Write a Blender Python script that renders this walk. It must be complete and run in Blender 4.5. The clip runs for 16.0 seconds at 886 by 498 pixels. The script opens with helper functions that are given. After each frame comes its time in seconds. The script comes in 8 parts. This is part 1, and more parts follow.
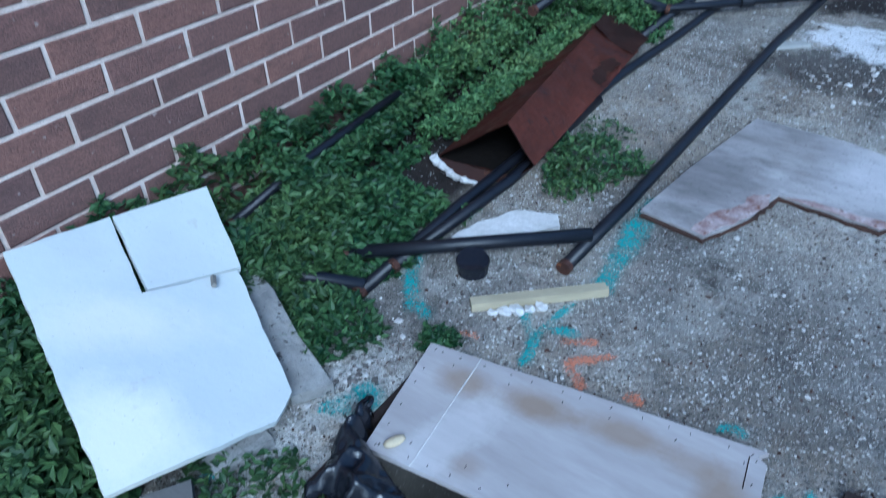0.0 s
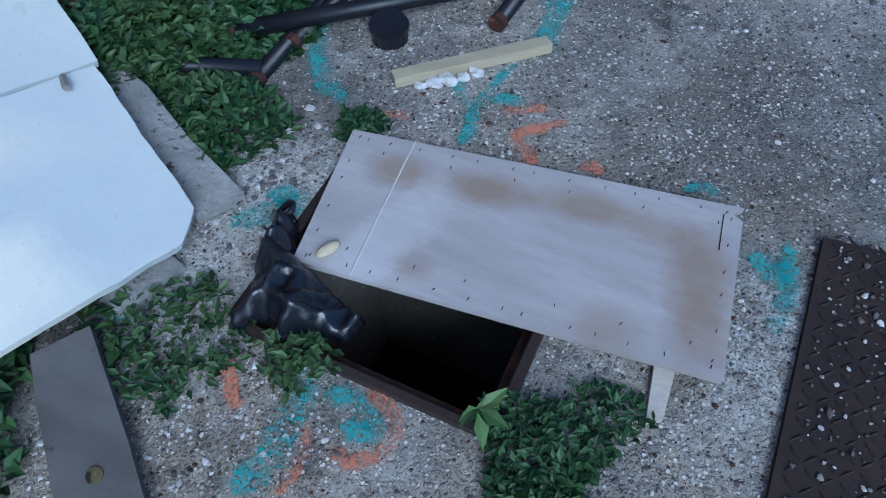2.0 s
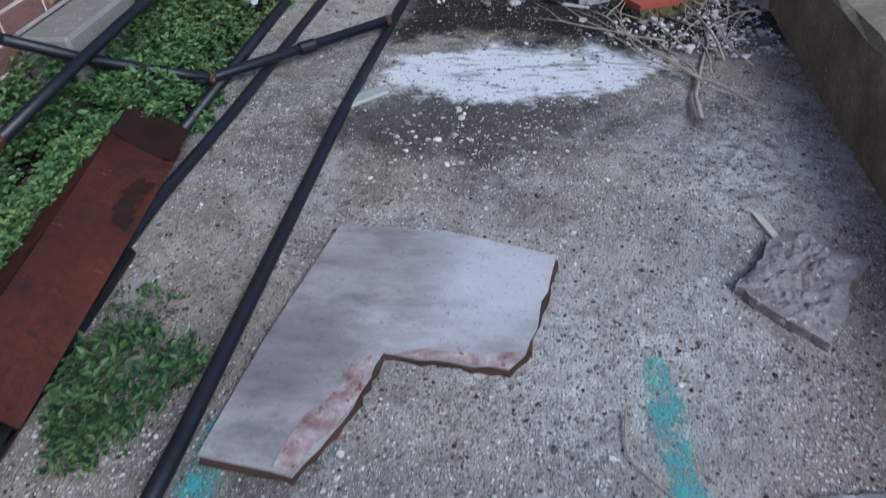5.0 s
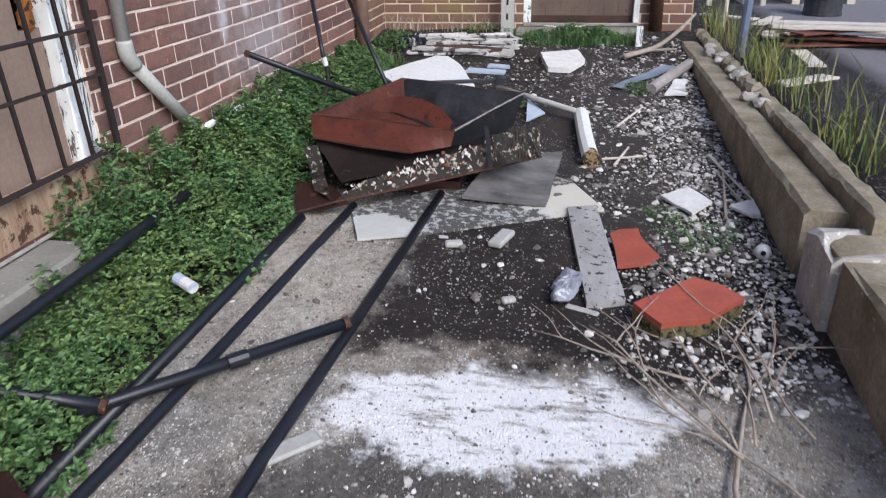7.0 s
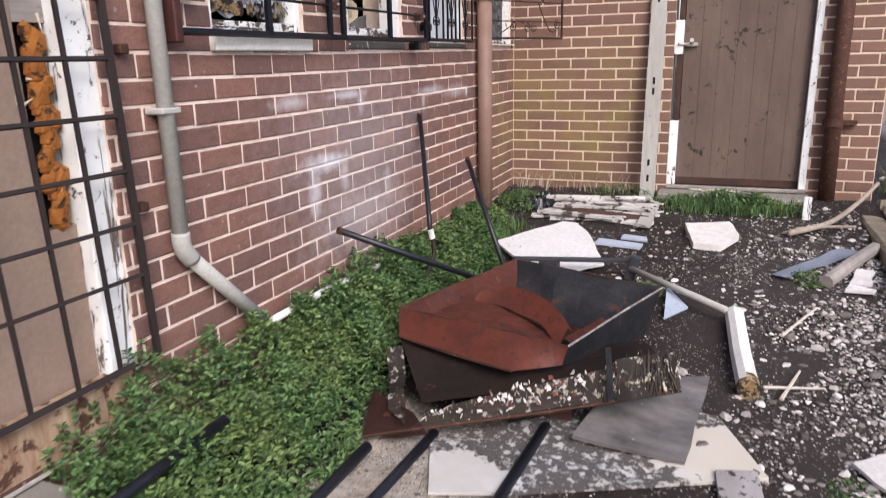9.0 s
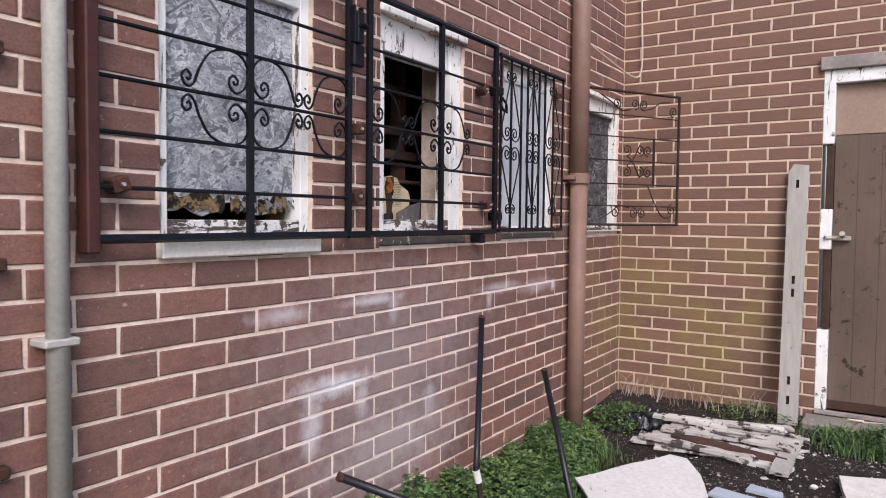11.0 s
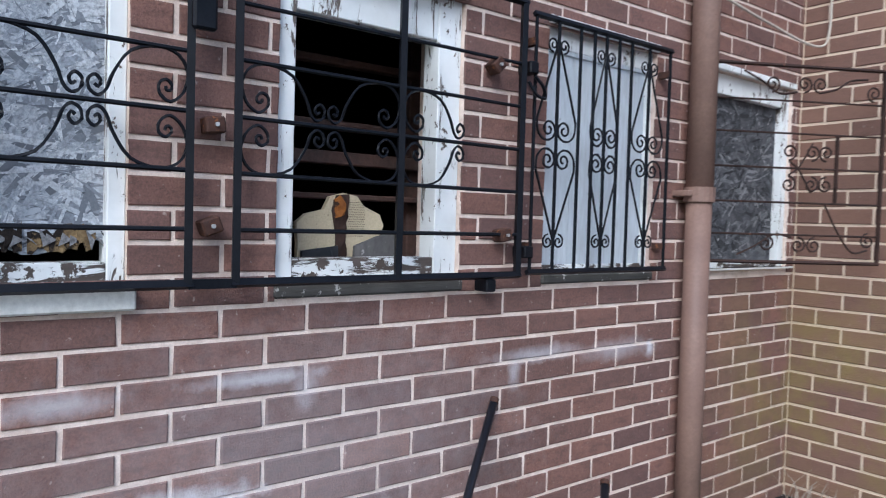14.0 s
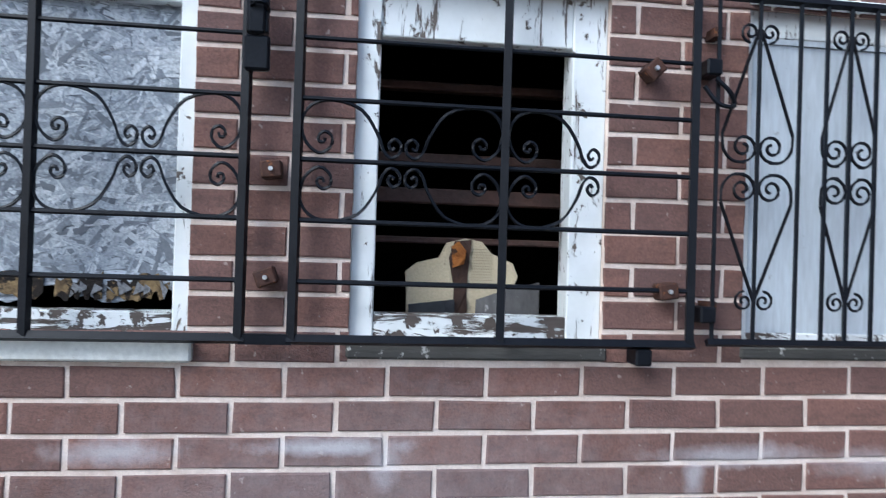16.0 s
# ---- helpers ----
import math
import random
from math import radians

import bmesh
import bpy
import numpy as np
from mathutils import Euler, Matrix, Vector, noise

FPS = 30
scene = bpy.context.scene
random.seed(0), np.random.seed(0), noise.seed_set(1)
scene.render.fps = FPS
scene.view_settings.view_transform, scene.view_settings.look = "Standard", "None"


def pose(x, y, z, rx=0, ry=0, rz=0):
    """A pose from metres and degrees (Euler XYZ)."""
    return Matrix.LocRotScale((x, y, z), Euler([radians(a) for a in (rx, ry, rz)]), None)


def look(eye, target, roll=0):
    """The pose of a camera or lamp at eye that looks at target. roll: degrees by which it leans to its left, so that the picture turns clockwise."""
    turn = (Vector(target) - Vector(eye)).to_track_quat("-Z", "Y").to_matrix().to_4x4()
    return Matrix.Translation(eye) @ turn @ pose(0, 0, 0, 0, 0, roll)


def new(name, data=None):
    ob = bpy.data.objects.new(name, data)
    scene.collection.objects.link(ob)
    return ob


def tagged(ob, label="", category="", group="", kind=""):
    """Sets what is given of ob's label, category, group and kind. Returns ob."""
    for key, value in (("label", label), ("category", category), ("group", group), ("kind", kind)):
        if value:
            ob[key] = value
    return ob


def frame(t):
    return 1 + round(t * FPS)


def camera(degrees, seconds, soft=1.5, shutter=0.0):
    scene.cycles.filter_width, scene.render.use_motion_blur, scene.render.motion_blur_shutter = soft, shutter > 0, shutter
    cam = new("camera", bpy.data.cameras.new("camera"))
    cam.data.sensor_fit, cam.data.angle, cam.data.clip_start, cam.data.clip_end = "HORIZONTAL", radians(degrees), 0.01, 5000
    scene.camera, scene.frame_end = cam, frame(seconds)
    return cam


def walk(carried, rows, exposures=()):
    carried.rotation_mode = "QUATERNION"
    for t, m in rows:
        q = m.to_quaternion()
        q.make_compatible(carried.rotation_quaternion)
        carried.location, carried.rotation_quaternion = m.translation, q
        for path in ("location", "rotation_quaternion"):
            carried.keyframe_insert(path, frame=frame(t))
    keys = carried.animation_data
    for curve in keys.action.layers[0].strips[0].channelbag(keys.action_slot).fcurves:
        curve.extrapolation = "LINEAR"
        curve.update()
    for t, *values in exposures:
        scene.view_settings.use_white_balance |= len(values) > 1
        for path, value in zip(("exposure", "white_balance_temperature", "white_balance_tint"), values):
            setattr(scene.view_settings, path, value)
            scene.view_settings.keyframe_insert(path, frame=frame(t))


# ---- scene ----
cam = camera(64.0, 16.0, soft=1.0, shutter=0.3)
METRES, EYE, TILT, LEAN, TURN = 6.0, 1.268, 0.0, 0.0, 35.8
ROWS = [
    (0.0, 0.0, 0.0, 0.0, -1.01, -37.24, 1.32),
    (0.5, -0.0037, 0.0071, -0.0133, -2.2, -45.85, 1.91),
    (1.0, -0.0038, 0.0171, -0.0234, -6.04, -51.78, 1.33),
    (1.5, -0.0045, 0.0245, -0.0291, -8.16, -54.1, 1.15),
    (2.0, -0.0047, 0.0297, -0.0299, -10.54, -54.81, 0.86),
    (2.5, 0.001, 0.0354, -0.0298, -13.19, -54.75, 1.11),
    (3.0, 0.0159, 0.0447, -0.0303, -15.6, -55.54, 1.94),
    (3.5, 0.0439, 0.0609, -0.0266, -19.8, -53.79, 1.0),
    (4.0, 0.0652, 0.0775, -0.0201, -25.33, -48.12, 0.94),
    (4.5, 0.0871, 0.1033, -0.0121, -29.45, -43.63, 1.94),
    (5.0, 0.1045, 0.1248, -0.0052, -29.8, -38.92, 2.19),
    (7.5, 0.2251, 0.2456, 0.0219, -21.55, -23.14, 0.44),
    (8.0, 0.2422, 0.2659, 0.0278, -14.95, -21.42, -0.48),
    (8.5, 0.2532, 0.2916, 0.0338, -11.69, -18.44, 0.07),
    (9.0, 0.2691, 0.3272, 0.0392, -13.97, -15.03, 1.13),
    (9.5, 0.2879, 0.3609, 0.047, -11.28, -9.47, 1.29),
    (10.0, 0.3159, 0.3887, 0.0593, -6.96, -3.73, -0.04),
    (12.5, 0.4297, 0.542, 0.0716, -0.05, -1.76, 0.34),
    (13.0, 0.4386, 0.5898, 0.0763, 1.35, -1.92, 1.27),
    (13.5, 0.4579, 0.614, 0.0753, 6.3, -1.46, 0.64),
    (14.0, 0.4983, 0.6346, 0.0832, 16.83, -2.06, -1.61),
    (14.5, 0.517, 0.6606, 0.0817, 21.16, -3.13, -0.39),
    (15.0, 0.5304, 0.6974, 0.0845, 27.11, -2.22, -1.67),
    (15.5, 0.5461, 0.7246, 0.0848, 36.42, -1.4, -0.31),
    (16.0, 0.5664, 0.7469, 0.0901, 46.71, 0.44, -1.77),
]
# the clip's camera drifts from a cold to a warm balance and back
EXPOSURE = [(0.0, 0.48, 4300, -2), (0.5, 0.27, 4250, -3), (1.5, 0.15, 4400, 0), (3.0, 0.22, 4700, 4), (4.0, 0.4, 5000, 5), (5.0, 0.4, 5150, 7), (7.5, 1.03, 6000, 12), (8.2, 1.12, 6250, 15), (9.0, 1.03, 6350, 17), (10.0, 0.87, 6500, 21), (12.5, 0.72, 5700, 11), (14.5, 0.75, 5350, 7), (16.0, 0.9, 5300, 5)]
walk(cam, [(t, pose(0, 0, EYE, TILT, LEAN, TURN) @ pose(METRES * x, METRES * y, METRES * z, 90 + pitch, roll, yaw)) for t, x, y, z, yaw, pitch, roll in ROWS], EXPOSURE)

# ---- light ----
world = bpy.data.worlds.new("sky")
scene.world = world
world.use_nodes = True
wn = world.node_tree
sky = wn.nodes.new("ShaderNodeTexSky")
sky.sky_type, sky.sun_disc = "NISHITA", False
sky.sun_elevation, sky.sun_rotation = radians(41), radians(140)
sky.air_density, sky.dust_density, sky.ozone_density = 1.0, 3.0, 1.0
wn.links.new(sky.outputs[0], wn.nodes["Background"].inputs[0])
wn.nodes["Background"].inputs[1].default_value = 0.122
sun = new("sun", bpy.data.lights.new("sun", "SUN"))
sun.data.energy, sun.data.angle, sun.data.color = 1.4, radians(28), (1.0, 0.96, 0.9)
sun.matrix_world = look((4.6, -5.4, 6.2), (0, 0, 0))

# ---- materials ----


class Nodes:
    """A small wrapper that strings shader nodes together."""

    def __init__(self, name):
        self.m = bpy.data.materials.new(name)
        self.m.use_nodes = True
        self.t = self.m.node_tree
        self.b = self.t.nodes["Principled BSDF"]
        self.out = self.t.nodes["Material Output"]
        self.pos = self.t.nodes.new("ShaderNodeNewGeometry").outputs["Position"]

    def put(self, socket, value):
        if isinstance(value, bpy.types.NodeSocket):
            self.t.links.new(value, socket)
        elif isinstance(value, tuple) and len(value) == 3 and socket.type == "RGBA":
            socket.default_value = (*value, 1)
        else:
            socket.default_value = value

    def noise(self, scale, detail=4.0, rough=0.55, vec=None, dist=0.0):
        n = self.t.nodes.new("ShaderNodeTexNoise")
        for key, v in (("Scale", scale), ("Detail", detail), ("Roughness", rough), ("Distortion", dist), ("Vector", vec or self.pos)):
            self.put(n.inputs[key], v)
        return n.outputs[0]

    def voronoi(self, scale, out="Distance", feature="F1", vec=None):
        n = self.t.nodes.new("ShaderNodeTexVoronoi")
        n.feature = feature
        self.put(n.inputs["Scale"], scale)
        self.put(n.inputs["Vector"], vec or self.pos)
        return n.outputs[out]

    def ramp(self, v, lo, hi, a=0.0, b=1.0):
        n = self.t.nodes.new("ShaderNodeMapRange")
        for key, x in (("Value", v), ("From Min", lo), ("From Max", hi), ("To Min", a), ("To Max", b)):
            self.put(n.inputs[key], x)
        return n.outputs[0]

    def mix(self, f, a, b, how="MIX"):
        n = self.t.nodes.new("ShaderNodeMix")
        n.data_type, n.blend_type = "RGBA", how
        self.put(n.inputs[0], f)
        self.put(n.inputs[6], a)
        self.put(n.inputs[7], b)
        return n.outputs[2]

    def math(self, how, a, b=0.0):
        n = self.t.nodes.new("ShaderNodeMath")
        n.operation = how
        self.put(n.inputs[0], a)
        self.put(n.inputs[1], b)
        return n.outputs[0]

    def scaled(self, sx, sy, sz, rz=0.0):
        n = self.t.nodes.new("ShaderNodeMapping")
        self.put(n.inputs[0], self.pos)
        n.inputs["Scale"].default_value = (sx, sy, sz)
        n.inputs["Rotation"].default_value = (0, 0, rz)
        return n.outputs[0]

    def xyz(self):
        n = self.t.nodes.new("ShaderNodeSeparateXYZ")
        self.put(n.inputs[0], self.pos)
        return n.outputs

    def blob(self, cx, cy, rx, ry, edge, wob=0.5, scale=6.0, turn=0.0):
        """A soft-edged ragged patch on the ground: 1 inside, 0 outside."""
        x, y, z = self.xyz()
        dx, dy = self.math("SUBTRACT", x, cx), self.math("SUBTRACT", y, cy)
        c, s = math.cos(turn), math.sin(turn)
        u = self.math("ADD", self.math("MULTIPLY", dx, c / rx), self.math("MULTIPLY", dy, s / rx))
        v = self.math("ADD", self.math("MULTIPLY", dx, -s / ry), self.math("MULTIPLY", dy, c / ry))
        d = self.math("SQRT", self.math("ADD", self.math("MULTIPLY", u, u), self.math("MULTIPLY", v, v)))
        d = self.math("ADD", d, self.ramp(self.noise(scale, 6, 0.7), 0, 1, -wob, wob))
        return self.ramp(d, 1 - edge, 1 + edge, 1.0, 0.0)

    def island(self):
        return self.t.nodes.new("ShaderNodeNewGeometry").outputs["Random Per Island"]

    def each(self):
        return self.t.nodes.new("ShaderNodeObjectInfo").outputs["Random"]

    def bump(self, height, depth, strength=1.0):
        n = self.t.nodes.new("ShaderNodeBump")
        self.put(n.inputs["Height"], height)
        n.inputs["Distance"].default_value, n.inputs["Strength"].default_value = depth, strength
        self.t.links.new(n.outputs[0], self.b.inputs["Normal"])

    def done(self, colour, rough=0.8, metal=0.0, spec=0.35):
        self.put(self.b.inputs["Base Color"], colour)
        self.put(self.b.inputs["Roughness"], rough)
        self.put(self.b.inputs["Metallic"], metal)
        self.put(self.b.inputs["Specular IOR Level"], spec)
        return self.m


def surf(name, c1, c2, big=6.0, fine=90.0, rough=0.8, metal=0.0, depth=0.002, spots=None, spot_scale=25.0, spot_cut=0.62, stretch=None, spec=0.3):
    """Two colours mottled at two scales with fine relief, and spots of a third colour where given."""
    n = Nodes(name)
    vec = n.scaled(*stretch) if stretch else None
    c = n.mix(n.ramp(n.noise(big, 5, 0.6, vec), 0.32, 0.68), c1, c2)
    grain = n.noise(fine, 3, 0.6, vec)
    c = n.mix(n.ramp(grain, 0.25, 0.75, 0.0, 0.55), c, (c1[0] * 0.55, c1[1] * 0.55, c1[2] * 0.55))
    if spots:
        c = n.mix(n.ramp(n.noise(spot_scale, 5, 0.65), spot_cut, spot_cut + 0.05), c, spots)
    n.bump(grain, depth)
    return n.done(c, rough, metal, spec)


def effloresced(n):
    """White salt and chalk smears on the long wall: (along, height, reach along, reach up)."""
    x, y, z = n.xyz()
    total = None
    for cy, cz, ry, rz, k in ((5.11, 1.335, 0.14, 0.03, 0.6), (5.58, 1.345, 0.2, 0.022, 0.7), (5.72, 1.31, 0.05, 0.08, 0.5), (5.38, 1.05, 0.24, 0.05, 0.95), (5.25, 0.93, 0.06, 0.14, 0.7), (5.52, 0.98, 0.05, 0.11, 0.6), (5.98, 0.86, 0.06, 0.12, 0.5), (6.62, 1.32, 0.22, 0.03, 0.5), (6.5, 1.27, 0.03, 0.06, 0.5), (7.05, 1.3, 0.2, 0.04, 0.4), (7.25, 1.29, 0.025, 0.035, 0.9), (5.7, 0.75, 0.55, 0.22, 0.36), (5.7, 1.05, 0.75, 0.4, 0.2)):
        u = n.math("MULTIPLY", n.math("SUBTRACT", y, cy), 1 / ry)
        v = n.math("MULTIPLY", n.math("SUBTRACT", z, cz), 1 / rz)
        d = n.math("SQRT", n.math("ADD", n.math("MULTIPLY", u, u), n.math("MULTIPLY", v, v)))
        d = n.math("ADD", d, n.ramp(n.noise(16, 5, 0.65), 0, 1, -0.8, 0.8))
        f = n.ramp(d, 0.2, 1.3, k, 0.0)
        total = f if total is None else n.math("MAXIMUM", total, f)
    return n.math("MULTIPLY", total, n.ramp(x, -1.5, -1.52))


def brick_material(name, joined):
    n = Nodes(name)
    r = n.island() if joined else n.each()
    # each brick's own tone: purple-brown to red-brown
    ramp = n.t.nodes.new("ShaderNodeValToRGB")
    n.put(ramp.inputs[0], r)
    els = ramp.color_ramp.elements
    els[0].position, els[0].color = 0.0, (0.15, 0.086, 0.076, 1)
    els[1].position, els[1].color = 1.0, (0.27, 0.137, 0.104, 1)
    for p, col in ((0.25, (0.228, 0.12, 0.097, 1)), (0.5, (0.17, 0.096, 0.08, 1)), (0.75, (0.245, 0.125, 0.096, 1))):
        els.new(p).color = col
    c = n.mix(n.ramp(n.noise(9, 5, 0.6), 0.3, 0.75, 0.0, 0.4), ramp.outputs[0], (0.19, 0.11, 0.095))
    grain = n.noise(160, 3, 0.7)
    c = n.mix(n.ramp(grain, 0.35, 0.75, 0.0, 0.55), c, (0.06, 0.038, 0.036))
    c = n.mix(n.ramp(n.noise(24, 6, 0.7, n.scaled(0.6, 0.6, 1.5)), 0.48, 0.64, 0.0, 0.4), c, (0.085, 0.055, 0.05))
    c = n.mix(n.ramp(n.noise(55, 2, 0.5), 0.7, 0.76, 0, 0.6), c, (0.4, 0.33, 0.3))
    x, y, z = n.xyz()
    # the back wall's bricks are a yellower brown
    c = n.mix(n.ramp(y, 8.38, 8.39, 0.0, 0.65), c, n.mix(r, (0.235, 0.134, 0.09), (0.135, 0.083, 0.063)))
    # white efflorescence low on the long wall, green algae by the corner
    c = n.mix(effloresced(n), c, (0.58, 0.57, 0.6))
    a = n.math("MULTIPLY", n.ramp(n.noise(2.2, 5, 0.65), 0.39, 0.58), n.math("MULTIPLY", n.ramp(z, 0.4, 0.8), n.ramp(z, 1.75, 1.1)))
    a = n.math("MULTIPLY", a, n.math("MULTIPLY", n.ramp(y, 7.5, 8.4, 0.0, 0.85), n.ramp(x, -0.2, -0.7)))
    c = n.mix(n.math("MULTIPLY", a, 0.72), c, (0.22, 0.185, 0.05))
    n.bump(n.math("ADD", grain, n.noise(30, 5, 0.7)), 0.003)
    return n.done(c, 0.8, 0, 0.3)


def mortar_material():
    n = Nodes("mortar")
    c = n.mix(n.ramp(n.noise(12, 6, 0.7), 0.36, 0.58), (0.6, 0.475, 0.4), (0.82, 0.7, 0.615))
    g = n.noise(220, 3, 0.7)
    c = n.mix(n.ramp(g, 0.3, 0.8, 0, 0.5), c, (0.4, 0.32, 0.27))
    c = n.mix(effloresced(n), c, (0.72, 0.71, 0.73))
    x, y, z = n.xyz()
    a = n.math("MULTIPLY", n.ramp(n.noise(2.2, 5, 0.65), 0.39, 0.58), n.math("MULTIPLY", n.ramp(z, 0.4, 0.8), n.ramp(z, 1.75, 1.1)))
    a = n.math("MULTIPLY", a, n.math("MULTIPLY", n.ramp(y, 7.5, 8.4, 0.0, 0.85), n.ramp(x, -0.2, -0.7)))
    c = n.mix(n.ramp(y, 8.38, 8.39, 0.0, 0.6), c, (0.56, 0.45, 0.32))
    c = n.mix(n.math("MULTIPLY", a, 0.55), c, (0.36, 0.33, 0.12))
    n.bump(g, 0.002)
    return n.done(c, 0.9, 0, 0.2)


def ground_material():
    n = Nodes("yard_ground")
    x, y, z = n.xyz()
    # weathered concrete with exposed pebbles
    base = n.mix(n.ramp(n.noise(2.6, 6, 0.65), 0.35, 0.66), (0.13, 0.122, 0.11), (0.44, 0.408, 0.36))
    base = n.mix(n.ramp(n.noise(1.3, 5, 0.65), 0.42, 0.6, 0, 0.75), base, (0.3, 0.245, 0.18))
    base = n.mix(n.ramp(n.noise(4.5, 6, 0.7), 0.57, 0.7, 0, 0.7), base, (0.1, 0.09, 0.08))
    for cx, cy, rx, ry in ((0.4, 1.5, 0.28, 0.22), (0.5, 2.05, 0.35, 0.2), (0.12, 0.85, 0.12, 0.2), (-0.85, 0.62, 0.2, 0.16), (0.75, 2.75, 0.25, 0.3), (0.22, 2.05, 0.3, 0.26), (0.45, 1.25, 0.2, 0.16), (-0.8, 0.85, 0.14, 0.12), (-0.78, 0.5, 0.14, 0.1)):
        base = n.mix(n.math("MULTIPLY", n.math("MULTIPLY", n.blob(cx, cy, rx, ry, 0.5, 0.9, 7.0), n.ramp(n.noise(26, 5, 0.7), 0.38, 0.56)), 0.8), base, (0.6, 0.58, 0.54))
    base = n.mix(n.math("MULTIPLY", n.blob(0.85, 1.75, 0.26, 0.6, 0.5, 0.6, 5.0), 0.6), base, (0.3, 0.205, 0.17))
    base = n.mix(n.math("MULTIPLY", n.blob(-0.75, 4.1, 0.36, 0.75, 0.5, 0.6, 4.0), 0.55), base, (0.5, 0.44, 0.36))
    base = n.mix(n.math("MULTIPLY", n.blob(-0.24, 1.58, 0.075, 0.06, 0.25, 1.2, 22.0), 0.85), base, (0.035, 0.03, 0.026))
    base = n.mix(n.ramp(n.noise(30, 5, 0.7), 0.45, 0.66, 0, 0.65), base, (0.15, 0.14, 0.128))
    wear = n.ramp(n.noise(2.1, 4, 0.6), 0.36, 0.58, 0.2, 1.0)
    lights, darks, aggs = [], [], []
    for size in (230, 96):
        bw = n.t.nodes.new("ShaderNodeRGBToBW")
        n.put(bw.inputs[0], n.voronoi(size, "Color"))
        agg = n.ramp(n.math("ADD", n.voronoi(size), n.ramp(n.noise(size * 2.2, 2, 0.6), 0, 1, -0.16, 0.16)), 0.26, 0.42, 1.0, 0.0)
        lights.append(n.math("MULTIPLY", agg, n.ramp(bw.outputs[0], 0.66, 0.72)))
        darks.append(n.math("MULTIPLY", agg, n.ramp(bw.outputs[0], 0.4, 0.34)))
        aggs.append(agg)
    flecks = n.ramp(n.noise(85, 3, 0.6, dist=0.8), 0.635, 0.665)
    lights.append(n.math("MULTIPLY", flecks, 0.8))
    lights[0] = n.math("MAXIMUM", lights[0], lights[2])
    light, dark = n.math("MAXIMUM", lights[0], lights[1]), n.math("MAXIMUM", *darks)
    agg = n.math("MAXIMUM", *aggs)
    base = n.mix(n.math("MULTIPLY", n.math("MULTIPLY", dark, n.ramp(n.noise(3.3, 4, 0.6), 0.4, 0.6, 0.4, 1.0)), 0.9), base, (0.035, 0.033, 0.031))
    base = n.mix(n.math("MULTIPLY", n.math("MULTIPLY", light, wear), 0.95), base, (0.7, 0.68, 0.63))
    base = n.mix(n.ramp(n.noise(6.5, 6, 0.7, dist=0.6), 0.47, 0.62, 0, 0.6), base, (0.55, 0.52, 0.5), "MULTIPLY")
    base = n.mix(n.ramp(n.noise(4.2, 6, 0.75, n.scaled(1.2, 0.9, 1, 0.7)), 0.52, 0.64, 0, 0.6), base, (0.46, 0.435, 0.39))
    base = n.mix(n.math("MULTIPLY", n.blob(0.25, 2.05, 0.5, 0.5, 0.6, 0.5, 4.0), 0.3), base, (0.44, 0.415, 0.375))
    # dark tarry patch on the drive
    tar = n.blob(0.12, 1.32, 0.42, 0.3, 0.5, 0.9, 6.0)
    tar = n.math("MULTIPLY", tar, n.ramp(light, 0, 1, 0.5, 0.06))
    base = n.mix(tar, base, (0.06, 0.06, 0.062))
    # light plaster spill
    black = n.blob(-0.12, 3.02, 0.5, 0.2, 0.3, 1.3, 9.0, 0.1)
    base = n.mix(n.math("MULTIPLY", black, 0.8), base, (0.05, 0.045, 0.042))
    spill = n.blob(0.05, 3.36, 0.5, 0.2, 0.12, 0.9, 7.0, 0.12)
    spill = n.math("MULTIPLY", spill, n.ramp(n.noise(1.0, 6, 0.72, n.scaled(6, 22, 1, 0.12)), 0.36, 0.47))
    base = n.mix(n.math("MULTIPLY", spill, 0.92), base, (0.78, 0.77, 0.77))
    # black soil beyond the drive
    soil_c = n.mix(n.ramp(n.noise(14, 6, 0.7), 0.35, 0.7), (0.011, 0.0085, 0.0075), (0.034, 0.024, 0.02))
    edge = n.math("ADD", y, n.ramp(n.noise(4, 5, 0.7), 0, 1, -0.35, 0.35))
    right = n.math("ADD", x, n.ramp(n.noise(5, 5, 0.7), 0, 1, -0.2, 0.2))
    strip = n.math("MAXIMUM", n.ramp(right, -0.5, -0.38), n.ramp(edge, 4.7, 4.9))
    soil = n.math("MULTIPLY", n.ramp(edge, 3.5, 3.65), strip)
    bed = n.math("MULTIPLY", n.ramp(n.math("ADD", x, n.ramp(n.noise(6, 5, 0.7), 0, 1, -0.1, 0.1)), -0.98, -1.06), 1.0)
    soil = n.math("MAXIMUM", soil, bed)
    crust = n.blob(0.55, 6.0, 0.5, 1.6, 0.4, 0.8, 3.5)
    soil_c = n.mix(n.math("MULTIPLY", crust, 0.2), soil_c, (0.11, 0.095, 0.085))
    soil_c = n.mix(n.math("MULTIPLY", lights[1], n.ramp(n.noise(3, 3, 0.6), 0.4, 0.62, 0.0, 0.75)), soil_c, (0.6, 0.57, 0.54))
    c = n.mix(soil, base, soil_c)
    # asphalt lot beyond the kerb
    lot = n.ramp(x, 1.9, 2.1)
    c = n.mix(lot, c, n.mix(n.noise(30, 4, 0.6), (0.13, 0.12, 0.13), (0.24, 0.22, 0.23)))
    n.bump(n.math("ADD", n.math("MULTIPLY", agg, 0.5), n.noise(40, 5, 0.7)), 0.006)
    return n.done(c, 0.88, 0, 0.3)


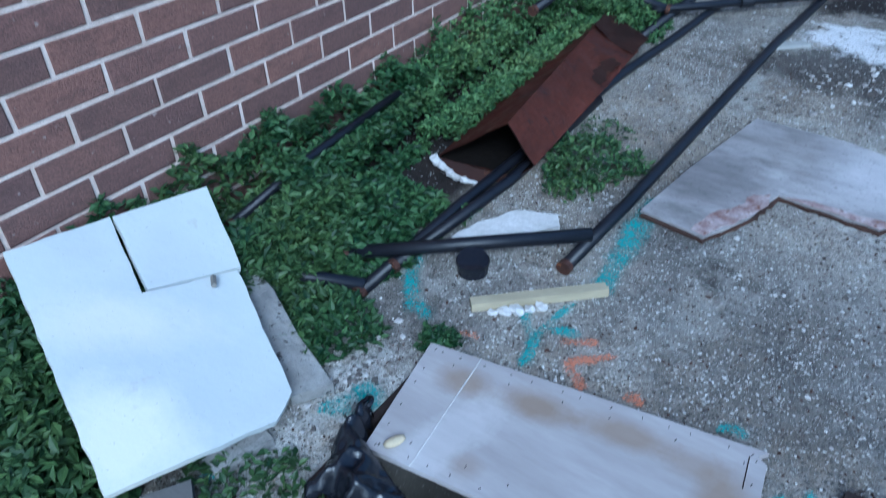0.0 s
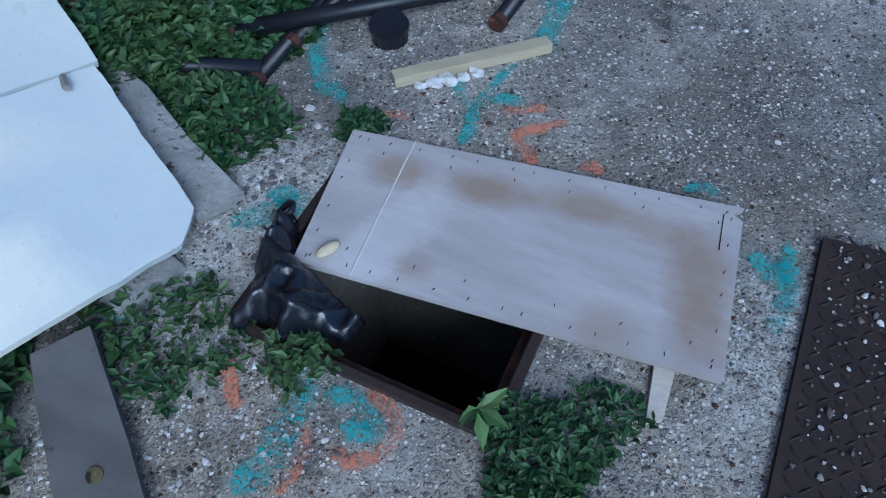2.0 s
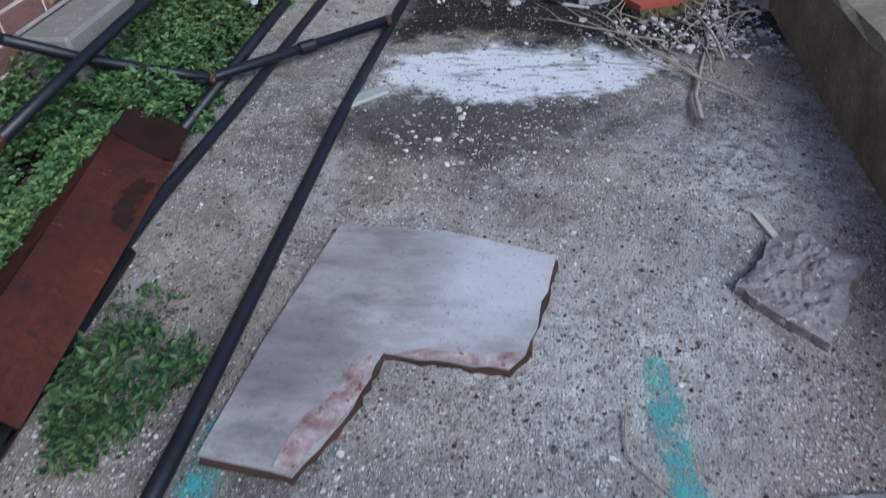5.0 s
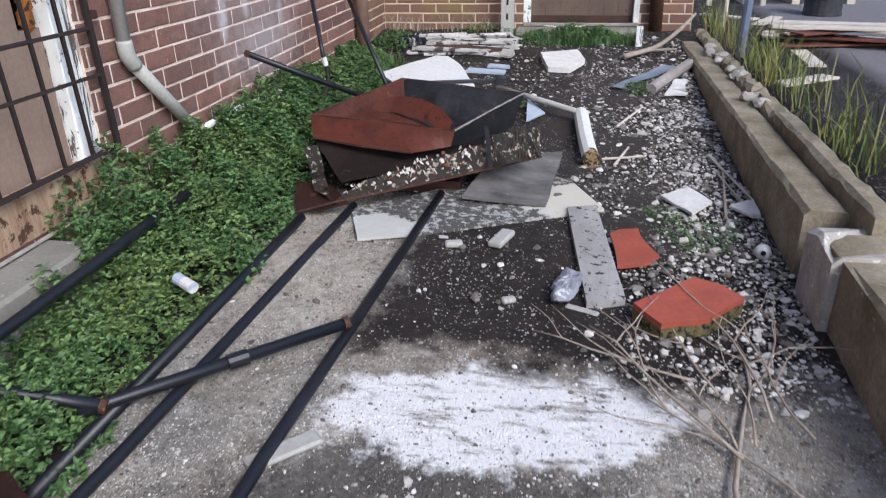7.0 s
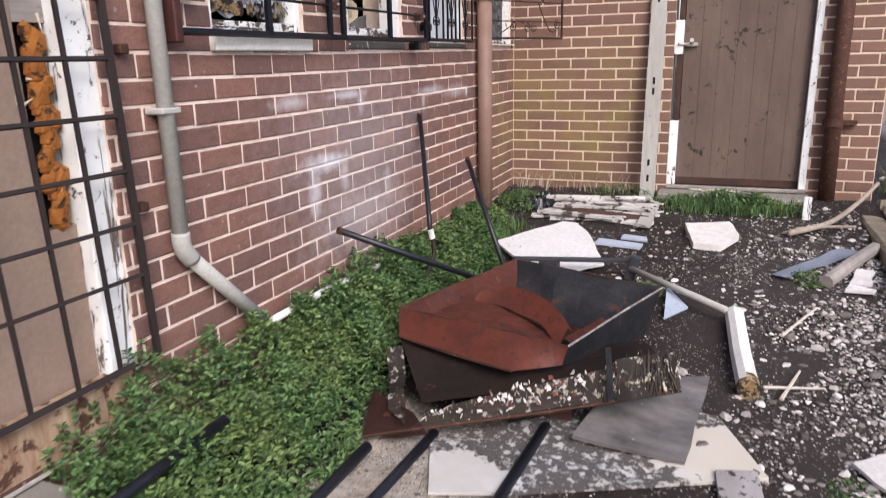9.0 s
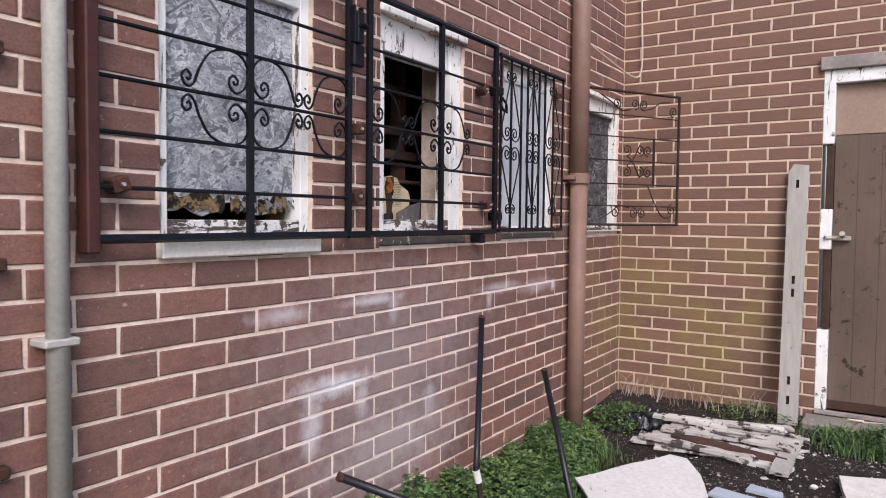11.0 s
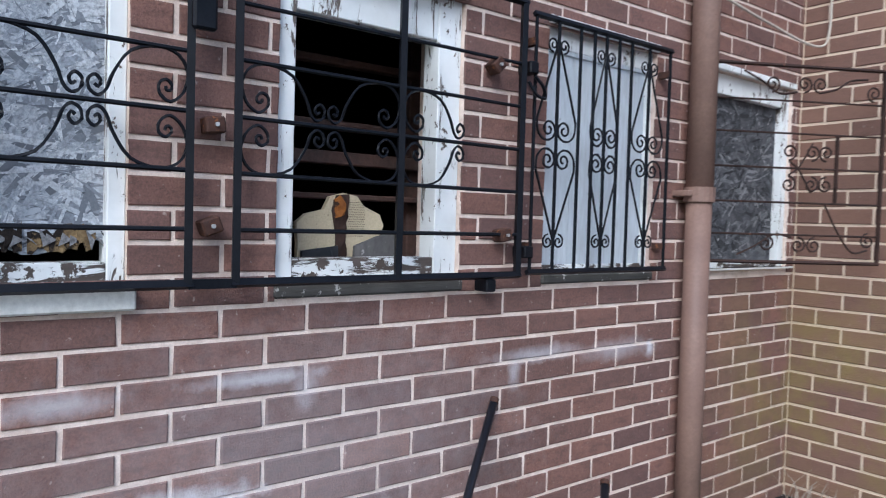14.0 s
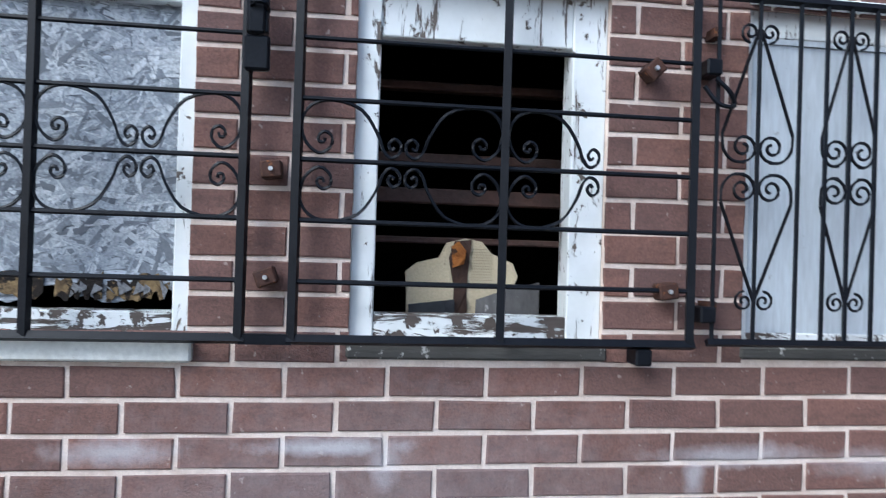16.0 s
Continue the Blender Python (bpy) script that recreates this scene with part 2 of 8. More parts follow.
BRICK = brick_material("brick_face", False)
BRICK_JOINED = brick_material("brick_face_joined", True)
MORTAR = mortar_material()
GROUND = ground_material()


def peeling(name, bare, cut, stretch):
    """White gloss paint, cracked along the grain and flaked off in patches to dark wood."""
    n = Nodes(name)
    c = n.mix(n.ramp(n.noise(7, 5, 0.6), 0.3, 0.7), (0.82, 0.84, 0.84), (0.68, 0.7, 0.69))
    crack = n.noise(22, 6, 0.75, n.scaled(*stretch), 0.6)
    flake = n.noise(19, 6, 0.7)
    gone = n.math("MAXIMUM", n.ramp(crack, cut, cut + 0.025), n.ramp(flake, cut + 0.03, cut + 0.045))
    wood = n.mix(n.noise(60, 4, 0.6, n.scaled(*stretch)), bare, (bare[0] * 0.35, bare[1] * 0.35, bare[2] * 0.35))
    c = n.mix(gone, c, wood)
    n.bump(n.ramp(gone, 0, 1, 1, 0), 0.0025)
    return n.done(c, 0.6, 0, 0.35)


WHITE_PAINT = peeling("peeling_white_paint", (0.2, 0.165, 0.14), 0.585, (1, 1, 0.12))
PEELED = peeling("badly_flaked_paint", (0.13, 0.105, 0.09), 0.505, (1, 0.16, 1))
DARK_SILL = surf("rotted_sill", (0.12, 0.115, 0.105), (0.05, 0.047, 0.045), 12, 60, 0.9, 0, 0.004, (0.45, 0.44, 0.42), 30, 0.62, (1, 0.2, 1))
GREY_PAINT = surf("grey_white_board_paint", (0.66, 0.71, 0.75), (0.54, 0.585, 0.63), 7, 80, 0.6, 0, 0.001, (0.34, 0.35, 0.36), 30, 0.66, (1, 1, 0.15))
IRON = surf("black_painted_iron", (0.006, 0.007, 0.01), (0.011, 0.012, 0.016), 20, 150, 0.38, 0, 0.0006, (0.07, 0.04, 0.03), 40, 0.74, spec=0.14)
RUST_IRON = surf("rusted_iron", (0.085, 0.037, 0.024), (0.035, 0.019, 0.016), 30, 140, 0.75, 0.1, 0.002, (0.19, 0.075, 0.03), 55, 0.6)


def rust_material():
    n = Nodes("rusted_sheet_steel")
    c = n.mix(n.ramp(n.noise(5, 6, 0.65), 0.32, 0.68), (0.2, 0.058, 0.036), (0.11, 0.038, 0.027))
    c = n.mix(n.ramp(n.noise(50, 4, 0.65), 0.4, 0.7, 0, 0.5), c, (0.06, 0.025, 0.02))
    c = n.mix(n.ramp(n.noise(7, 6, 0.7, dist=1.5), 0.56, 0.66, 0, 0.85), c, (0.035, 0.032, 0.036))
    c = n.mix(n.ramp(n.noise(34, 5, 0.7, n.scaled(0.5, 1, 0.35)), 0.64, 0.7, 0, 0.7), c, (0.36, 0.2, 0.13))
    n.bump(n.noise(40, 5, 0.7), 0.003)
    return n.done(c, n.ramp(n.noise(12, 4, 0.6), 0.3, 0.7, 0.45, 0.8), 0.0, 0.35)


RUST = rust_material()
DARK_STEEL = surf("sooty_steel", (0.02, 0.023, 0.028), (0.055, 0.055, 0.062), 9, 60, 0.62, 0.0, 0.001, (0.11, 0.05, 0.035), 9, 0.62, spec=0.3)
BLACK_PIPE = surf("black_coated_pipe", (0.008, 0.009, 0.014), (0.014, 0.015, 0.021), 10, 100, 0.4, 0, 0.0006, (0.09, 0.08, 0.075), 60, 0.72, spec=0.4)


def plywood_material():
    n = Nodes("weathered_plywood")
    vec = n.scaled(6, 40, 20, radians(-9))
    c = n.mix(n.ramp(n.noise(1.0, 6, 0.6, n.scaled(1.5, 7, 3, radians(-9))), 0.3, 0.7), (0.31, 0.28, 0.275), (0.46, 0.43, 0.425))
    c = n.mix(n.ramp(n.noise(1.0, 5, 0.7, vec), 0.4, 0.75, 0, 0.5), c, (0.28, 0.25, 0.24))
    for cx, cy, rx, ry, k in ((-0.6, 0.9, 0.055, 0.035, 0.6), (-0.43, 0.925, 0.075, 0.035, 0.7), (-0.25, 0.96, 0.09, 0.032, 0.6), (-0.1, 0.965, 0.05, 0.03, 0.4), (-0.03, 0.9, 0.045, 0.09, 0.6), (0.0, 0.8, 0.05, 0.06, 0.5), (-0.14, 0.74, 0.05, 0.04, 0.4), (-0.48, 0.72, 0.03, 0.025, 0.35)):
        c = n.mix(n.math("MULTIPLY", n.blob(cx, cy, rx, ry, 0.5, 0.5, 20.0, 0.15), k), c, (0.23, 0.155, 0.09))
    c = n.mix(n.math("MULTIPLY", n.blob(-0.55, 0.75, 0.05, 0.14, 0.3, 0.9, 14.0, -0.3), 0.35), c, (0.62, 0.6, 0.6))
    n.bump(n.noise(1.0, 5, 0.7, vec), 0.001)
    return n.done(c, 0.85, 0, 0.25)


PLYWOOD = plywood_material()
GREY_PLY = surf("grey_rotten_plywood", (0.42, 0.395, 0.385), (0.16, 0.148, 0.145), 5, 50, 0.9, 0, 0.002, (0.46, 0.43, 0.42), 11, 0.62, (1.0, 2.2, 1, 0.35))


def torn_ply_material():
    n = Nodes("torn_weathered_ply")
    c = n.mix(n.ramp(n.noise(6, 6, 0.65, n.scaled(1, 2.4, 1, 0.3)), 0.34, 0.66), (0.4, 0.375, 0.37), (0.19, 0.178, 0.176))
    c = n.mix(n.math("MULTIPLY", n.blob(0.04, 2.25, 0.16, 0.17, 0.5, 0.6, 7.0), 0.7), c, (0.55, 0.53, 0.54))
    c = n.mix(n.math("MULTIPLY", n.blob(-0.42, 2.0, 0.14, 0.16, 0.5, 0.9, 8.0), 0.6), c, (0.13, 0.12, 0.12))
    c = n.mix(n.math("MULTIPLY", n.blob(-0.33, 2.3, 0.2, 0.1, 0.5, 0.8, 8.0), 0.4), c, (0.17, 0.155, 0.15))
    c = n.mix(n.ramp(n.noise(90, 4, 0.7), 0.58, 0.68, 0, 0.5), c, (0.1, 0.09, 0.088))
    n.bump(n.noise(60, 4, 0.7), 0.002)
    return n.done(c, 0.88, 0, 0.25)


TORN_PLY = torn_ply_material()


def panel_material():
    n = Nodes("white_faced_panel")
    c = n.mix(n.ramp(n.noise(3, 5, 0.6), 0.3, 0.7), (0.64, 0.665, 0.61), (0.55, 0.57, 0.56))
    c = n.mix(n.math("MULTIPLY", n.blob(-1.1, 0.55, 0.2, 0.2, 0.5, 0.5, 5.0), 0.55), c, (0.5, 0.53, 0.56))
    c = n.mix(n.math("MULTIPLY", n.blob(-1.02, 0.35, 0.12, 0.1, 0.5, 0.8, 8.0), 0.8), c, (0.8, 0.77, 0.66))
    c = n.mix(n.math("MULTIPLY", n.blob(-1.25, 0.5, 0.16, 0.06, 0.6, 0.9, 9.0, 0.8), 0.55), c, (0.76, 0.72, 0.6))
    c = n.mix(n.ramp(n.noise(9, 5, 0.7), 0.62, 0.7, 0, 0.4), c, (0.45, 0.42, 0.38))
    c = n.mix(n.ramp(n.noise(120, 3, 0.6), 0.66, 0.74, 0, 0.5), c, (0.3, 0.29, 0.28))
    n.bump(n.noise(50, 4, 0.6), 0.0012)
    return n.done(c, 0.6, 0, 0.3)


WHITE_PANEL = panel_material()
OLD_WOOD = surf("grey_old_wood", (0.35, 0.32, 0.295), (0.19, 0.172, 0.16), 5, 40, 0.88, 0, 0.002, (0.14, 0.12, 0.1), 12, 0.63, (1, 0.15, 1))
DARK_PLANK = surf("dark_grey_plank", (0.17, 0.16, 0.152), (0.085, 0.08, 0.077), 7, 40, 0.88, 0, 0.002, (0.05, 0.045, 0.042), 12, 0.62, (0.35, 1, 1, 0.6))
DIRTY_PLANK = surf("dirt_speckled_plank", (0.42, 0.41, 0.4), (0.24, 0.225, 0.215), 6, 50, 0.88, 0, 0.002, (0.035, 0.03, 0.028), 30, 0.57, (1, 0.3, 1))
PALE_WOOD = surf("pale_timber", (0.5, 0.44, 0.3), (0.42, 0.36, 0.24), 8, 60, 0.8, 0, 0.001, None, stretch=(0.3, 0.3, 1))


def scorched_door_material():
    n = Nodes("scorched_brown_boards")
    c = n.mix(n.ramp(n.noise(4, 5, 0.6, n.scaled(1, 1, 0.35)), 0.3, 0.7), (0.145, 0.105, 0.082), (0.095, 0.068, 0.055))
    c = n.mix(n.ramp(n.noise(70, 3, 0.6, n.scaled(1, 1, 0.08)), 0.3, 0.75, 0, 0.4), c, (0.08, 0.058, 0.048))
    where = n.ramp(n.noise(3.2, 3, 0.5), 0.45, 0.56)
    burn = n.math("MULTIPLY", where, n.ramp(n.noise(14, 5, 0.65), 0.59, 0.65))
    c = n.mix(n.math("MULTIPLY", burn, 0.9), c, (0.018, 0.014, 0.013))
    c = n.mix(n.math("MULTIPLY", n.ramp(n.noise(30, 4, 0.7), 0.68, 0.72), 0.5), c, (0.32, 0.25, 0.21))
    n.bump(burn, 0.001)
    return n.done(c, 0.75, 0, 0.3)


BROWN_DOOR = scorched_door_material()
BROWN_PIPE = surf("brown_painted_pipe", (0.25, 0.16, 0.126), (0.19, 0.118, 0.096), 6, 80, 0.55, 0, 0.0008, (0.14, 0.08, 0.06), 18, 0.66)
GREY_PIPE = surf("grey_pvc_pipe", (0.44, 0.44, 0.41), (0.38, 0.38, 0.35), 6, 80, 0.5, 0, 0.0005, (0.28, 0.26, 0.22), 14, 0.66)
CONCRETE = surf("old_concrete", (0.27, 0.25, 0.22), (0.19, 0.175, 0.155), 4, 70, 0.92, 0, 0.004, (0.4, 0.38, 0.35), 30, 0.62)
# near-black for interiors and recesses: their shade is put into the colour
SHADE_BLACK = surf("shade_black", (0.013, 0.011, 0.01), (0.024, 0.019, 0.016), 3, 40, 0.95, spec=0.1)
BROKEN_RENDER = surf("broken_render", (0.36, 0.33, 0.31), (0.14, 0.122, 0.115), 22, 60, 0.92, 0, 0.008, (0.5, 0.47, 0.45), 40, 0.6)
RED_PLASTIC = surf("faded_red_plastic", (0.36, 0.085, 0.05), (0.27, 0.065, 0.042), 9, 60, 0.55, 0, 0.0006, (0.3, 0.1, 0.07), 16, 0.66)
BLACK_BAG = surf("black_plastic_bag", (0.008, 0.009, 0.014), (0.014, 0.016, 0.024), 10, 60, 0.27, 0, 0.0015, spec=0.5)
SAPWOOD = surf("dry_branch", (0.4, 0.34, 0.28), (0.26, 0.21, 0.165), 20, 90, 0.85)
ALU = surf("bright_bolt", (0.6, 0.6, 0.6), (0.5, 0.5, 0.5), 20, 90, 0.4, 0.6)
SILL = surf("white_sill_paint", (0.74, 0.74, 0.7), (0.66, 0.66, 0.62), 8, 70, 0.6, 0, 0.001, (0.5, 0.47, 0.42), 22, 0.66)
FOAM = surf("yellowed_foam", (0.4, 0.29, 0.14), (0.16, 0.1, 0.05), 34, 90, 0.9, 0, 0.003, (0.03, 0.022, 0.017), 40, 0.5)
SCORCHED = surf("scorched_fibre", (0.33, 0.23, 0.11), (0.035, 0.022, 0.016), 34, 90, 0.9, 0, 0.004, (0.016, 0.012, 0.01), 22, 0.47)
MOSSY_FOAM = surf("mossy_padding", (0.16, 0.13, 0.06), (0.06, 0.055, 0.025), 30, 90, 0.95, 0, 0.004, (0.02, 0.018, 0.014), 40, 0.52)
FOAM_BURNT = surf("orange_burnt_foam", (0.42, 0.16, 0.03), (0.2, 0.065, 0.015), 18, 90, 0.85, 0, 0.004, (0.05, 0.025, 0.015), 30, 0.56)
CREAM = surf("cream_honeycomb_board", (0.66, 0.56, 0.38), (0.58, 0.48, 0.32), 10, 150, 0.85, 0, 0.003, (0.3, 0.24, 0.16), 45, 0.66)
CHAR_WOOD = surf("charred_wood", (0.045, 0.028, 0.022), (0.09, 0.045, 0.03), 8, 60, 0.85, 0, 0.003)
DARK_OSB = surf("blackened_strand_board", (0.035, 0.036, 0.041), (0.17, 0.175, 0.19), 14, 70, 0.8, 0, 0.004, (0.34, 0.34, 0.35), 24, 0.64, (1, 1, 1.6))
TAN_DOOR = surf("tan_door_paint", (0.34, 0.25, 0.195), (0.27, 0.192, 0.15), 3, 60, 0.7, 0, 0.0008, (0.4, 0.34, 0.3), 11, 0.7)
PALE_SPLINT = surf("pale_splintered_wood", (0.6, 0.55, 0.48), (0.5, 0.44, 0.36), 16, 80, 0.85)
RUSTY_PLINTH = surf("rust_stained_sill", (0.5, 0.38, 0.26), (0.15, 0.055, 0.025), 16, 60, 0.9, 0, 0.004, (0.07, 0.035, 0.022), 17, 0.55, (1, 1, 0.2))
DARK_IRON = surf("dark_brown_iron", (0.02, 0.015, 0.014), (0.03, 0.021, 0.019), 16, 140, 0.7, 0, 0.0008, (0.1, 0.045, 0.03), 30, 0.68)
WHITE_PLASTIC = surf("white_plastic", (0.75, 0.76, 0.76), (0.66, 0.67, 0.66), 8, 60, 0.4)
GALV = surf("galvanised_metal", (0.5, 0.47, 0.42), (0.36, 0.33, 0.3), 20, 90, 0.5, 0.3)
OLD_PALE = surf("pale_grey_old_board", (0.43, 0.425, 0.4), (0.33, 0.32, 0.29), 5, 50, 0.85, 0, 0.0015, (0.24, 0.22, 0.19), 14, 0.66, (1, 1, 0.12))
BURNT_WHITE = surf("splintered_white_paint", (0.58, 0.57, 0.55), (0.3, 0.27, 0.25), 9, 60, 0.85, 0, 0.003, (0.06, 0.05, 0.045), 15, 0.53, (0.25, 1, 1))
CHIPS = surf("white_paint_chip", (0.72, 0.7, 0.68), (0.55, 0.53, 0.5), 15, 90, 0.85)
GLAZED = surf("pale_blue_sheet", (0.45, 0.52, 0.62), (0.36, 0.42, 0.5), 6, 60, 0.5, 0, 0.0006, (0.2, 0.2, 0.22), 10, 0.66)
POST_BLUE = surf("dull_blue_metal", (0.16, 0.19, 0.28), (0.1, 0.12, 0.18), 12, 60, 0.6)
CLEAR_BAG = surf("clouded_plastic", (0.28, 0.29, 0.33), (0.16, 0.165, 0.19), 18, 50, 0.5, 0, 0.006, (0.5, 0.51, 0.54), 22, 0.62, spec=0.5)
DARK_PLATE = surf("brown_iron_plate", (0.03, 0.022, 0.02), (0.05, 0.034, 0.029), 7, 80, 0.75, 0, 0.001, (0.13, 0.06, 0.04), 11, 0.66, spec=0.2)
PALE_RUBBLE = surf("crumbled_pale_concrete", (0.5, 0.47, 0.43), (0.33, 0.3, 0.26), 12, 60, 0.92, 0, 0.006, (0.66, 0.64, 0.6), 30, 0.6)
SPECKLED = surf("speckled_cement", (0.36, 0.35, 0.335), (0.2, 0.19, 0.182), 14, 70, 0.92, 0, 0.006, (0.05, 0.047, 0.045), 38, 0.6)
TORN_LAYER = surf("torn_veneer", (0.2, 0.11, 0.1), (0.62, 0.54, 0.53), 20, 70, 0.9, 0, 0.003, (0.16, 0.08, 0.06), 30, 0.58)
DARK_RUST = surf("dark_rust", (0.075, 0.03, 0.022), (0.04, 0.024, 0.02), 7, 60, 0.75, 0.05, 0.001, (0.14, 0.06, 0.035), 14, 0.6)
FLAKED = surf("flaked_sooty_steel", (0.045, 0.04, 0.036), (0.075, 0.055, 0.04), 8, 60, 0.65, 0.05, 0.002, (0.5, 0.46, 0.38), 30, 0.57)


def dirty_board_material():
    """White laminate, clean at its two ends and covered with soil and crumbs between."""
    n = Nodes("dirty_white_laminate")
    c = n.mix(n.ramp(n.noise(4, 5, 0.6), 0.3, 0.7), (0.5, 0.51, 0.5), (0.4, 0.39, 0.36))
    c = n.mix(n.math("MULTIPLY", n.blob(0.2, 4.85, 0.28, 0.2, 0.4, 0.4, 6.0), 0.7), c, (0.5, 0.45, 0.36))
    clean = n.math("MAXIMUM", n.blob(-0.6, 4.42, 0.2, 0.13, 0.3, 0.5, 9.0), n.blob(0.25, 4.85, 0.22, 0.17, 0.3, 0.5, 9.0))
    dirt = n.ramp(n.math("SUBTRACT", n.noise(34, 6, 0.7), n.math("MULTIPLY", clean, 0.34)), 0.44, 0.5)
    c = n.mix(n.math("MULTIPLY", dirt, 0.9), c, n.mix(n.noise(90, 3, 0.6), (0.018, 0.014, 0.013), (0.07, 0.06, 0.055)))
    n.bump(dirt, 0.004)
    return n.done(c, 0.65)


DIRTY_WHITE = dirty_board_material()
# soot grey, its tone lowered further for the shade under the tub
SOOTY_SHADED_PLY = surf("sooty_shaded_board", (0.18, 0.17, 0.165), (0.04, 0.037, 0.037), 5, 50, 0.9, 0, 0.002, (0.4, 0.38, 0.36), 26, 0.68, (1.0, 2.2, 1, 0.35))
TUB_RED = surf("smooth_red_rust", (0.22, 0.06, 0.036), (0.105, 0.034, 0.025), 8, 60, 0.5, 0, 0.0025, (0.1, 0.036, 0.028), 20, 0.55, (1, 1, 0.4), 0.4)
BRIGHT = surf("bright_white_board", (0.68, 0.68, 0.68), (0.6, 0.6, 0.59), 3, 40, 0.6, 0, 0.0006, (0.6, 0.58, 0.55), 9, 0.7)
ORANGE_SCRAP = surf("orange_plastic", (0.52, 0.28, 0.08), (0.42, 0.2, 0.06), 20, 60, 0.5)
KERB = surf("mossy_dark_concrete", (0.15, 0.122, 0.075), (0.36, 0.31, 0.235), 4.5, 60, 0.93, 0, 0.005, (0.3, 0.28, 0.24), 22, 0.64)
SHELF_WOOD = surf("smoked_shelf_wood", (0.11, 0.075, 0.065), (0.17, 0.09, 0.07), 8, 60, 0.8, 0, 0.002)
OLD_RUST = surf("old_orange_rust", (0.05, 0.026, 0.02), (0.02, 0.013, 0.012), 9, 120, 0.85, 0, 0.001, (0.17, 0.08, 0.05), 40, 0.62)
MAROON = surf("maroon_painted_iron", (0.05, 0.018, 0.016), (0.075, 0.028, 0.022), 14, 90, 0.6, 0, 0.001)


def leaf_material(name, a, b):
    n = Nodes(name)
    c = n.mix(n.island(), a, b)
    c = n.mix(n.ramp(n.noise(1.7, 4, 0.65), 0.46, 0.64, 0, 0.45), c, n.mix(n.island(), (b[0] * 0.6, b[1] * 0.55, b[2] * 0.6), (b[0] * 2.2, b[1] * 1.45, b[2] * 1.2)))
    n.b.inputs["Subsurface Weight"].default_value = 0.0
    n.put(n.b.inputs["Transmission Weight"], 0.0)
    return n.done(c, 0.5, 0, 0.28)


LEAF = leaf_material("weed_leaf", (0.014, 0.042, 0.013), (0.12, 0.205, 0.07))
# dimmer copy of the leaf green: the near bed's darkness is painted into it
LEAF_DARKENED = leaf_material("darkened_weed_leaf", (0.006, 0.024, 0.008), (0.058, 0.115, 0.04))
STRAW = leaf_material("dry_grass", (0.05, 0.09, 0.02), (0.2, 0.2, 0.07))


def stone_material(name, shift):
    n = Nodes(name)
    r = n.t.nodes.new("ShaderNodeValToRGB")
    n.put(r.inputs[0], n.island())
    els = r.color_ramp.elements
    els[0].color, els[1].color = (0.06, 0.05, 0.044, 1), (0.72, 0.7, 0.67, 1)
    for p, col in ((0.3 - shift, (0.1, 0.088, 0.078, 1)), (0.58 - shift, (0.19, 0.17, 0.155, 1)), (0.76 - shift, (0.46, 0.43, 0.4, 1))):
        els.new(p).color = col
    c = n.mix(n.ramp(n.noise(60, 4, 0.6), 0.3, 0.7, 0, 0.4), r.outputs[0], (0.2, 0.18, 0.17))
    return n.done(c, 0.9)


RUBBLE = stone_material("rubble_chips", 0.0)
PALE_CHIPS = stone_material("pale_plaster_chips", 0.22)


def osb_material():
    n = Nodes("grey_strand_board")
    warp = n.noise(5, 3, 0.6)
    c, height = (0.42, 0.45, 0.49), None
    for i, (turn, scale) in enumerate(((0.45, 19), (-0.8, 23), (1.4, 27))):
        mp = n.t.nodes.new("ShaderNodeMapping")
        n.put(mp.inputs[0], n.pos)
        mp.inputs["Rotation"].default_value = (turn, 0, 0)
        mp.inputs["Scale"].default_value = (1, 0.36, 2.0)
        bw = n.t.nodes.new("ShaderNodeRGBToBW")
        n.put(bw.inputs[0], n.voronoi(scale, "Color", vec=mp.outputs[0]))
        gap = n.ramp(n.voronoi(scale, "Distance", "DISTANCE_TO_EDGE", vec=mp.outputs[0]), 0.0, 0.06, 1.0, 0.0)
        here = n.ramp(n.noise(14 + 3 * i, 2, 0.5), 0.45, 0.55) if i else 1.0
        c = n.mix(here, c, n.mix(bw.outputs[0], (0.19, 0.21, 0.245), (0.66, 0.7, 0.75)))
        c = n.mix(n.math("MULTIPLY", n.math("MULTIPLY", gap, here), 0.9), c, (0.06, 0.063, 0.075))
    c = n.mix(n.ramp(n.noise(60, 5, 0.75, n.scaled(1, 0.6, 1.2)), 0.54, 0.62, 0, 0.7), c, (0.09, 0.095, 0.11))
    c = n.mix(n.ramp(n.noise(13, 6, 0.75, n.scaled(1, 0.5, 1.4)), 0.53, 0.64, 0, 0.6), c, (0.1, 0.11, 0.13))
    n.bump(bw.outputs[0], 0.002)
    return n.done(c, 0.8)


OSB = osb_material()


def strand_material(name, tones):
    n = Nodes(name)
    r = n.t.nodes.new("ShaderNodeValToRGB")
    n.put(r.inputs[0], n.island())
    els = r.color_ramp.elements
    els[0].color, els[1].color = (*tones[0], 1), (*tones[3], 1)
    els.new(0.35).color = (*tones[1], 1)
    els.new(0.7).color = (*tones[2], 1)
    c = n.mix(n.ramp(n.noise(130, 4, 0.7), 0.42, 0.62, 0, 0.55), r.outputs[0], tones[0])
    n.bump(n.noise(200, 3, 0.6), 0.001)
    return n.done(c, 0.75, 0, 0.3)


STRAND = strand_material("weathered_strand", ((0.12, 0.13, 0.15), (0.3, 0.33, 0.37), (0.46, 0.49, 0.53), (0.62, 0.65, 0.68)))
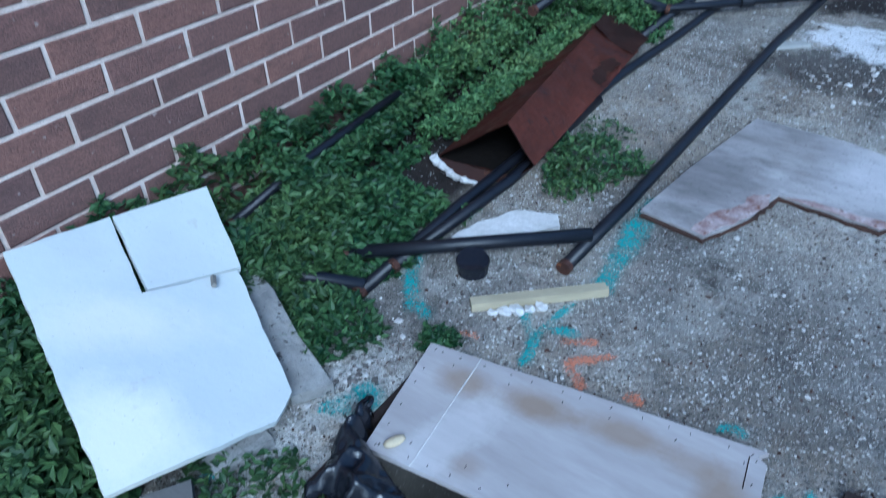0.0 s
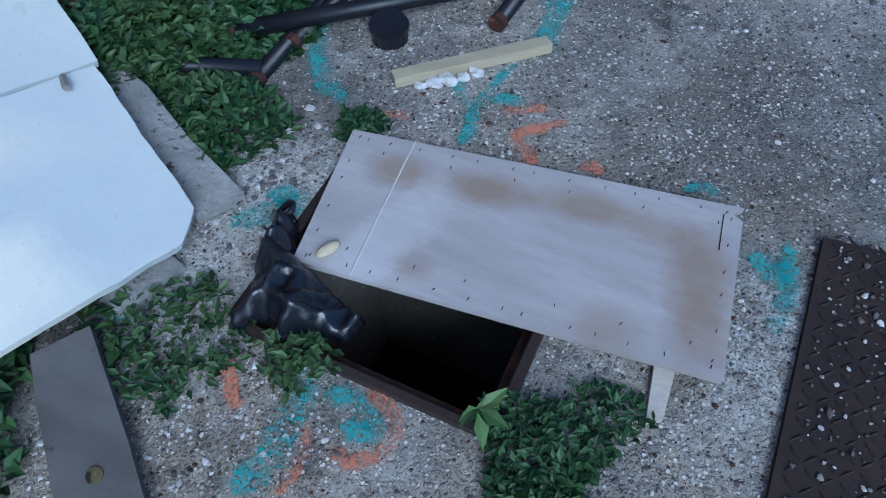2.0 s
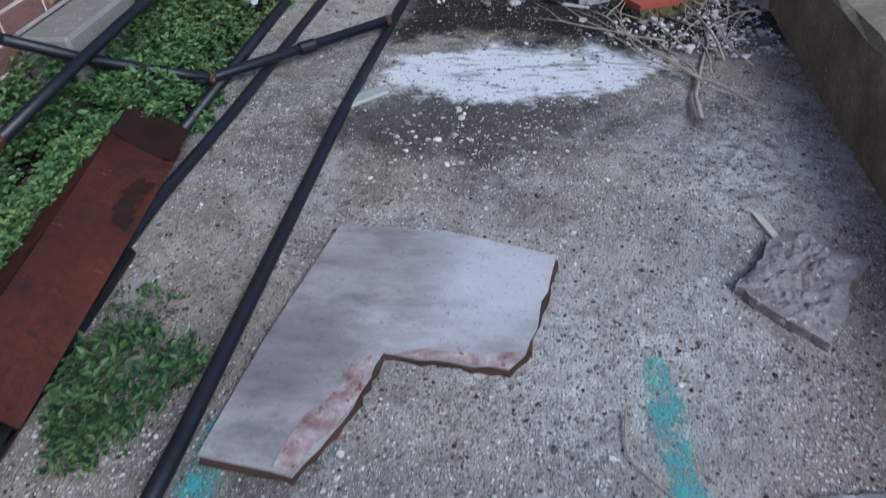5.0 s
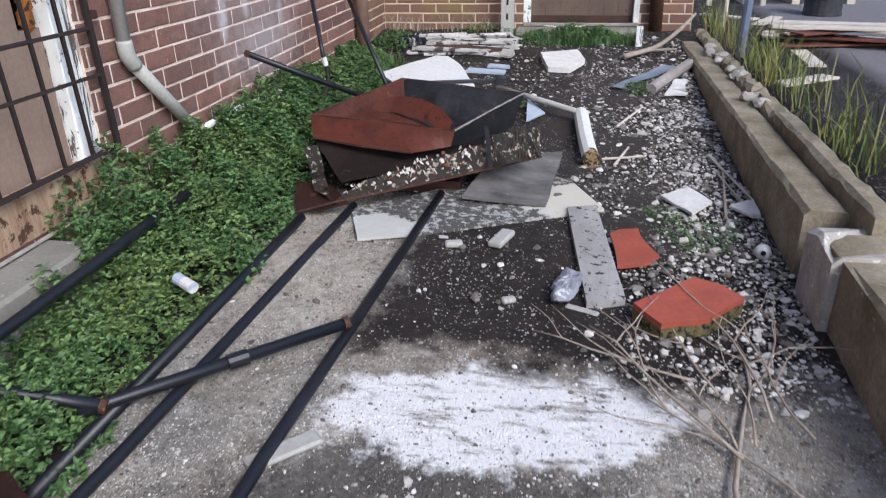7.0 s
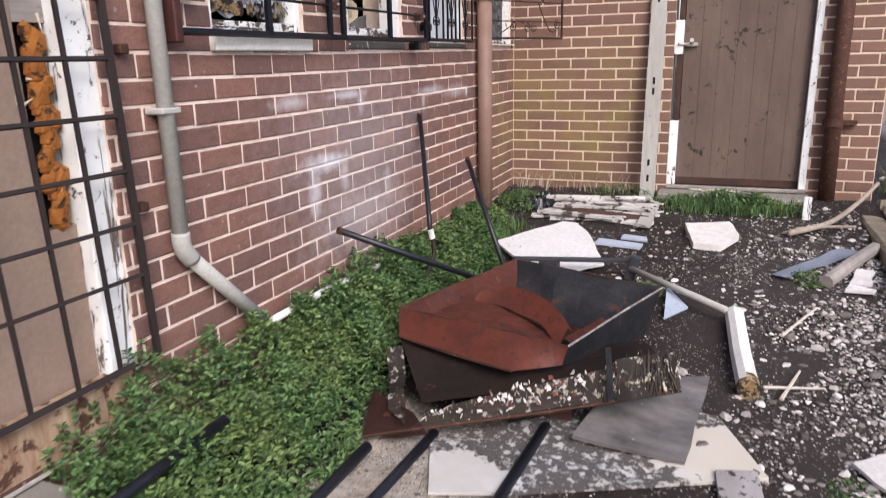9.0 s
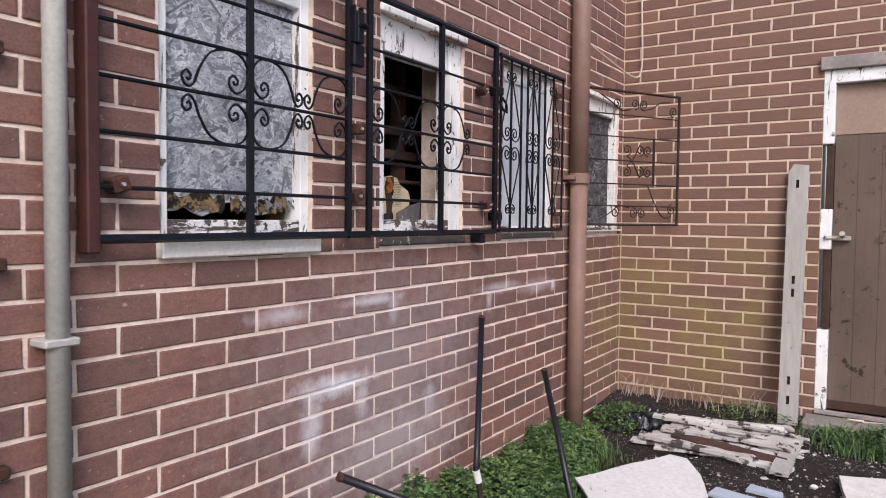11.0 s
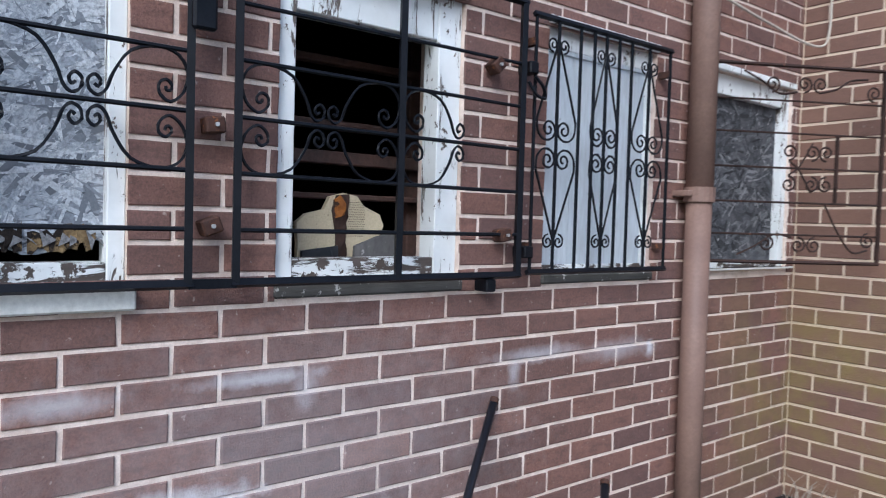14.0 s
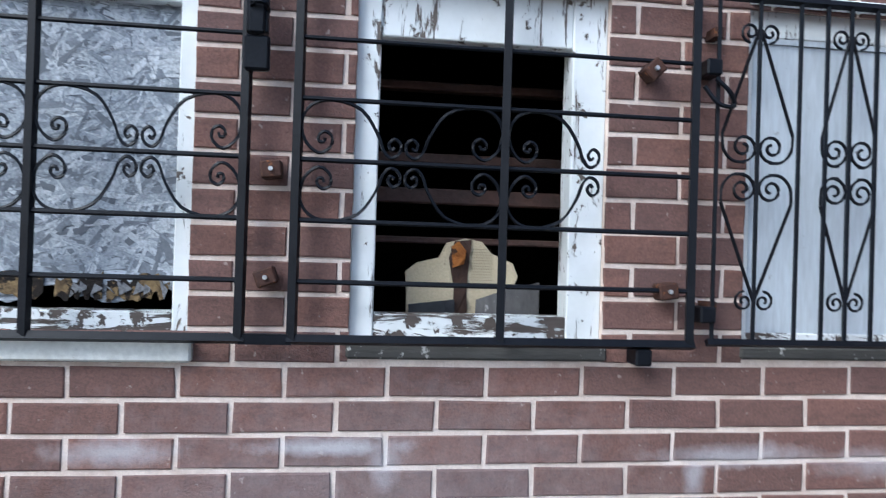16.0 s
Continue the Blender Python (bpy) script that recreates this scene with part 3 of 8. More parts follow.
DARK_STRAND = strand_material("blackened_strand", ((0.02, 0.021, 0.024), (0.06, 0.062, 0.068), (0.12, 0.125, 0.135), (0.3, 0.3, 0.31)))


def worn_paint(name, colour):
    """Spray paint worn through to the concrete."""
    n = Nodes(name)
    tr = n.t.nodes.new("ShaderNodeBsdfTransparent")
    mx = n.t.nodes.new("ShaderNodeMixShader")
    uv = n.t.nodes.new("ShaderNodeUVMap").outputs[0]
    sep = n.t.nodes.new("ShaderNodeSeparateXYZ")
    n.put(sep.inputs[0], uv)
    side = n.ramp(sep.outputs[0], 0.0, 0.7, 0.0, 0.62)
    worn = n.math("ADD", n.math("MULTIPLY", n.ramp(n.noise(140, 4, 0.8), 0.32, 0.68), 0.55), n.math("MULTIPLY", n.ramp(n.noise(16, 6, 0.8), 0.32, 0.68), 0.45))
    keep = n.ramp(n.math("SUBTRACT", side, worn), -0.05, 0.2, 0.0, 0.66)
    n.t.links.new(keep, mx.inputs[0])
    n.t.links.new(tr.outputs[0], mx.inputs[1])
    n.t.links.new(n.b.outputs[0], mx.inputs[2])
    n.t.links.new(mx.outputs[0], n.out.inputs[0])
    return n.done(n.mix(n.noise(30, 4, 0.6), colour, tuple(v * 0.75 for v in colour)), 0.85)


TEAL = worn_paint("teal_marking_paint", (0.1, 0.44, 0.42))
ORANGE = worn_paint("orange_marking_paint", (0.7, 0.26, 0.14))

# ---- mesh helpers ----


def mesh_object(name, bm, material, parent=None, label="", smooth=False, settle=False):
    me = bpy.data.meshes.new(name)
    bmesh.ops.recalc_face_normals(bm, faces=bm.faces)
    base = Vector()
    up = parent
    while up is not None:
        base += up.location
        up = up.parent
    if smooth:
        for f in bm.faces:
            f.smooth = True
    bm.to_mesh(me)
    bm.free()
    me.materials.append(material)
    if settle:
        c = [v.co for v in me.vertices]
        base = Vector((sum(v.x for v in c) / len(c), sum(v.y for v in c) / len(c), min(v.z for v in c)))
    me.transform(Matrix.Translation(-base))
    ob = new(name, me)
    if parent is not None:
        ob.parent = parent
    elif settle:
        ob.location = base
    if label:
        ob["label"] = label
    return ob


def part(name, bm, material, parent, label="", smooth=False):
    return mesh_object(name, bm, material, parent, label, smooth)


def thing(name, label, category, group="", at=None):
    ob = new(name)
    ob.empty_display_size = 0.05
    if at is not None:
        ob.location = at
    return tagged(ob, label, category, group)


def box(bm, x0, x1, y0, y1, z0, z1, m=None, bevel=0.0):
    r = bmesh.ops.create_cube(bm, size=1)
    s = Matrix.Translation(((x0 + x1) / 2, (y0 + y1) / 2, (z0 + z1) / 2)) @ Matrix.Diagonal((x1 - x0, y1 - y0, z1 - z0, 1))
    bmesh.ops.transform(bm, matrix=(m @ s) if m else s, verts=r["verts"])
    if bevel:
        es = list({e for v in r["verts"] for e in v.link_edges})
        bmesh.ops.bevel(bm, geom=es, offset=bevel, segments=1, affect="EDGES")
    return bm


def boxed(*a, **k):
    return box(bmesh.new(), *a, **k)


def tube(bm, pts, r, n=8, taper=None):
    """A round bar swept along a line of points, with closed ends."""
    pts = [Vector(p) for p in pts]
    rings, ref = [], Vector((0.31, 0.17, 0.93))
    for i, p in enumerate(pts):
        d = (pts[min(i + 1, len(pts) - 1)] - pts[max(i - 1, 0)]).normalized()
        a = d.cross(ref if abs(d.dot(ref)) < 0.95 else Vector((1, 0, 0))).normalized()
        b = d.cross(a)
        rr = r if taper is None else r + (taper - r) * i / (len(pts) - 1)
        rings.append([bm.verts.new(p + rr * (math.cos(2 * math.pi * k / n) * a + math.sin(2 * math.pi * k / n) * b)) for k in range(n)])
    for u, v in zip(rings, rings[1:]):
        for k in range(n):
            bm.faces.new((u[k], u[(k + 1) % n], v[(k + 1) % n], v[k]))
    bm.faces.new(rings[0])
    bm.faces.new(rings[-1][::-1])
    return bm


def slab(bm, pts, thick, up=(0, 0, 1)):
    """A flat board: an outline of corners with a thickness below it."""
    up = Vector(up)
    top = [bm.verts.new(Vector(p)) for p in pts]
    low = [bm.verts.new(Vector(p) - thick * up) for p in pts]
    k = len(pts)
    bm.faces.new(top)
    bm.faces.new(low[::-1])
    for i in range(k):
        bm.faces.new((top[i], low[i], low[(i + 1) % k], top[(i + 1) % k]))
    return bm


def ragged(pts, step, amount, seed, keep=()):
    """Points along an outline, roughened between the corners; edges in keep stay straight."""
    rnd, out = random.Random(seed), []
    for i, p in enumerate(pts):
        p, q = Vector(p), Vector(pts[(i + 1) % len(pts)])
        out.append(p)
        if i in keep:
            continue
        d = q - p
        k = max(1, int(d.length / step))
        side = d.cross(Vector((0, 0, 1))).normalized()
        for j in range(1, k):
            out.append(p + d * (j / k) + side * rnd.uniform(-amount, amount))
    return out


GY = [-60, -3, 0, 1.1, 3.33, 4.44, 5.55, 6.67, 8.3, 60]
GZ = [0, 0, 0.01, 0.045, 0.128, 0.167, 0.21, 0.29, 0.44, 0.44]


def g(y):
    """Height of the yard, which climbs towards the back wall."""
    return float(np.interp(y, GY, GZ))


def on(x, y, dz=0.0):
    return Vector((x, y, g(y) + dz))

# ---- ground ----
HOLE = (-0.715, -0.25, 0.52, 0.93)


def ground():
    xs = [-60, -20, -8, -3] + list(np.arange(-2.0, 1.0001, 0.1)) + [1.12, 1.3, 1.5, 1.8, 2.2, 3, 4, 6, 9, 14, 25, 60]
    ys = [-60, -20, -8, -4] + list(np.arange(-2.0, 9.01, 0.1)) + [9.5, 11, 14, 20, 35, 60]
    xs, ys = sorted({*np.round(xs, 3), *HOLE[:2]}), sorted({*np.round(ys, 3), *HOLE[2:]})
    bm = bmesh.new()
    grid = []
    for y in ys:
        row = []
        for x in xs:
            lift = (0.44 - g(y)) * float(np.interp(x, [1.14, 1.2], [0, 1]))
            soft = 0.0
            if y > 3.6 and -1.5 < x < 1.1:
                soft = 0.02 * noise.noise((x * 3, y * 3, 0)) + 0.012 * noise.noise((x * 9, y * 9, 3))
            row.append(bm.verts.new((x, y, g(y) + lift + soft)))
        grid.append(row)
    for j in range(len(ys) - 1):
        for i in range(len(xs) - 1):
            cx, cy = (xs[i] + xs[i + 1]) / 2, (ys[j] + ys[j + 1]) / 2
            if HOLE[0] < cx < HOLE[1] and HOLE[2] < cy < HOLE[3]:
                continue
            bm.faces.new((grid[j][i], grid[j][i + 1], grid[j + 1][i + 1], grid[j + 1][i]))
    return tagged(mesh_object("ground", bm, GROUND, smooth=True), "worn pebbled concrete yard running into black rubble-strewn soil", "ground", kind="structure")


ground()

# ---- walls ----
WX, BY, TOP = -1.563, 8.41, 3.6
COURSE = 0.0823
DOORWAY = (3.3, 4.14, 0.5, 2.62)
WINDOWS = [(4.65, 5.257, 1.6, 2.47), (5.625, 6.251, 1.6, 2.47), (6.62, 7.235, 1.6, 2.47), (7.6, 8.335, 1.6, 2.47)]
BACK_DOOR = (-0.29, 0.71, 0.5, 2.62)


def cut_wall(bm, a0, a1, z0, z1, holes, put):
    """A wall as blocks round its openings; put makes one block from along-span and height-span."""
    cuts = sorted({a0, a1, *[h[0] for h in holes], *[h[1] for h in holes]})
    for u, v in zip(cuts, cuts[1:]):
        inside = sorted([(h[2], h[3]) for h in holes if h[0] <= u + 1e-6 and h[1] >= v - 1e-6])
        lo = z0
        for b, t in inside:
            put(bm, u, v, lo, b)
            lo = t
        put(bm, u, v, lo, z1)


def joint(i, phase):
    """Where the i-th upright joint falls; the bricks far down the long wall are a hair shorter."""
    return phase + 0.2404 * max(i, -4.0) + 0.2381 * min(i + 4.0, 0.0)


def sag(u):
    """The courses of the long wall are not quite level."""
    return float(np.interp(u, [4.0, 5.0, 5.96, 8.4], [0.0, -0.008, 0.0, 0.023]))


def brick_spans(a0, a1, z0, z1, holes, phase, lift=None):
    """Every brick's span along the wall and in height, cut back at the openings."""
    k0, k1 = int((z0 - 1.379) / COURSE) - 1, int((z1 - 1.379) / COURSE)
    for k in range(k0, k1):
        half = 0.0 if k % 2 else 0.5
        for i in range(-40, 40):
            u, v = joint(i + half, phase), joint(i + 1 + half, phase)
            if v < a0 or u > a1:
                continue
            zb = 1.379 + k * COURSE + (sag((u + v) / 2) if lift is None else lift)
            zm = zb + COURSE / 2
            spans = [(max(u, a0), min(v, a1))]
            for h in holes:
                if h[2] - 0.02 < zm < h[3] + 0.02:
                    spans = [s for a, b in spans for s in ((a, min(b, h[0])), (max(a, h[1]), b))]
            for a, b in spans:
                if b - a > 0.016:
                    yield (a if any(a == h[1] for h in holes) else a + 0.006), (b if any(b == h[0] for h in holes) else b - 0.006), zb + 0.006, zb + COURSE - 0.006


def joined_bricks(name, spans, placed, parent):
    verts, faces = [], []
    for a, b, c, d in spans:
        k = len(verts)
        jit = random.uniform(-0.001, 0.0012)
        o, t = 0.0045 + jit, -0.004
        cor = [(u + random.uniform(-0.0018, 0.0018), w + random.uniform(-0.0016, 0.0016)) for u, w in ((a, c), (b, c), (b, d), (a, d))]
        ins = [(a + random.uniform(0.002, 0.006), c + random.uniform(0.002, 0.005)), (b - random.uniform(0.002, 0.006), c + random.uniform(0.002, 0.005)), (b - random.uniform(0.002, 0.006), d - random.uniform(0.002, 0.005)), (a + random.uniform(0.002, 0.006), d - random.uniform(0.002, 0.005))]
        verts += [placed(u, t, w) for u, w in cor] + [placed(u, o - 0.002, w) for u, w in cor] + [placed(u, o, w) for u, w in ins]
        faces += [(k + 8, k + 9, k + 10, k + 11)]
        for q in (0, 4):
            faces += [(k + q + i, k + q + (i + 1) % 4, k + q + 4 + (i + 1) % 4, k + q + 4 + i) for i in range(4)]
    me = bpy.data.meshes.new(name)
    me.from_pydata(verts, [], faces)
    me.materials.append(BRICK_JOINED)
    ob = new(name, me)
    ob.parent = parent
    return tagged(ob, kind="stuff")


def west_place(u, o, w):
    return (WX + o, u, w)


def back_place(u, o, w):
    return (u, BY - o, w)


west_holes = [DOORWAY, *WINDOWS]
bm = bmesh.new()
cut_wall(bm, -6.0, BY + 0.24, -0.2, TOP, west_holes, lambda b, u, v, lo, hi: box(b, WX - 0.24, WX, u, v, lo, hi))
wall_west = tagged(mesh_object("wall_west", bm, MORTAR), "purple-brown brick house wall with pale pink mortar", "wall", kind="structure")
bm = bmesh.new()
cut_wall(bm, WX + 0.001, 1.15, -0.2, TOP, [BACK_DOOR], lambda b, u, v, lo, hi: box(b, u, v, BY, BY + 0.24, lo, hi))
wall_north = tagged(mesh_object("wall_north", bm, MORTAR), "brown brick back wall with pale mortar and green algae", "wall", kind="structure")

# ---- openings of the house wall ----


def catmull(pts, sub=4):
    pts = [Vector(p) for p in pts]
    ext = [2 * pts[0] - pts[1], *pts, 2 * pts[-1] - pts[-2]]
    out = []
    for a, b, c, d in zip(ext, ext[1:], ext[2:], ext[3:]):
        for k in range(sub):
            t = k / sub
            out.append(0.5 * (2 * b + (c - a) * t + (2 * a - 5 * b + 4 * c - d) * t * t + (3 * b - a - 3 * c + d) * t ** 3))
    return out + [pts[-1]]


def spiral(cx, cz, r, start, turns, n=22):
    """Points of a flat scroll that winds inwards."""
    return [(cx + r * (1 - 0.8 * i / n) * math.cos(start + turns * 2 * math.pi * i / n), cz + r * (1 - 0.8 * i / n) * math.sin(start + turns * 2 * math.pi * i / n)) for i in range(n + 1)]


def in_plane(pts, place):
    return [place(u, w) for u, w in pts]


def bars_of(parent, place, frame_size, uprights, rails, z0, z1, thick, thin, material, depth=0.009):
    """Upright bars and rails of a grille, each a part. place maps (along, height) to the world."""
    for u in uprights:
        part("upright", tube(bmesh.new(), [place(u, z0), place(u, z1)], thick, 4), material, parent)
    a, b = uprights[0], uprights[-1]
    for w in rails:
        part("rail", tube(bmesh.new(), [place(a, w), place(b, w)], thin, 6), material, parent)
    for w in (z0, z1):
        part("frame_bar", tube(bmesh.new(), [place(a - 0.012, w), place(b + 0.012, w)], frame_size, 4), material, parent)


S_SCROLL = [(0.25, 0.036), (0.24, 0.03), (0.234, 0.043), (0.248, 0.056), (0.265, 0.044), (0.261, 0.022), (0.24, 0.012), (0.22, 0.028), (0.203, 0.067), (0.16, 0.12), (0.088, 0.139), (0.034, 0.126), (0.009, 0.088), (0.02, 0.041), (0.055, 0.016), (0.084, 0.032), (0.086, 0.056), (0.068, 0.066), (0.053, 0.056), (0.054, 0.043), (0.066, 0.042), (0.069, 0.051)]


def s_scrolls(parent, place, edge, way, zc, material, squeeze=0.86):
    for up in (1, -1):
        pts = catmull([(edge + way * squeeze * u, zc + up * v, 0) for u, v in S_SCROLL], 3)
        part("scroll", tube(bmesh.new(), [place(p[0], p[1]) for p in pts], 0.0042, 4), material, parent)


def bolt_plate(parent, x, y, z, tilt):
    m = Matrix.Translation((x, y, z)) @ Matrix.Rotation(tilt, 4, "X")
    plate = part("bracket", box(bmesh.new(), -0.045, 0.004, -0.024, 0.024, -0.02, 0.02, m, 0.004), RUST_IRON, parent, "rusty bolted bracket")
    bm = bmesh.new()
    tube(bm, [m @ Vector((0, 0, 0)), m @ Vector((0.012, 0, 0))], 0.0055, 6)
    part("bolt", bm, ALU, plate, "bright bolt head")


# the long double grille over the first two windows
GX = -1.508
grille = thing("window_grille", "black wrought-iron double grille with scrollwork bolted over two windows", "window grille", at=(GX, 5.4, 1.6))


def g1_place(u, w):
    return Vector((GX, u, w))


for a, b, left, right in ((4.43, 5.38, False, True), (5.497, 6.452, True, False)):
    mid = 4.927 if a < 5 else 5.98
    bars_of(grille, g1_place, 0.013, [a, mid, b], [1.737, 1.877, 2.016, 2.156, 2.295], 1.605, 2.495, 0.0135, 0.0062, IRON)
    s_scrolls(grille, g1_place, mid, 1, 2.016, IRON, (b - mid) / 0.544)
    s_scrolls(grille, g1_place, mid, -1, 2.016, IRON, (mid - a) / 0.544)
    if left:
        s_scrolls(grille, g1_place, a, 1, 2.016, IRON, (mid - a) / 0.544)
    if right:
        s_scrolls(grille, g1_place, b, -1, 2.016, IRON, (b - mid) / 0.544)
part("frame_bar", boxed(GX - 0.008, GX + 0.008, 5.38, 5.497, 1.593, 1.617), IRON, grille)
part("frame_bar", boxed(GX - 0.008, GX + 0.008, 5.38, 5.497, 2.483, 2.507), IRON, grille)
part("end_frame", boxed(WX + 0.012, GX + 0.012, 4.405, 4.44, 1.57, 2.53, bevel=0.004), MAROON, grille, "maroon painted end frame")
hasp = part("hasp", boxed(GX + 0.01, GX + 0.032, 5.375, 5.432, 2.205, 2.285, bevel=0.006), IRON, grille, "black iron hasp")
part("hasp_bar", boxed(GX + 0.012, GX + 0.04, 5.385, 5.42, 2.286, 2.4, bevel=0.004), IRON, hasp)
for y in (5.383, 5.423):
    part("hasp_cheek", boxed(GX + 0.008, GX + 0.03, y - 0.004, y + 0.004, 2.29, 2.42, bevel=0.002), IRON, hasp)
part("staple_loop", tube(bmesh.new(), catmull([(GX + 0.02, 5.39, 2.34), (GX + 0.05, 5.395, 2.35), (GX + 0.05, 5.42, 2.35), (GX + 0.02, 5.425, 2.34)], 3), 0.006, 6), IRON, hasp)
for y, z, tilt in ((5.44, 1.99, 0.1), (5.435, 1.745, 0.35), (6.395, 1.735, 0.15), (6.345, 2.275, 0.78), (4.5, 1.745, 0.3)):
    bolt_plate(grille, GX + 0.006, y, z, tilt)
for y, z in ((6.335, 1.573), (6.497, 1.68), (6.497, 2.29)):
    part("lug", box(bmesh.new(), WX, GX + 0.01, y - 0.02, y + 0.02, z - 0.02, z + 0.02, None, 0.004), IRON, grille)

# the tall diamond grille over the boarded window
G2X = -1.512
grille2 = thing("window_grille", "narrow black iron grille with diamonds and paired scrolls", "window grille", at=(G2X, 6.9, 1.6))


def g2_place(u, w):
    return Vector((G2X, u, w))


bars_of(grille2, g2_place, 0.011, [6.512, 6.62, 6.73, 6.803, 6.868, 6.94, 7.012, 7.12, 7.25], [], 1.612, 2.47, 0.0062, 0.005, IRON)
for c, half in ((6.62, 0.094), (6.868, 0.075), (7.12, 0.094)):
    for s in (1, -1):
        for ze, zm in ((2.4, 2.13), (1.715, 1.96)):
            part("diagonal", tube(bmesh.new(), [g2_place(c, ze), g2_place(c + s * half, zm)], 0.0042, 4), IRON, grille2)
        for k in (1, -1):
            arc = [(c + s * half, 2.046 + k * 0.085), (c + s * half * 0.96, 2.046 + k * 0.045), (c + s * half * 0.7, 2.046 + k * 0.018), (c + s * half * 0.35, 2.046 + k * 0.015)]
            curl = spiral(c + s * 0.038, 2.046 + k * 0.052, 0.036, -k * math.pi / 2, -1.5 * s * k, 20)
            part("scroll", tube(bmesh.new(), in_plane([(p[0], p[1]) for p in catmull([(*q, 0) for q in arc], 3)] + curl, g2_place), 0.004, 4), IRON, grille2)
            pts = spiral(c + s * 0.026, 2.05 + k * 0.335, 0.026, -k * math.pi / 2, 1.4 * s * k, 16)
            part("scroll", tube(bmesh.new(), in_plane(pts, g2_place), 0.0036, 4), IRON, grille2)
part("chain", tube(bmesh.new(), catmull([(G2X + 0.012, 6.47, 2.24), (G2X + 0.02, 6.5, 2.2), (G2X + 0.024, 6.53, 2.19), (G2X + 0.012, 6.55, 2.2), (G2X + 0.02, 6.53, 2.23), (G2X + 0.012, 6.5, 2.26)], 5), 0.006, 6), IRON, grille2, "twisted iron tie")
for y in (6.512, 7.25):
    for z in (1.7, 2.38):
        part("lug", boxed(WX, G2X, y - 0.012, y + 0.012, z - 0.012, z + 0.012), RUST_IRON, grille2, "rusty fixing lug")

# the rusted grille that hangs open from the corner window
grille3 = thing("window_grille", "rusted thin iron grille hanging open beside the corner", "window grille", at=(-1.5, 7.75, 1.65))
a3, b3 = Vector((-1.545, 7.56, 0)), Vector((-1.135, 8.29, 0))


def g3_place(u, w):
    p = a3.lerp(b3, u)
    return Vector((p.x, p.y, w))


bars_of(grille3, g3_place, 0.008, [0.0, 0.02, 1.0], [1.76, 1.9, 2.05, 2.2, 2.34], 1.64, 2.49, 0.009, 0.0048, OLD_RUST)
part("upright", tube(bmesh.new(), [g3_place(0.74, 1.9), g3_place(0.74, 2.2)], 0.008, 4), OLD_RUST, grille3)
for u, w, way in ((0.6, 2.12, 1), (0.68, 2.12, -1), (0.6, 1.98, -1), (0.68, 1.98, 1), (0.54, 2.415, 1), (0.63, 2.415, -1), (0.54, 1.715, -1), (0.63, 1.715, 1), (0.94, 2.39, -1), (0.94, 1.74, 1), (0.47, 2.12, 1), (0.47, 1.98, -1), (0.36, 2.41, 1), (0.36, 1.72, -1)):
    pts = [(u + (x - u) / 0.82, z) for x, z in spiral(u, w, 0.036, -math.pi / 2 * (1 if w > 2.05 else -1), 1.5 * way, 18)]
    part("scroll", tube(bmesh.new(), in_plane(pts, g3_place), 0.0045, 4), OLD_RUST, grille3)
for line in (((0.2, 2.46), (0.3, 2.42), (0.4, 2.37), (0.5, 2.38)), ((0.47, 2.08), (0.52, 2.05), (0.56, 2.0), (0.6, 1.945)), ((0.47, 2.02), (0.52, 2.05), (0.56, 2.1), (0.6, 2.16)), ((0.68, 1.9), (0.76, 1.78), (0.85, 1.69), (0.94, 1.7)), ((0.63, 2.38), (0.72, 2.4), (0.8, 2.44), (0.9, 2.45)), ((0.2, 1.67), (0.3, 1.71), (0.4, 1.76), (0.5, 1.75))):
    part("scroll", tube(bmesh.new(), in_plane([(v[0], v[1]) for v in catmull([(*q, 0) for q in line], 4)], g3_place), 0.0045, 4), OLD_RUST, grille3)


def window(name, span, label, inner, sill, head_top, low):
    """A painted wooden window frame in its opening. inner: the clear span along the wall and in height."""
    y0, y1, z0, z1 = span
    iy0, iy1, iz0, iz1 = inner
    w = tagged(thing(name, label, "window", at=(WX - 0.05, (y0 + y1) / 2, z0)), kind="structure")
    o, b = WX - 0.02, WX - 0.1
    part("jamb", boxed(b, o, y0, iy0, z0, z1, bevel=0.003), WHITE_PAINT, w)
    part("jamb", boxed(b, o, iy1, y1, z0, z1, bevel=0.003), WHITE_PAINT, w)
    part("head", boxed(b, o - 0.006, iy0, iy1, iz1, z1, bevel=0.003), WHITE_PAINT, w)
    part("bottom_rail", boxed(b, o - 0.004, iy0, iy1, z0, iz0, bevel=0.003), PEELED, w, "flaking white bottom rail")
    part("drip_moulding", boxed(b, WX + 0.016, y0 - 0.005, y1 + 0.005, z1 + 0.001, head_top, bevel=0.004), WHITE_PAINT, w)
    if sill == "white":
        part("sill", boxed(b, WX + 0.03, y0 - 0.01, y1 + 0.015, low, z0 - 0.001, bevel=0.005), SILL, w, "white painted sill board")
    else:
        part("sill", boxed(b, WX + 0.012, y0 - 0.005, y1 + 0.01, low, z0 - 0.001, bevel=0.006), DARK_SILL, w, "bare grey rotted sill")
    return w


w1 = window("window_1", WINDOWS[0], "white-framed window boarded with grey strand board, burnt at the bottom", (4.69, 5.216, 1.655, 2.38), "white", 2.5, 1.545)
w2 = window("window_2", WINDOWS[1], "glassless window with flaking white frame open to a dark room", (5.683, 6.163, 1.66, 2.335), "bare", 2.5, 1.555)
w3 = window("window_3", WINDOWS[2], "window boarded with pale grey-blue painted boards", (6.645, 7.205, 1.63, 2.4), "bare", 2.5, 1.565)
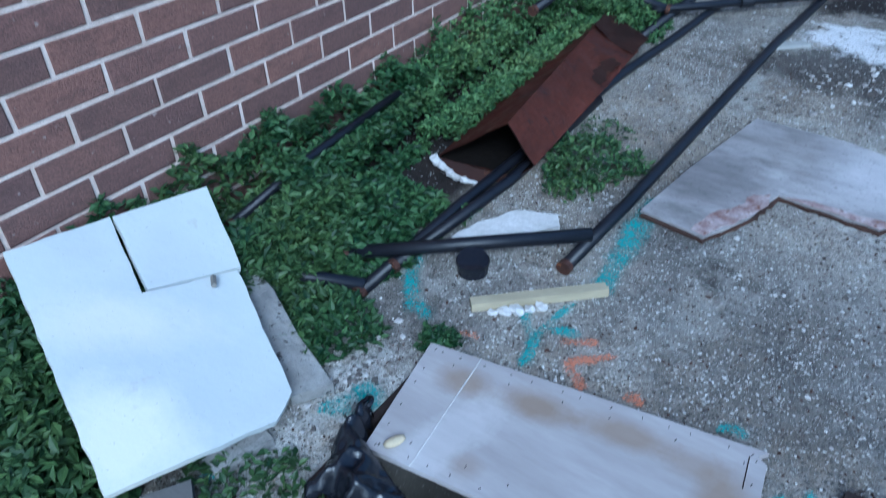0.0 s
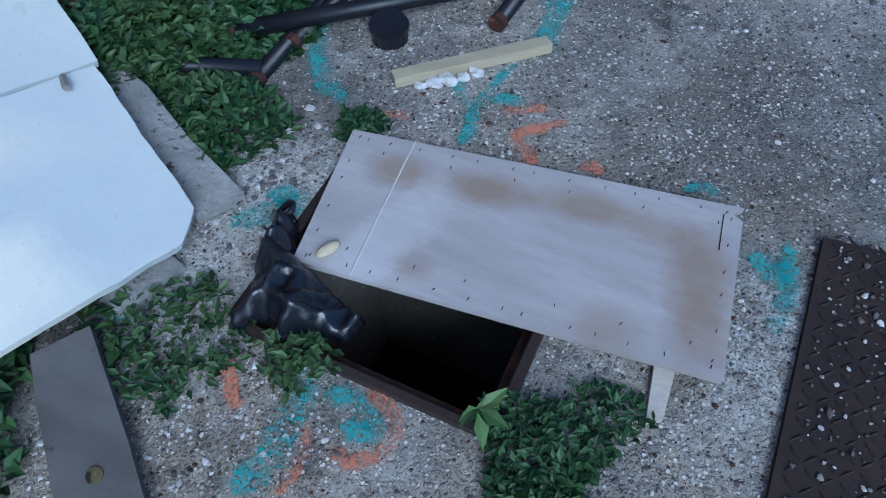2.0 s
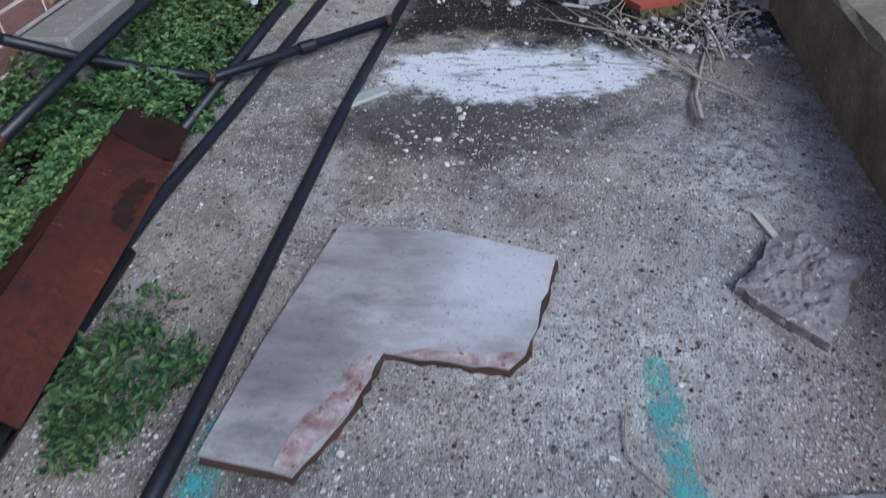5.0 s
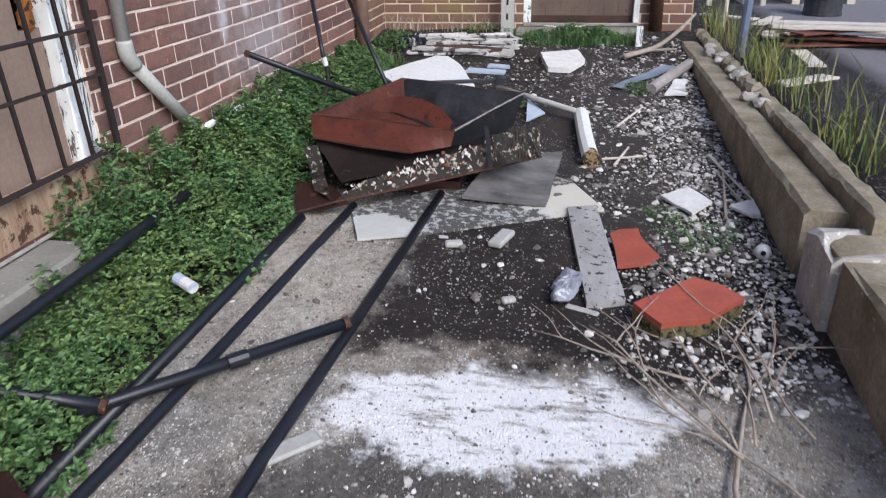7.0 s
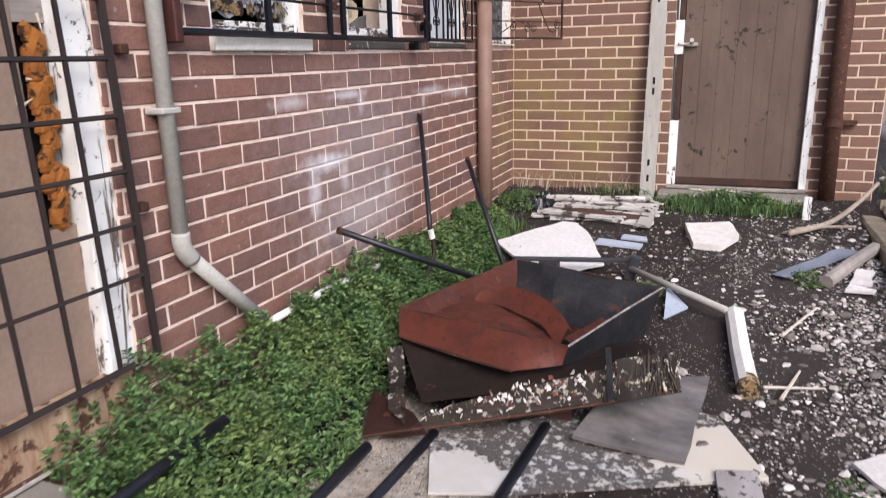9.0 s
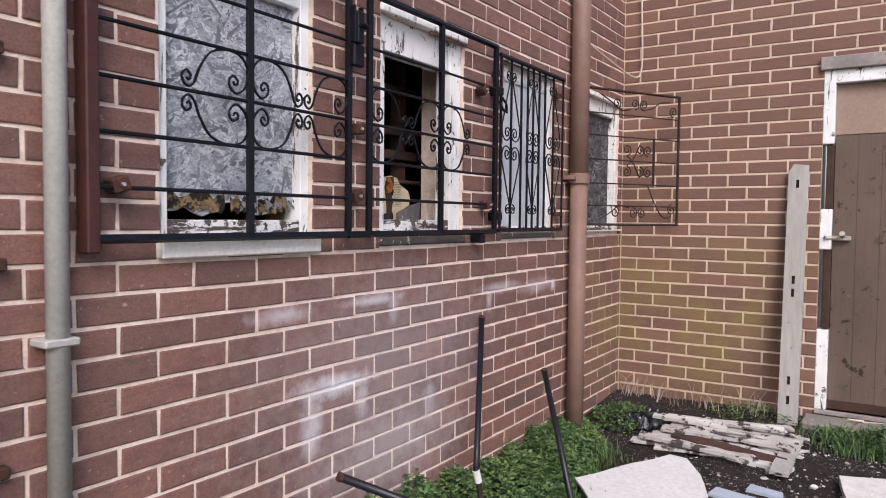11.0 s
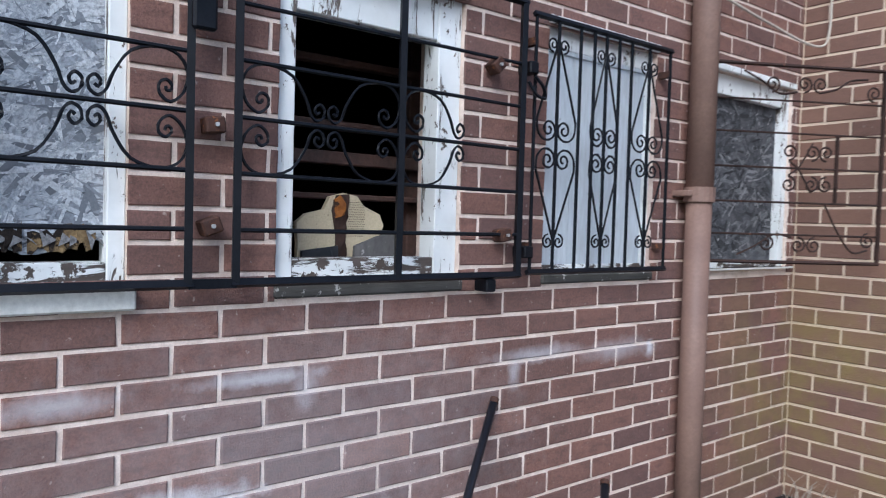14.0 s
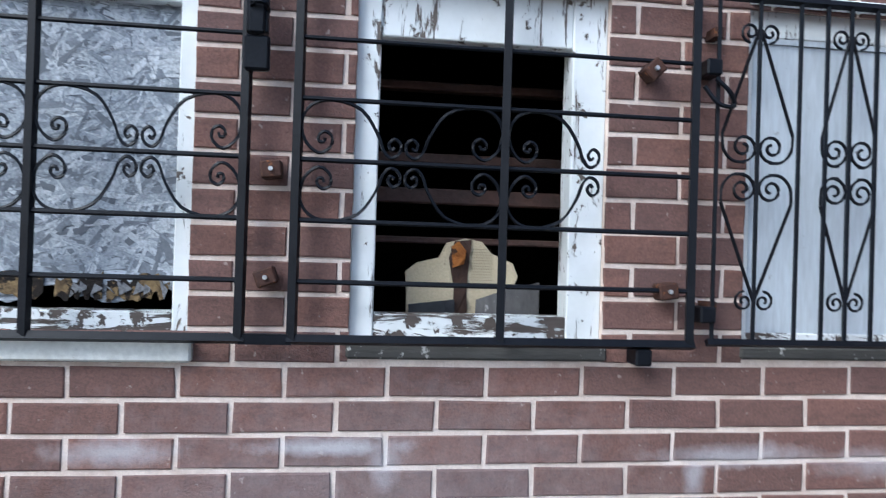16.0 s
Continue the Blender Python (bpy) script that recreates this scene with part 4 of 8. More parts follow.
w4 = window("window_4", WINDOWS[3], "corner window boarded with blackened strand board", (7.64, 8.285, 1.63, 2.38), "white", 2.5, 1.6)
# strand board of window 1, its lower edge eaten away by fire
edge = [(-0.06, 4.69, 2.38), (-0.06, 4.69, 1.72)]
rnd = random.Random(4)
edge += [(-0.06, 4.72 + 0.03 * i, 1.69 + rnd.uniform(-0.02, 0.02) + 0.01 * math.sin(i)) for i in range(16)]
edge += [(-0.06, 5.222, 1.7), (-0.06, 5.222, 2.38)]


def strands(parent, material, y0, y1, z0, z1, x, count, seed):
    """Flat wood strands pressed at all angles into the face of a board."""
    r = random.Random(seed)
    verts, faces = [], []
    for i in range(count):
        ln, w, a = r.uniform(0.02, 0.055), r.uniform(0.004, 0.011), r.gauss(0.1, 0.75)
        cy, cz = r.uniform(y0 + 0.03, y1 - 0.03), r.uniform(z0 + 0.03, z1 - 0.03)
        c_, s_ = math.cos(a), math.sin(a)
        lift = [0.0005 + 0.0022 * r.random() for _ in range(4)]
        k = len(verts)
        for (u, v), e in zip(((-ln, -w), (ln, -w * r.uniform(0.3, 1)), (ln * r.uniform(0.8, 1), w), (-ln, w * r.uniform(0.3, 1))), lift):
            py, pz = cy + u * c_ - v * s_, cz + u * s_ + v * c_
            verts.append(Vector((x + e, min(max(py, y0 + 0.002), y1 - 0.002), min(max(pz, z0), z1 - 0.002))) - parent.location)
        faces.append((k, k + 1, k + 2, k + 3))
    me = bpy.data.meshes.new("strands")
    me.from_pydata(verts, [], faces)
    me.materials.append(material)
    ob = new("strands", me)
    ob.parent = parent
    tagged(ob, "raised grey wood strands", kind="stuff")


strands(w1, STRAND, 4.69, 5.222, 1.725, 2.38, WX - 0.06, 900, 5)
strands(w4, DARK_STRAND, 7.64, 8.285, 1.63, 2.38, WX - 0.06, 500, 6)
part("strand_board", slab(bmesh.new(), [(WX + a, b, c) for a, b, c in edge], 0.015, (1, 0, 0)), OSB, w1, "grey weathered strand board with charred lower edge")
for k, (ya, yb) in enumerate(((4.69, 4.92), (4.945, 5.05), (5.06, 5.2))):
    top = [(WX - 0.056, ya + (yb - ya) * i / 11, 1.715 + 0.03 * rnd.random()) for i in range(12)]
    low = [(WX - 0.052, yb - (yb - ya) * i / 14, 1.672 + 0.04 * rnd.random() * (0.4 + 0.6 * (i % 3 == 0))) for i in range(15)]
    part("charred_edge", slab(bmesh.new(), [*top, *low], 0.004, (1, 0, 0)), SCORCHED, w1, "scorched yellow fibres along the edge")
for i in range(16):
    y = 4.97 + 0.016 * i
    part("splinter", slab(bmesh.new(), [(WX - 0.05, y, 1.712 + 0.02 * rnd.random()), (WX - 0.05, y + 0.02, 1.705), (WX - 0.048, y + rnd.uniform(-0.01, 0.03), 1.694 - 0.012 * rnd.random())], 0.004, (1, 0, 0)), DARK_STRAND if i % 3 else SCORCHED, w1)
part("board", boxed(WX - 0.075, WX - 0.06, 7.635, 8.288, 1.625, 2.385), DARK_OSB, w4, "blackened strand board")
for i in range(4):
    a = 6.645 + i * 0.14
    part("board", boxed(WX - 0.05, WX - 0.035, a + 0.0015, a + 0.1385, 1.63, 2.385), GREY_PAINT, w3, "grey-blue painted board")
part("batten", boxed(WX - 0.05, WX - 0.028, 6.645, 7.205, 2.386, 2.4), GREY_PAINT, w3)

# the room behind the open window: plain near-black boxes put its darkness in colour
room = tagged(thing("unlit_room", "plain room behind the open window, coloured near-black for its dimness", "room", at=(-3, 5.9, 0.6)), kind="structure")
part("floor", boxed(-4.2, WX - 0.245, 4.3, 8.3, 0.5, 0.6), SHADE_BLACK, room)
part("ceiling", boxed(-4.2, WX - 0.245, 4.3, 8.3, 2.9, 3.0), SHADE_BLACK, room)
part("wall", boxed(-4.3, -4.2, 4.3, 8.3, 0.5, 3.0), SHADE_BLACK, room)
part("wall", boxed(-4.2, WX - 0.245, 4.2, 4.3, 0.5, 3.0), SHADE_BLACK, room)
part("wall", boxed(-4.2, WX - 0.245, 8.3, 8.4, 0.5, 3.0), SHADE_BLACK, room)
rack = thing("charred_shelf", "charred timber shelf rails standing in the dark room", "shelf", at=(-1.97, 5.9, 0.6))
for z, d in ((2.3, 0.025), (2.08, 0.03), (1.96, 0.045), (1.84, 0.02)):
    part("rail", boxed(-2.02, -1.97, 5.3, 6.7, z, z + d, bevel=0.004), SHELF_WOOD, rack)
for y in (5.35, 6.36):
    part("post", boxed(-2.08, -2.021, y, y + 0.06, 0.6, 2.5, bevel=0.004), SHELF_WOOD, rack)
# broken cream board leaning inside the window
chunk = thing("broken_tile_board", "broken cream honeycomb board with an orange burnt core", "board", at=(-1.74, 5.95, 1.3))
outline = [(5.775, 1.3), (5.775, 1.7), (5.77, 1.76), (5.8, 1.785), (5.86, 1.8), (5.88, 1.84), (5.93, 1.853), (5.975, 1.845), (6.0, 1.815), (6.06, 1.79), (6.075, 1.755), (6.05, 1.7), (6.05, 1.3)]
part("board", slab(bmesh.new(), ragged([(-1.74, y, z) for y, z in outline], 0.03, 0.004, 3), 0.02, (1, 0, 0)), CREAM, chunk)
part("burnt_core", slab(bmesh.new(), ragged([(-1.735, y, z) for y, z in [(5.905, 1.3), (5.9, 1.72), (5.885, 1.8), (5.9, 1.845), (5.945, 1.85), (5.94, 1.8), (5.935, 1.72), (5.945, 1.3)]], 0.02, 0.006, 5), 0.014, (1, 0, 0)), CHAR_WOOD, chunk, "brown charred core")
part("burnt_core", slab(bmesh.new(), ragged([(-1.728, y, z) for y, z in [(5.895, 1.775), (5.89, 1.83), (5.91, 1.845), (5.93, 1.82), (5.925, 1.785)]], 0.015, 0.006, 6), 0.01, (1, 0, 0)), FOAM_BURNT, chunk, "orange burnt edge")
honey = bmesh.new()
for i in range(9):
    for j in range(15):
        y, z = 5.945 + 0.0066 * i + 0.0033 * (j % 2), 1.72 + 0.0075 * j
        bmesh.ops.create_icosphere(honey, subdivisions=1, radius=0.0015, matrix=Matrix.Translation((-1.737, y, z)))
tagged(part("honeycomb", honey, CHAR_WOOD, chunk, "dark pits of the honeycomb core"), kind="stuff")
pack = thing("rubble_ledge", "dark ledge of rubble behind the window sill", "rubble", at=(-1.74, 5.9, 0.6))
part("ledge", box(bmesh.new(), -1.95, -1.81, 5.6, 6.3, 0.6, 1.3, None, 0.01), SHADE_BLACK, pack)
part("scrap", slab(bmesh.new(), ragged([(-1.72, 5.78, 1.3), (-1.72, 5.78, 1.675), (-1.72, 5.9, 1.69), (-1.72, 5.92, 1.3)], 0.03, 0.006, 8), 0.012, (1, 0, 0)), DARK_STEEL, pack)
part("scrap", slab(bmesh.new(), ragged([(-1.72, 5.95, 1.3), (-1.72, 5.96, 1.69), (-1.72, 6.04, 1.72), (-1.72, 6.13, 1.74), (-1.72, 6.14, 1.3)], 0.03, 0.006, 9), 0.012, (1, 0, 0)), SOOTY_SHADED_PLY, pack)

# ---- side door with its security grille ----
dy0, dy1, dz0, dz1 = DOORWAY
side = tagged(thing("door_1", "boarded brown side door with split edge in a peeling white frame", "door", at=(WX - 0.06, 3.7, dz0)), kind="structure")
part("door_frame", boxed(WX - 0.14, WX - 0.008, 4.035, dy1, dz0, dz1, bevel=0.004), WHITE_PAINT, side, "peeling white jamb")
part("door_frame", boxed(WX - 0.14, WX - 0.008, dy0, 3.4, dz0, dz1, bevel=0.004), WHITE_PAINT, side, "peeling white jamb")
part("door_head", boxed(WX - 0.14, WX - 0.008, 3.4, 4.035, dz1 - 0.1, dz1, bevel=0.004), WHITE_PAINT, side)
part("panel", boxed(WX - 0.1, WX - 0.06, 3.4, 3.934, dz0, dz1 - 0.1), TAN_DOOR, side, "tan brown door panel")
part("panel", boxed(WX - 0.1, WX - 0.06, 3.935, 4.035, dz0, 1.05), TAN_DOOR, side)
part("panel", boxed(WX - 0.1, WX - 0.06, 3.935, 4.035, 1.62, dz1 - 0.1), OLD_WOOD, side, "split bare wood edge")
part("backing", boxed(WX - 0.14, WX - 0.102, 3.4, 4.035, dz0, dz1 - 0.1), SHADE_BLACK, side)
bm = bmesh.new()
rnd = random.Random(11)
for i in range(34):
    z = 1.07 + 0.53 * i / 33
    bmesh.ops.create_icosphere(bm, subdivisions=1, radius=0.03 * rnd.uniform(0.7, 1.25), matrix=Matrix.Translation((WX - 0.06, 3.985 + rnd.uniform(-0.018, 0.018), z)) @ Matrix.Diagonal((0.7, 1, 1.2, 1)))
part("foam_core", bm, FOAM_BURNT, side, "orange expanded foam showing in the split")
for i in range(18):
    y, z = rnd.uniform(3.9, 4.03), rnd.uniform(0.95, 2.1)
    bm = bmesh.new()
    tube(bm, [(WX - 0.06, y, z), (WX - 0.045, y + rnd.uniform(-0.03, 0.03), z + rnd.uniform(-0.06, 0.06))], 0.006, 4, 0.001)
    part("splinter", bm, PALE_SPLINT, side)
part("door_sill", boxed(WX - 0.058, WX + 0.014, dy0 - 0.06, dy1 - 0.02, 0.405, 0.57, bevel=0.012), RUSTY_PLINTH, side, "rust-stained crumbling sill")
part("door_step", boxed(WX + 0.006, WX + 0.19, 3.0, 3.74, 0.0, 0.39, bevel=0.012), CONCRETE, side, "grey concrete step")
part("nosing", tube(bmesh.new(), [(WX + 0.022, 3.0, 0.402), (WX + 0.022, 3.76, 0.402)], 0.007, 6), GALV, side, "thin metal strip under the sill")
gate = thing("security_grille", "square-mesh dark iron security grille over the side door", "security grille", at=(WX + 0.03, 3.7, 0.56))


def gate_place(u, w):
    return Vector((WX + 0.035, u - 0.003 - 0.036 * (w - 0.6), w))


for i in range(7):
    y = 4.19 - 0.155 * i
    part("upright", tube(bmesh.new(), [gate_place(y, 0.59), gate_place(y, 2.68)], 0.0135 if i in (0, 6) else 0.0082, 4), DARK_IRON, gate)
for i in range(14):
    z = 0.7 + 0.1645 * i if i else 0.59
    if z < 2.68:
        part("rail", tube(bmesh.new(), [gate_place(3.26, z), gate_place(4.19, z)], 0.0082 if i else 0.0135, 4), DARK_IRON, gate)
for z in (1.07, 1.55, 2.04):
    bm = boxed(WX, WX + 0.035, 4.2, 4.235, z - 0.015, z + 0.015, bevel=0.004)
    part("lug", bm, RUST_IRON, gate, "rusty fixing lug")

# ---- pipes on the house wall ----
drain = thing("drain_pipe", "grey plastic drain pipe with an elbow strapped to the brick", "pipe", at=(WX + 0.04, 4.37, 0.5))
part("pipe", tube(bmesh.new(), [(WX + 0.046, 4.34, 0.91), (WX + 0.046, 4.34, 3.55)], 0.027, 14), GREY_PIPE, drain, smooth=True)
part("elbow", tube(bmesh.new(), catmull([(WX + 0.046, 4.34, 0.96), (WX + 0.046, 4.345, 0.905), (WX + 0.046, 4.38, 0.855)], 4), 0.031, 14), GREY_PIPE, drain, smooth=True)
part("pipe", tube(bmesh.new(), [(WX + 0.046, 4.37, 0.868), (WX + 0.046, 4.74, 0.505)], 0.027, 14), GREY_PIPE, drain, smooth=True)
part("strap", boxed(WX, WX + 0.076, 4.295, 4.38, 1.35, 1.37, bevel=0.004), GREY_PIPE, drain)
low_pipe = thing("white_pipe", "white plastic pipe along the foot of the brick wall", "pipe", at=(-1.5, 5.3, 0.45))
part("pipe", tube(bmesh.new(), [(-1.51, 4.72, 0.49), (-1.51, 5.25, 0.485), (-1.5, 6.05, 0.435)], 0.016, 12), WHITE_PLASTIC, low_pipe, smooth=True)
down = thing("downpipe", "brown painted cast-iron downpipe with a collar", "downpipe", at=(-1.49, 7.45, 0.3))
part("pipe", tube(bmesh.new(), [(-1.49, 7.45, 0.25), (-1.49, 7.45, 1.93)], 0.052, 18), BROWN_PIPE, down, smooth=True)
part("pipe", tube(bmesh.new(), [(-1.49, 7.45, 1.9), (-1.49, 7.45, 3.58)], 0.055, 18), BROWN_PIPE, down, smooth=True)
part("collar", tube(bmesh.new(), [(-1.49, 7.45, 1.885), (-1.49, 7.45, 1.945)], 0.063, 18), BROWN_PIPE, down)
part("strap", boxed(WX, -1.48, 7.36, 7.54, 1.905, 1.93, bevel=0.004), BROWN_PIPE, down)
rain = thing("downpipe", "rusty red-brown downpipe beside the back door", "downpipe", at=(0.85, 8.34, 0.35))
part("pipe", tube(bmesh.new(), [(0.85, 8.335, 0.3), (0.83, 8.335, 1.3), (0.83, 8.335, 3.58)], 0.056, 16), RUST_IRON, rain, smooth=True)
part("collar", tube(bmesh.new(), [(0.835, 8.335, 0.98), (0.835, 8.335, 1.03)], 0.066, 16), RUST_IRON, rain)
part("bracket", boxed(0.77, 0.99, 8.35, BY - 0.006, 0.99, 1.02), RUST_IRON, rain)
loop = thing("cable", "pale thin cable loop high by the corner", "cable", at=(-1.3, 8.38, 2.7))
part("wire", tube(bmesh.new(), catmull([(-1.52, 7.5, 2.78), (-1.5, 7.9, 2.72), (-1.45, 8.3, 2.66), (-1.42, 8.37, 2.75), (-1.43, 8.38, 3.1), (-1.44, 8.385, 3.5)], 5), 0.006, 6), PALE_SPLINT, loop)

# ---- back door ----
bdoor = tagged(thing("door_2", "weathered brown boarded back door with black scorch marks", "door", at=(0.2, BY + 0.02, 0.5)), kind="structure")
x0, x1, z0, z1 = BACK_DOOR
part("lintel", boxed(x0 - 0.02, x1 + 0.03, BY - 0.03, BY + 0.12, 2.6, 2.68, bevel=0.005), OLD_WOOD, bdoor, "bare weathered lintel board")
part("jamb", boxed(x0, -0.225, BY - 0.004, BY + 0.12, 2.15, 2.6, bevel=0.004), WHITE_PAINT, bdoor)
part("jamb", boxed(x0 + 0.025, -0.225, BY + 0.01, BY + 0.12, 1.75, 2.149, bevel=0.004), CHAR_WOOD, bdoor, "charred length of jamb")
part("jamb", boxed(x0, -0.225, BY - 0.004, BY + 0.12, 1.5, 1.749, bevel=0.004), WHITE_PAINT, bdoor)
part("jamb", boxed(x0 + 0.025, -0.225, BY + 0.01, BY + 0.12, 1.0, 1.499, bevel=0.004), CHAR_WOOD, bdoor, "charred length of jamb")
part("jamb", boxed(x0, -0.225, BY - 0.006, BY + 0.12, 0.5, 0.999, bevel=0.004), WHITE_PAINT, bdoor)
part("jamb", boxed(0.66, x1, BY - 0.004, BY + 0.12, 0.5, 2.6, bevel=0.004), WHITE_PAINT, bdoor)
part("head", boxed(-0.225, 0.66, BY - 0.002, BY + 0.12, 2.52, 2.6, bevel=0.004), WHITE_PAINT, bdoor)
part("top_board", boxed(-0.222, 0.658, BY + 0.05, BY + 0.085, 2.21, 2.515), TAN_DOOR, bdoor)
for i in range(7):
    w = 0.88 / 7
    part("plank", boxed(-0.222 + i * w + 0.0008, -0.222 + (i + 1) * w - 0.0008, BY + 0.05 + 0.001 * (i % 2), BY + 0.085, 0.555, 2.205), BROWN_DOOR, bdoor)
part("backing", boxed(-0.222, 0.658, BY + 0.09, BY + 0.11, 0.55, 2.52), SHADE_BLACK, bdoor)
latch = part("latch", boxed(-0.24, -0.12, BY + 0.015, BY + 0.045, 1.555, 1.585, bevel=0.006), GALV, bdoor, "galvanised bolt latch")
part("knob", tube(bmesh.new(), [(-0.165, BY + 0.02, 1.585), (-0.165, BY - 0.03, 1.6)], 0.016, 8), GALV, latch)
part("knob", tube(bmesh.new(), [(-0.2, BY + 0.02, 1.57), (-0.26, BY - 0.02, 1.575)], 0.012, 8), GALV, latch)
# added filler: keeps sky from showing through below the door boards
part("gap_strip", boxed(-0.222, 0.658, BY + 0.045, BY + 0.088, 0.501, 0.554), CHAR_WOOD, bdoor, "dark strip added to close the gap under the boards")
part("threshold", boxed(x0, x1, BY - 0.02, BY + 0.12, 0.47, 0.5, bevel=0.006), OLD_WOOD, bdoor)
part("door_step", boxed(-0.34, 0.74, BY - 0.24, BY - 0.002, 0.2, 0.465, bevel=0.012), CONCRETE, bdoor, "mossy concrete step")
debris = thing("splintered_lath", "splintered pale lath lying on the door step", "lath", at=(0.15, 8.3, 0.465))
for i in range(7):
    a = random.Random(i).uniform(-0.1, 0.25)
    r = random.Random(i + 50)
    part("splinter", tube(bmesh.new(), [(a, 8.3 + r.uniform(-0.05, 0.06), 0.473), (a + r.uniform(-0.12, 0.16), 8.28 + r.uniform(-0.06, 0.06), 0.475 + r.uniform(0, 0.03))], 0.009, 4, 0.004), PALE_SPLINT, debris)
plank = thing("plank", "pale weathered plank with slots leaning upright against the brick", "plank", at=(-0.42, 8.2, 0.4))
m = Matrix.Translation((-0.468, 8.19, 0.39)) @ Matrix.Rotation(radians(-6.2), 4, "X")
bm = bmesh.new()
slab(bm, [m @ Vector(p) for p in [(0, 0, 0), (0.112, 0, 0), (0.112, 0, 1.64), (0.03, 0, 1.65), (0, 0, 1.6)]], 0.03, m.to_3x3() @ Vector((0, -1, 0)))
part("board", bm, OLD_PALE, plank)
for z in (0.16, 0.28, 0.82, 0.9, 1.5):
    part("slot", box(bmesh.new(), 0.045, 0.062, -0.002, 0.01, z, z + 0.05, m), SHADE_BLACK, plank, "dark slot")

# ---- kerb wall and the lot beyond it ----


def rough_block(bm, x0, x1, y0, y1, z0, z1, seed, amount=0.012, step=0.22):
    """A long cast block whose top edges are broken and uneven."""
    k = max(2, int((y1 - y0) / step))
    r = random.Random(seed)
    rows = []
    for i in range(k + 1):
        y = y0 + (y1 - y0) * i / k
        a, b, c, d = (r.uniform(-amount, amount) for _ in range(4))
        rows.append([bm.verts.new(p) for p in ((x0, y, z0), (x0 + 0.3 * a, y, z1 - 0.015 + a), (x0 + 0.015 + abs(b), y, z1 + c), (x1 - 0.015 - abs(a), y, z1 + d), (x1, y, z1 - 0.015 + b), (x1, y, z0))])
    for p, q in zip(rows, rows[1:]):
        for j in range(6):
            bm.faces.new((p[j], p[(j + 1) % 6], q[(j + 1) % 6], q[j]))
    bm.faces.new(rows[0])
    bm.faces.new(rows[-1][::-1])
    return bm


kerb = tagged(thing("kerb_wall", "mossy broken concrete double kerb along the yard", "kerb", at=(1.1, 5, 0)), kind="structure")
part("kerb", rough_block(bmesh.new(), 1.02, 1.17, 4.28, 8.35, -0.1, 0.415, 1, 0.005, 0.1), KERB, kerb)
part("kerb", rough_block(bmesh.new(), 1.172, 1.26, 4.1, 5.45, -0.1, 0.475, 2, 0.007, 0.09), KERB, kerb)
part("kerb", rough_block(bmesh.new(), 1.172, 1.27, 5.46, 8.35, -0.1, 0.455, 6, 0.016, 0.07), KERB, kerb, "broken inner lip of the kerb")
r = random.Random(17)
for i in range(16):
    y = r.uniform(5.3, 7.6)
    lx, sz = 1.17 + r.uniform(-0.03, 0.05), r.uniform(0.02, 0.05)
    lump_bm = bmesh.new()
    bmesh.ops.create_icosphere(lump_bm, subdivisions=2, radius=sz, matrix=Matrix.Translation((lx, y, 0.42 + sz * 0.45)) @ Matrix.Diagonal((1, r.uniform(0.9, 1.9), r.uniform(0.5, 0.8), 1)))
    for v in lump_bm.verts:
        v.co += 0.012 * noise.noise_vector(v.co * 30)
    part("rubble_lump", lump_bm, PALE_RUBBLE, kerb, "pale lump broken off the kerb")
part("kerb", rough_block(bmesh.new(), 1.03, 1.26, -3.0, 4.1, -0.1, 0.41, 3, 0.01), KERB, kerb)
part("broken_end", rough_block(bmesh.new(), 1.0, 1.2, 3.9, 4.16, 0.0, 0.4, 5, 0.025, 0.07), PALE_RUBBLE, kerb, "crumbled pale kerb end")

barrel = thing("barrel", "dented black steel barrel standing on the lot", "barrel", at=(2.45, 9.5, 0.44))
part("body", tube(bmesh.new(), [(2.5, 9.5, 0.44), (2.5, 9.5, 0.88)], 0.17, 20), DARK_STEEL, barrel, smooth=False)
for z in (0.45, 0.6, 0.74, 0.87):
    part("hoop", tube(bmesh.new(), [(2.5, 9.5, z - 0.01), (2.5, 9.5, z + 0.012)], 0.177, 20), DARK_STEEL, barrel)
for x, y, z1, mat, label in ((1.36, 8.5, 1.7, DARK_PLANK, "dark grey timber fence post with a leaning stay"), (1.32, 7.15, 1.75, POST_BLUE, "blue-grey metal fence post in the grass")):
    post = thing("fence_post", label, "fence post", at=(x, y, 0.4))
    part("post", tube(bmesh.new(), [(x, y, 0.3), (x + 0.02, y, z1)], 0.03, 8), mat, post)
    if y > 8:
        part("stay", tube(bmesh.new(), [(x + 0.05, y - 0.12, 0.44), (x + 0.08, y, z1)], 0.018, 6), PALE_SPLINT, post)
scrap = thing("board_stack", "loose stack of pale and orange-brown boards on the lot", "boards", at=(1.95, 7.8, 0.44))
r = random.Random(7)
for i in range(9):
    m = Matrix.Translation((2.2 + r.uniform(-0.1, 0.1), 7.75 + r.uniform(-0.2, 0.3), 0.455 + 0.014 * i)) @ Matrix.Rotation(r.uniform(-0.5, 0.5), 4, "Z")
    part("board", box(bmesh.new(), -0.5, 0.5, -0.07, 0.07, 0, 0.013, m), PALE_SPLINT if i % 3 else RUST, scrap)
stack = thing("pallet", "bleached white slatted pallet lying far on the lot", "pallet", at=(2.4, 10.6, 0.44))
for i in range(6):
    part("slat", boxed(1.9, 3.1, 10.4 + 0.15 * i, 10.49 + 0.15 * i, 0.53, 0.55), PALE_SPLINT, stack)
for x in (1.95, 2.45, 3.0):
    part("bearer", boxed(x, x + 0.08, 10.4, 11.25, 0.44, 0.529), PALE_SPLINT, stack)
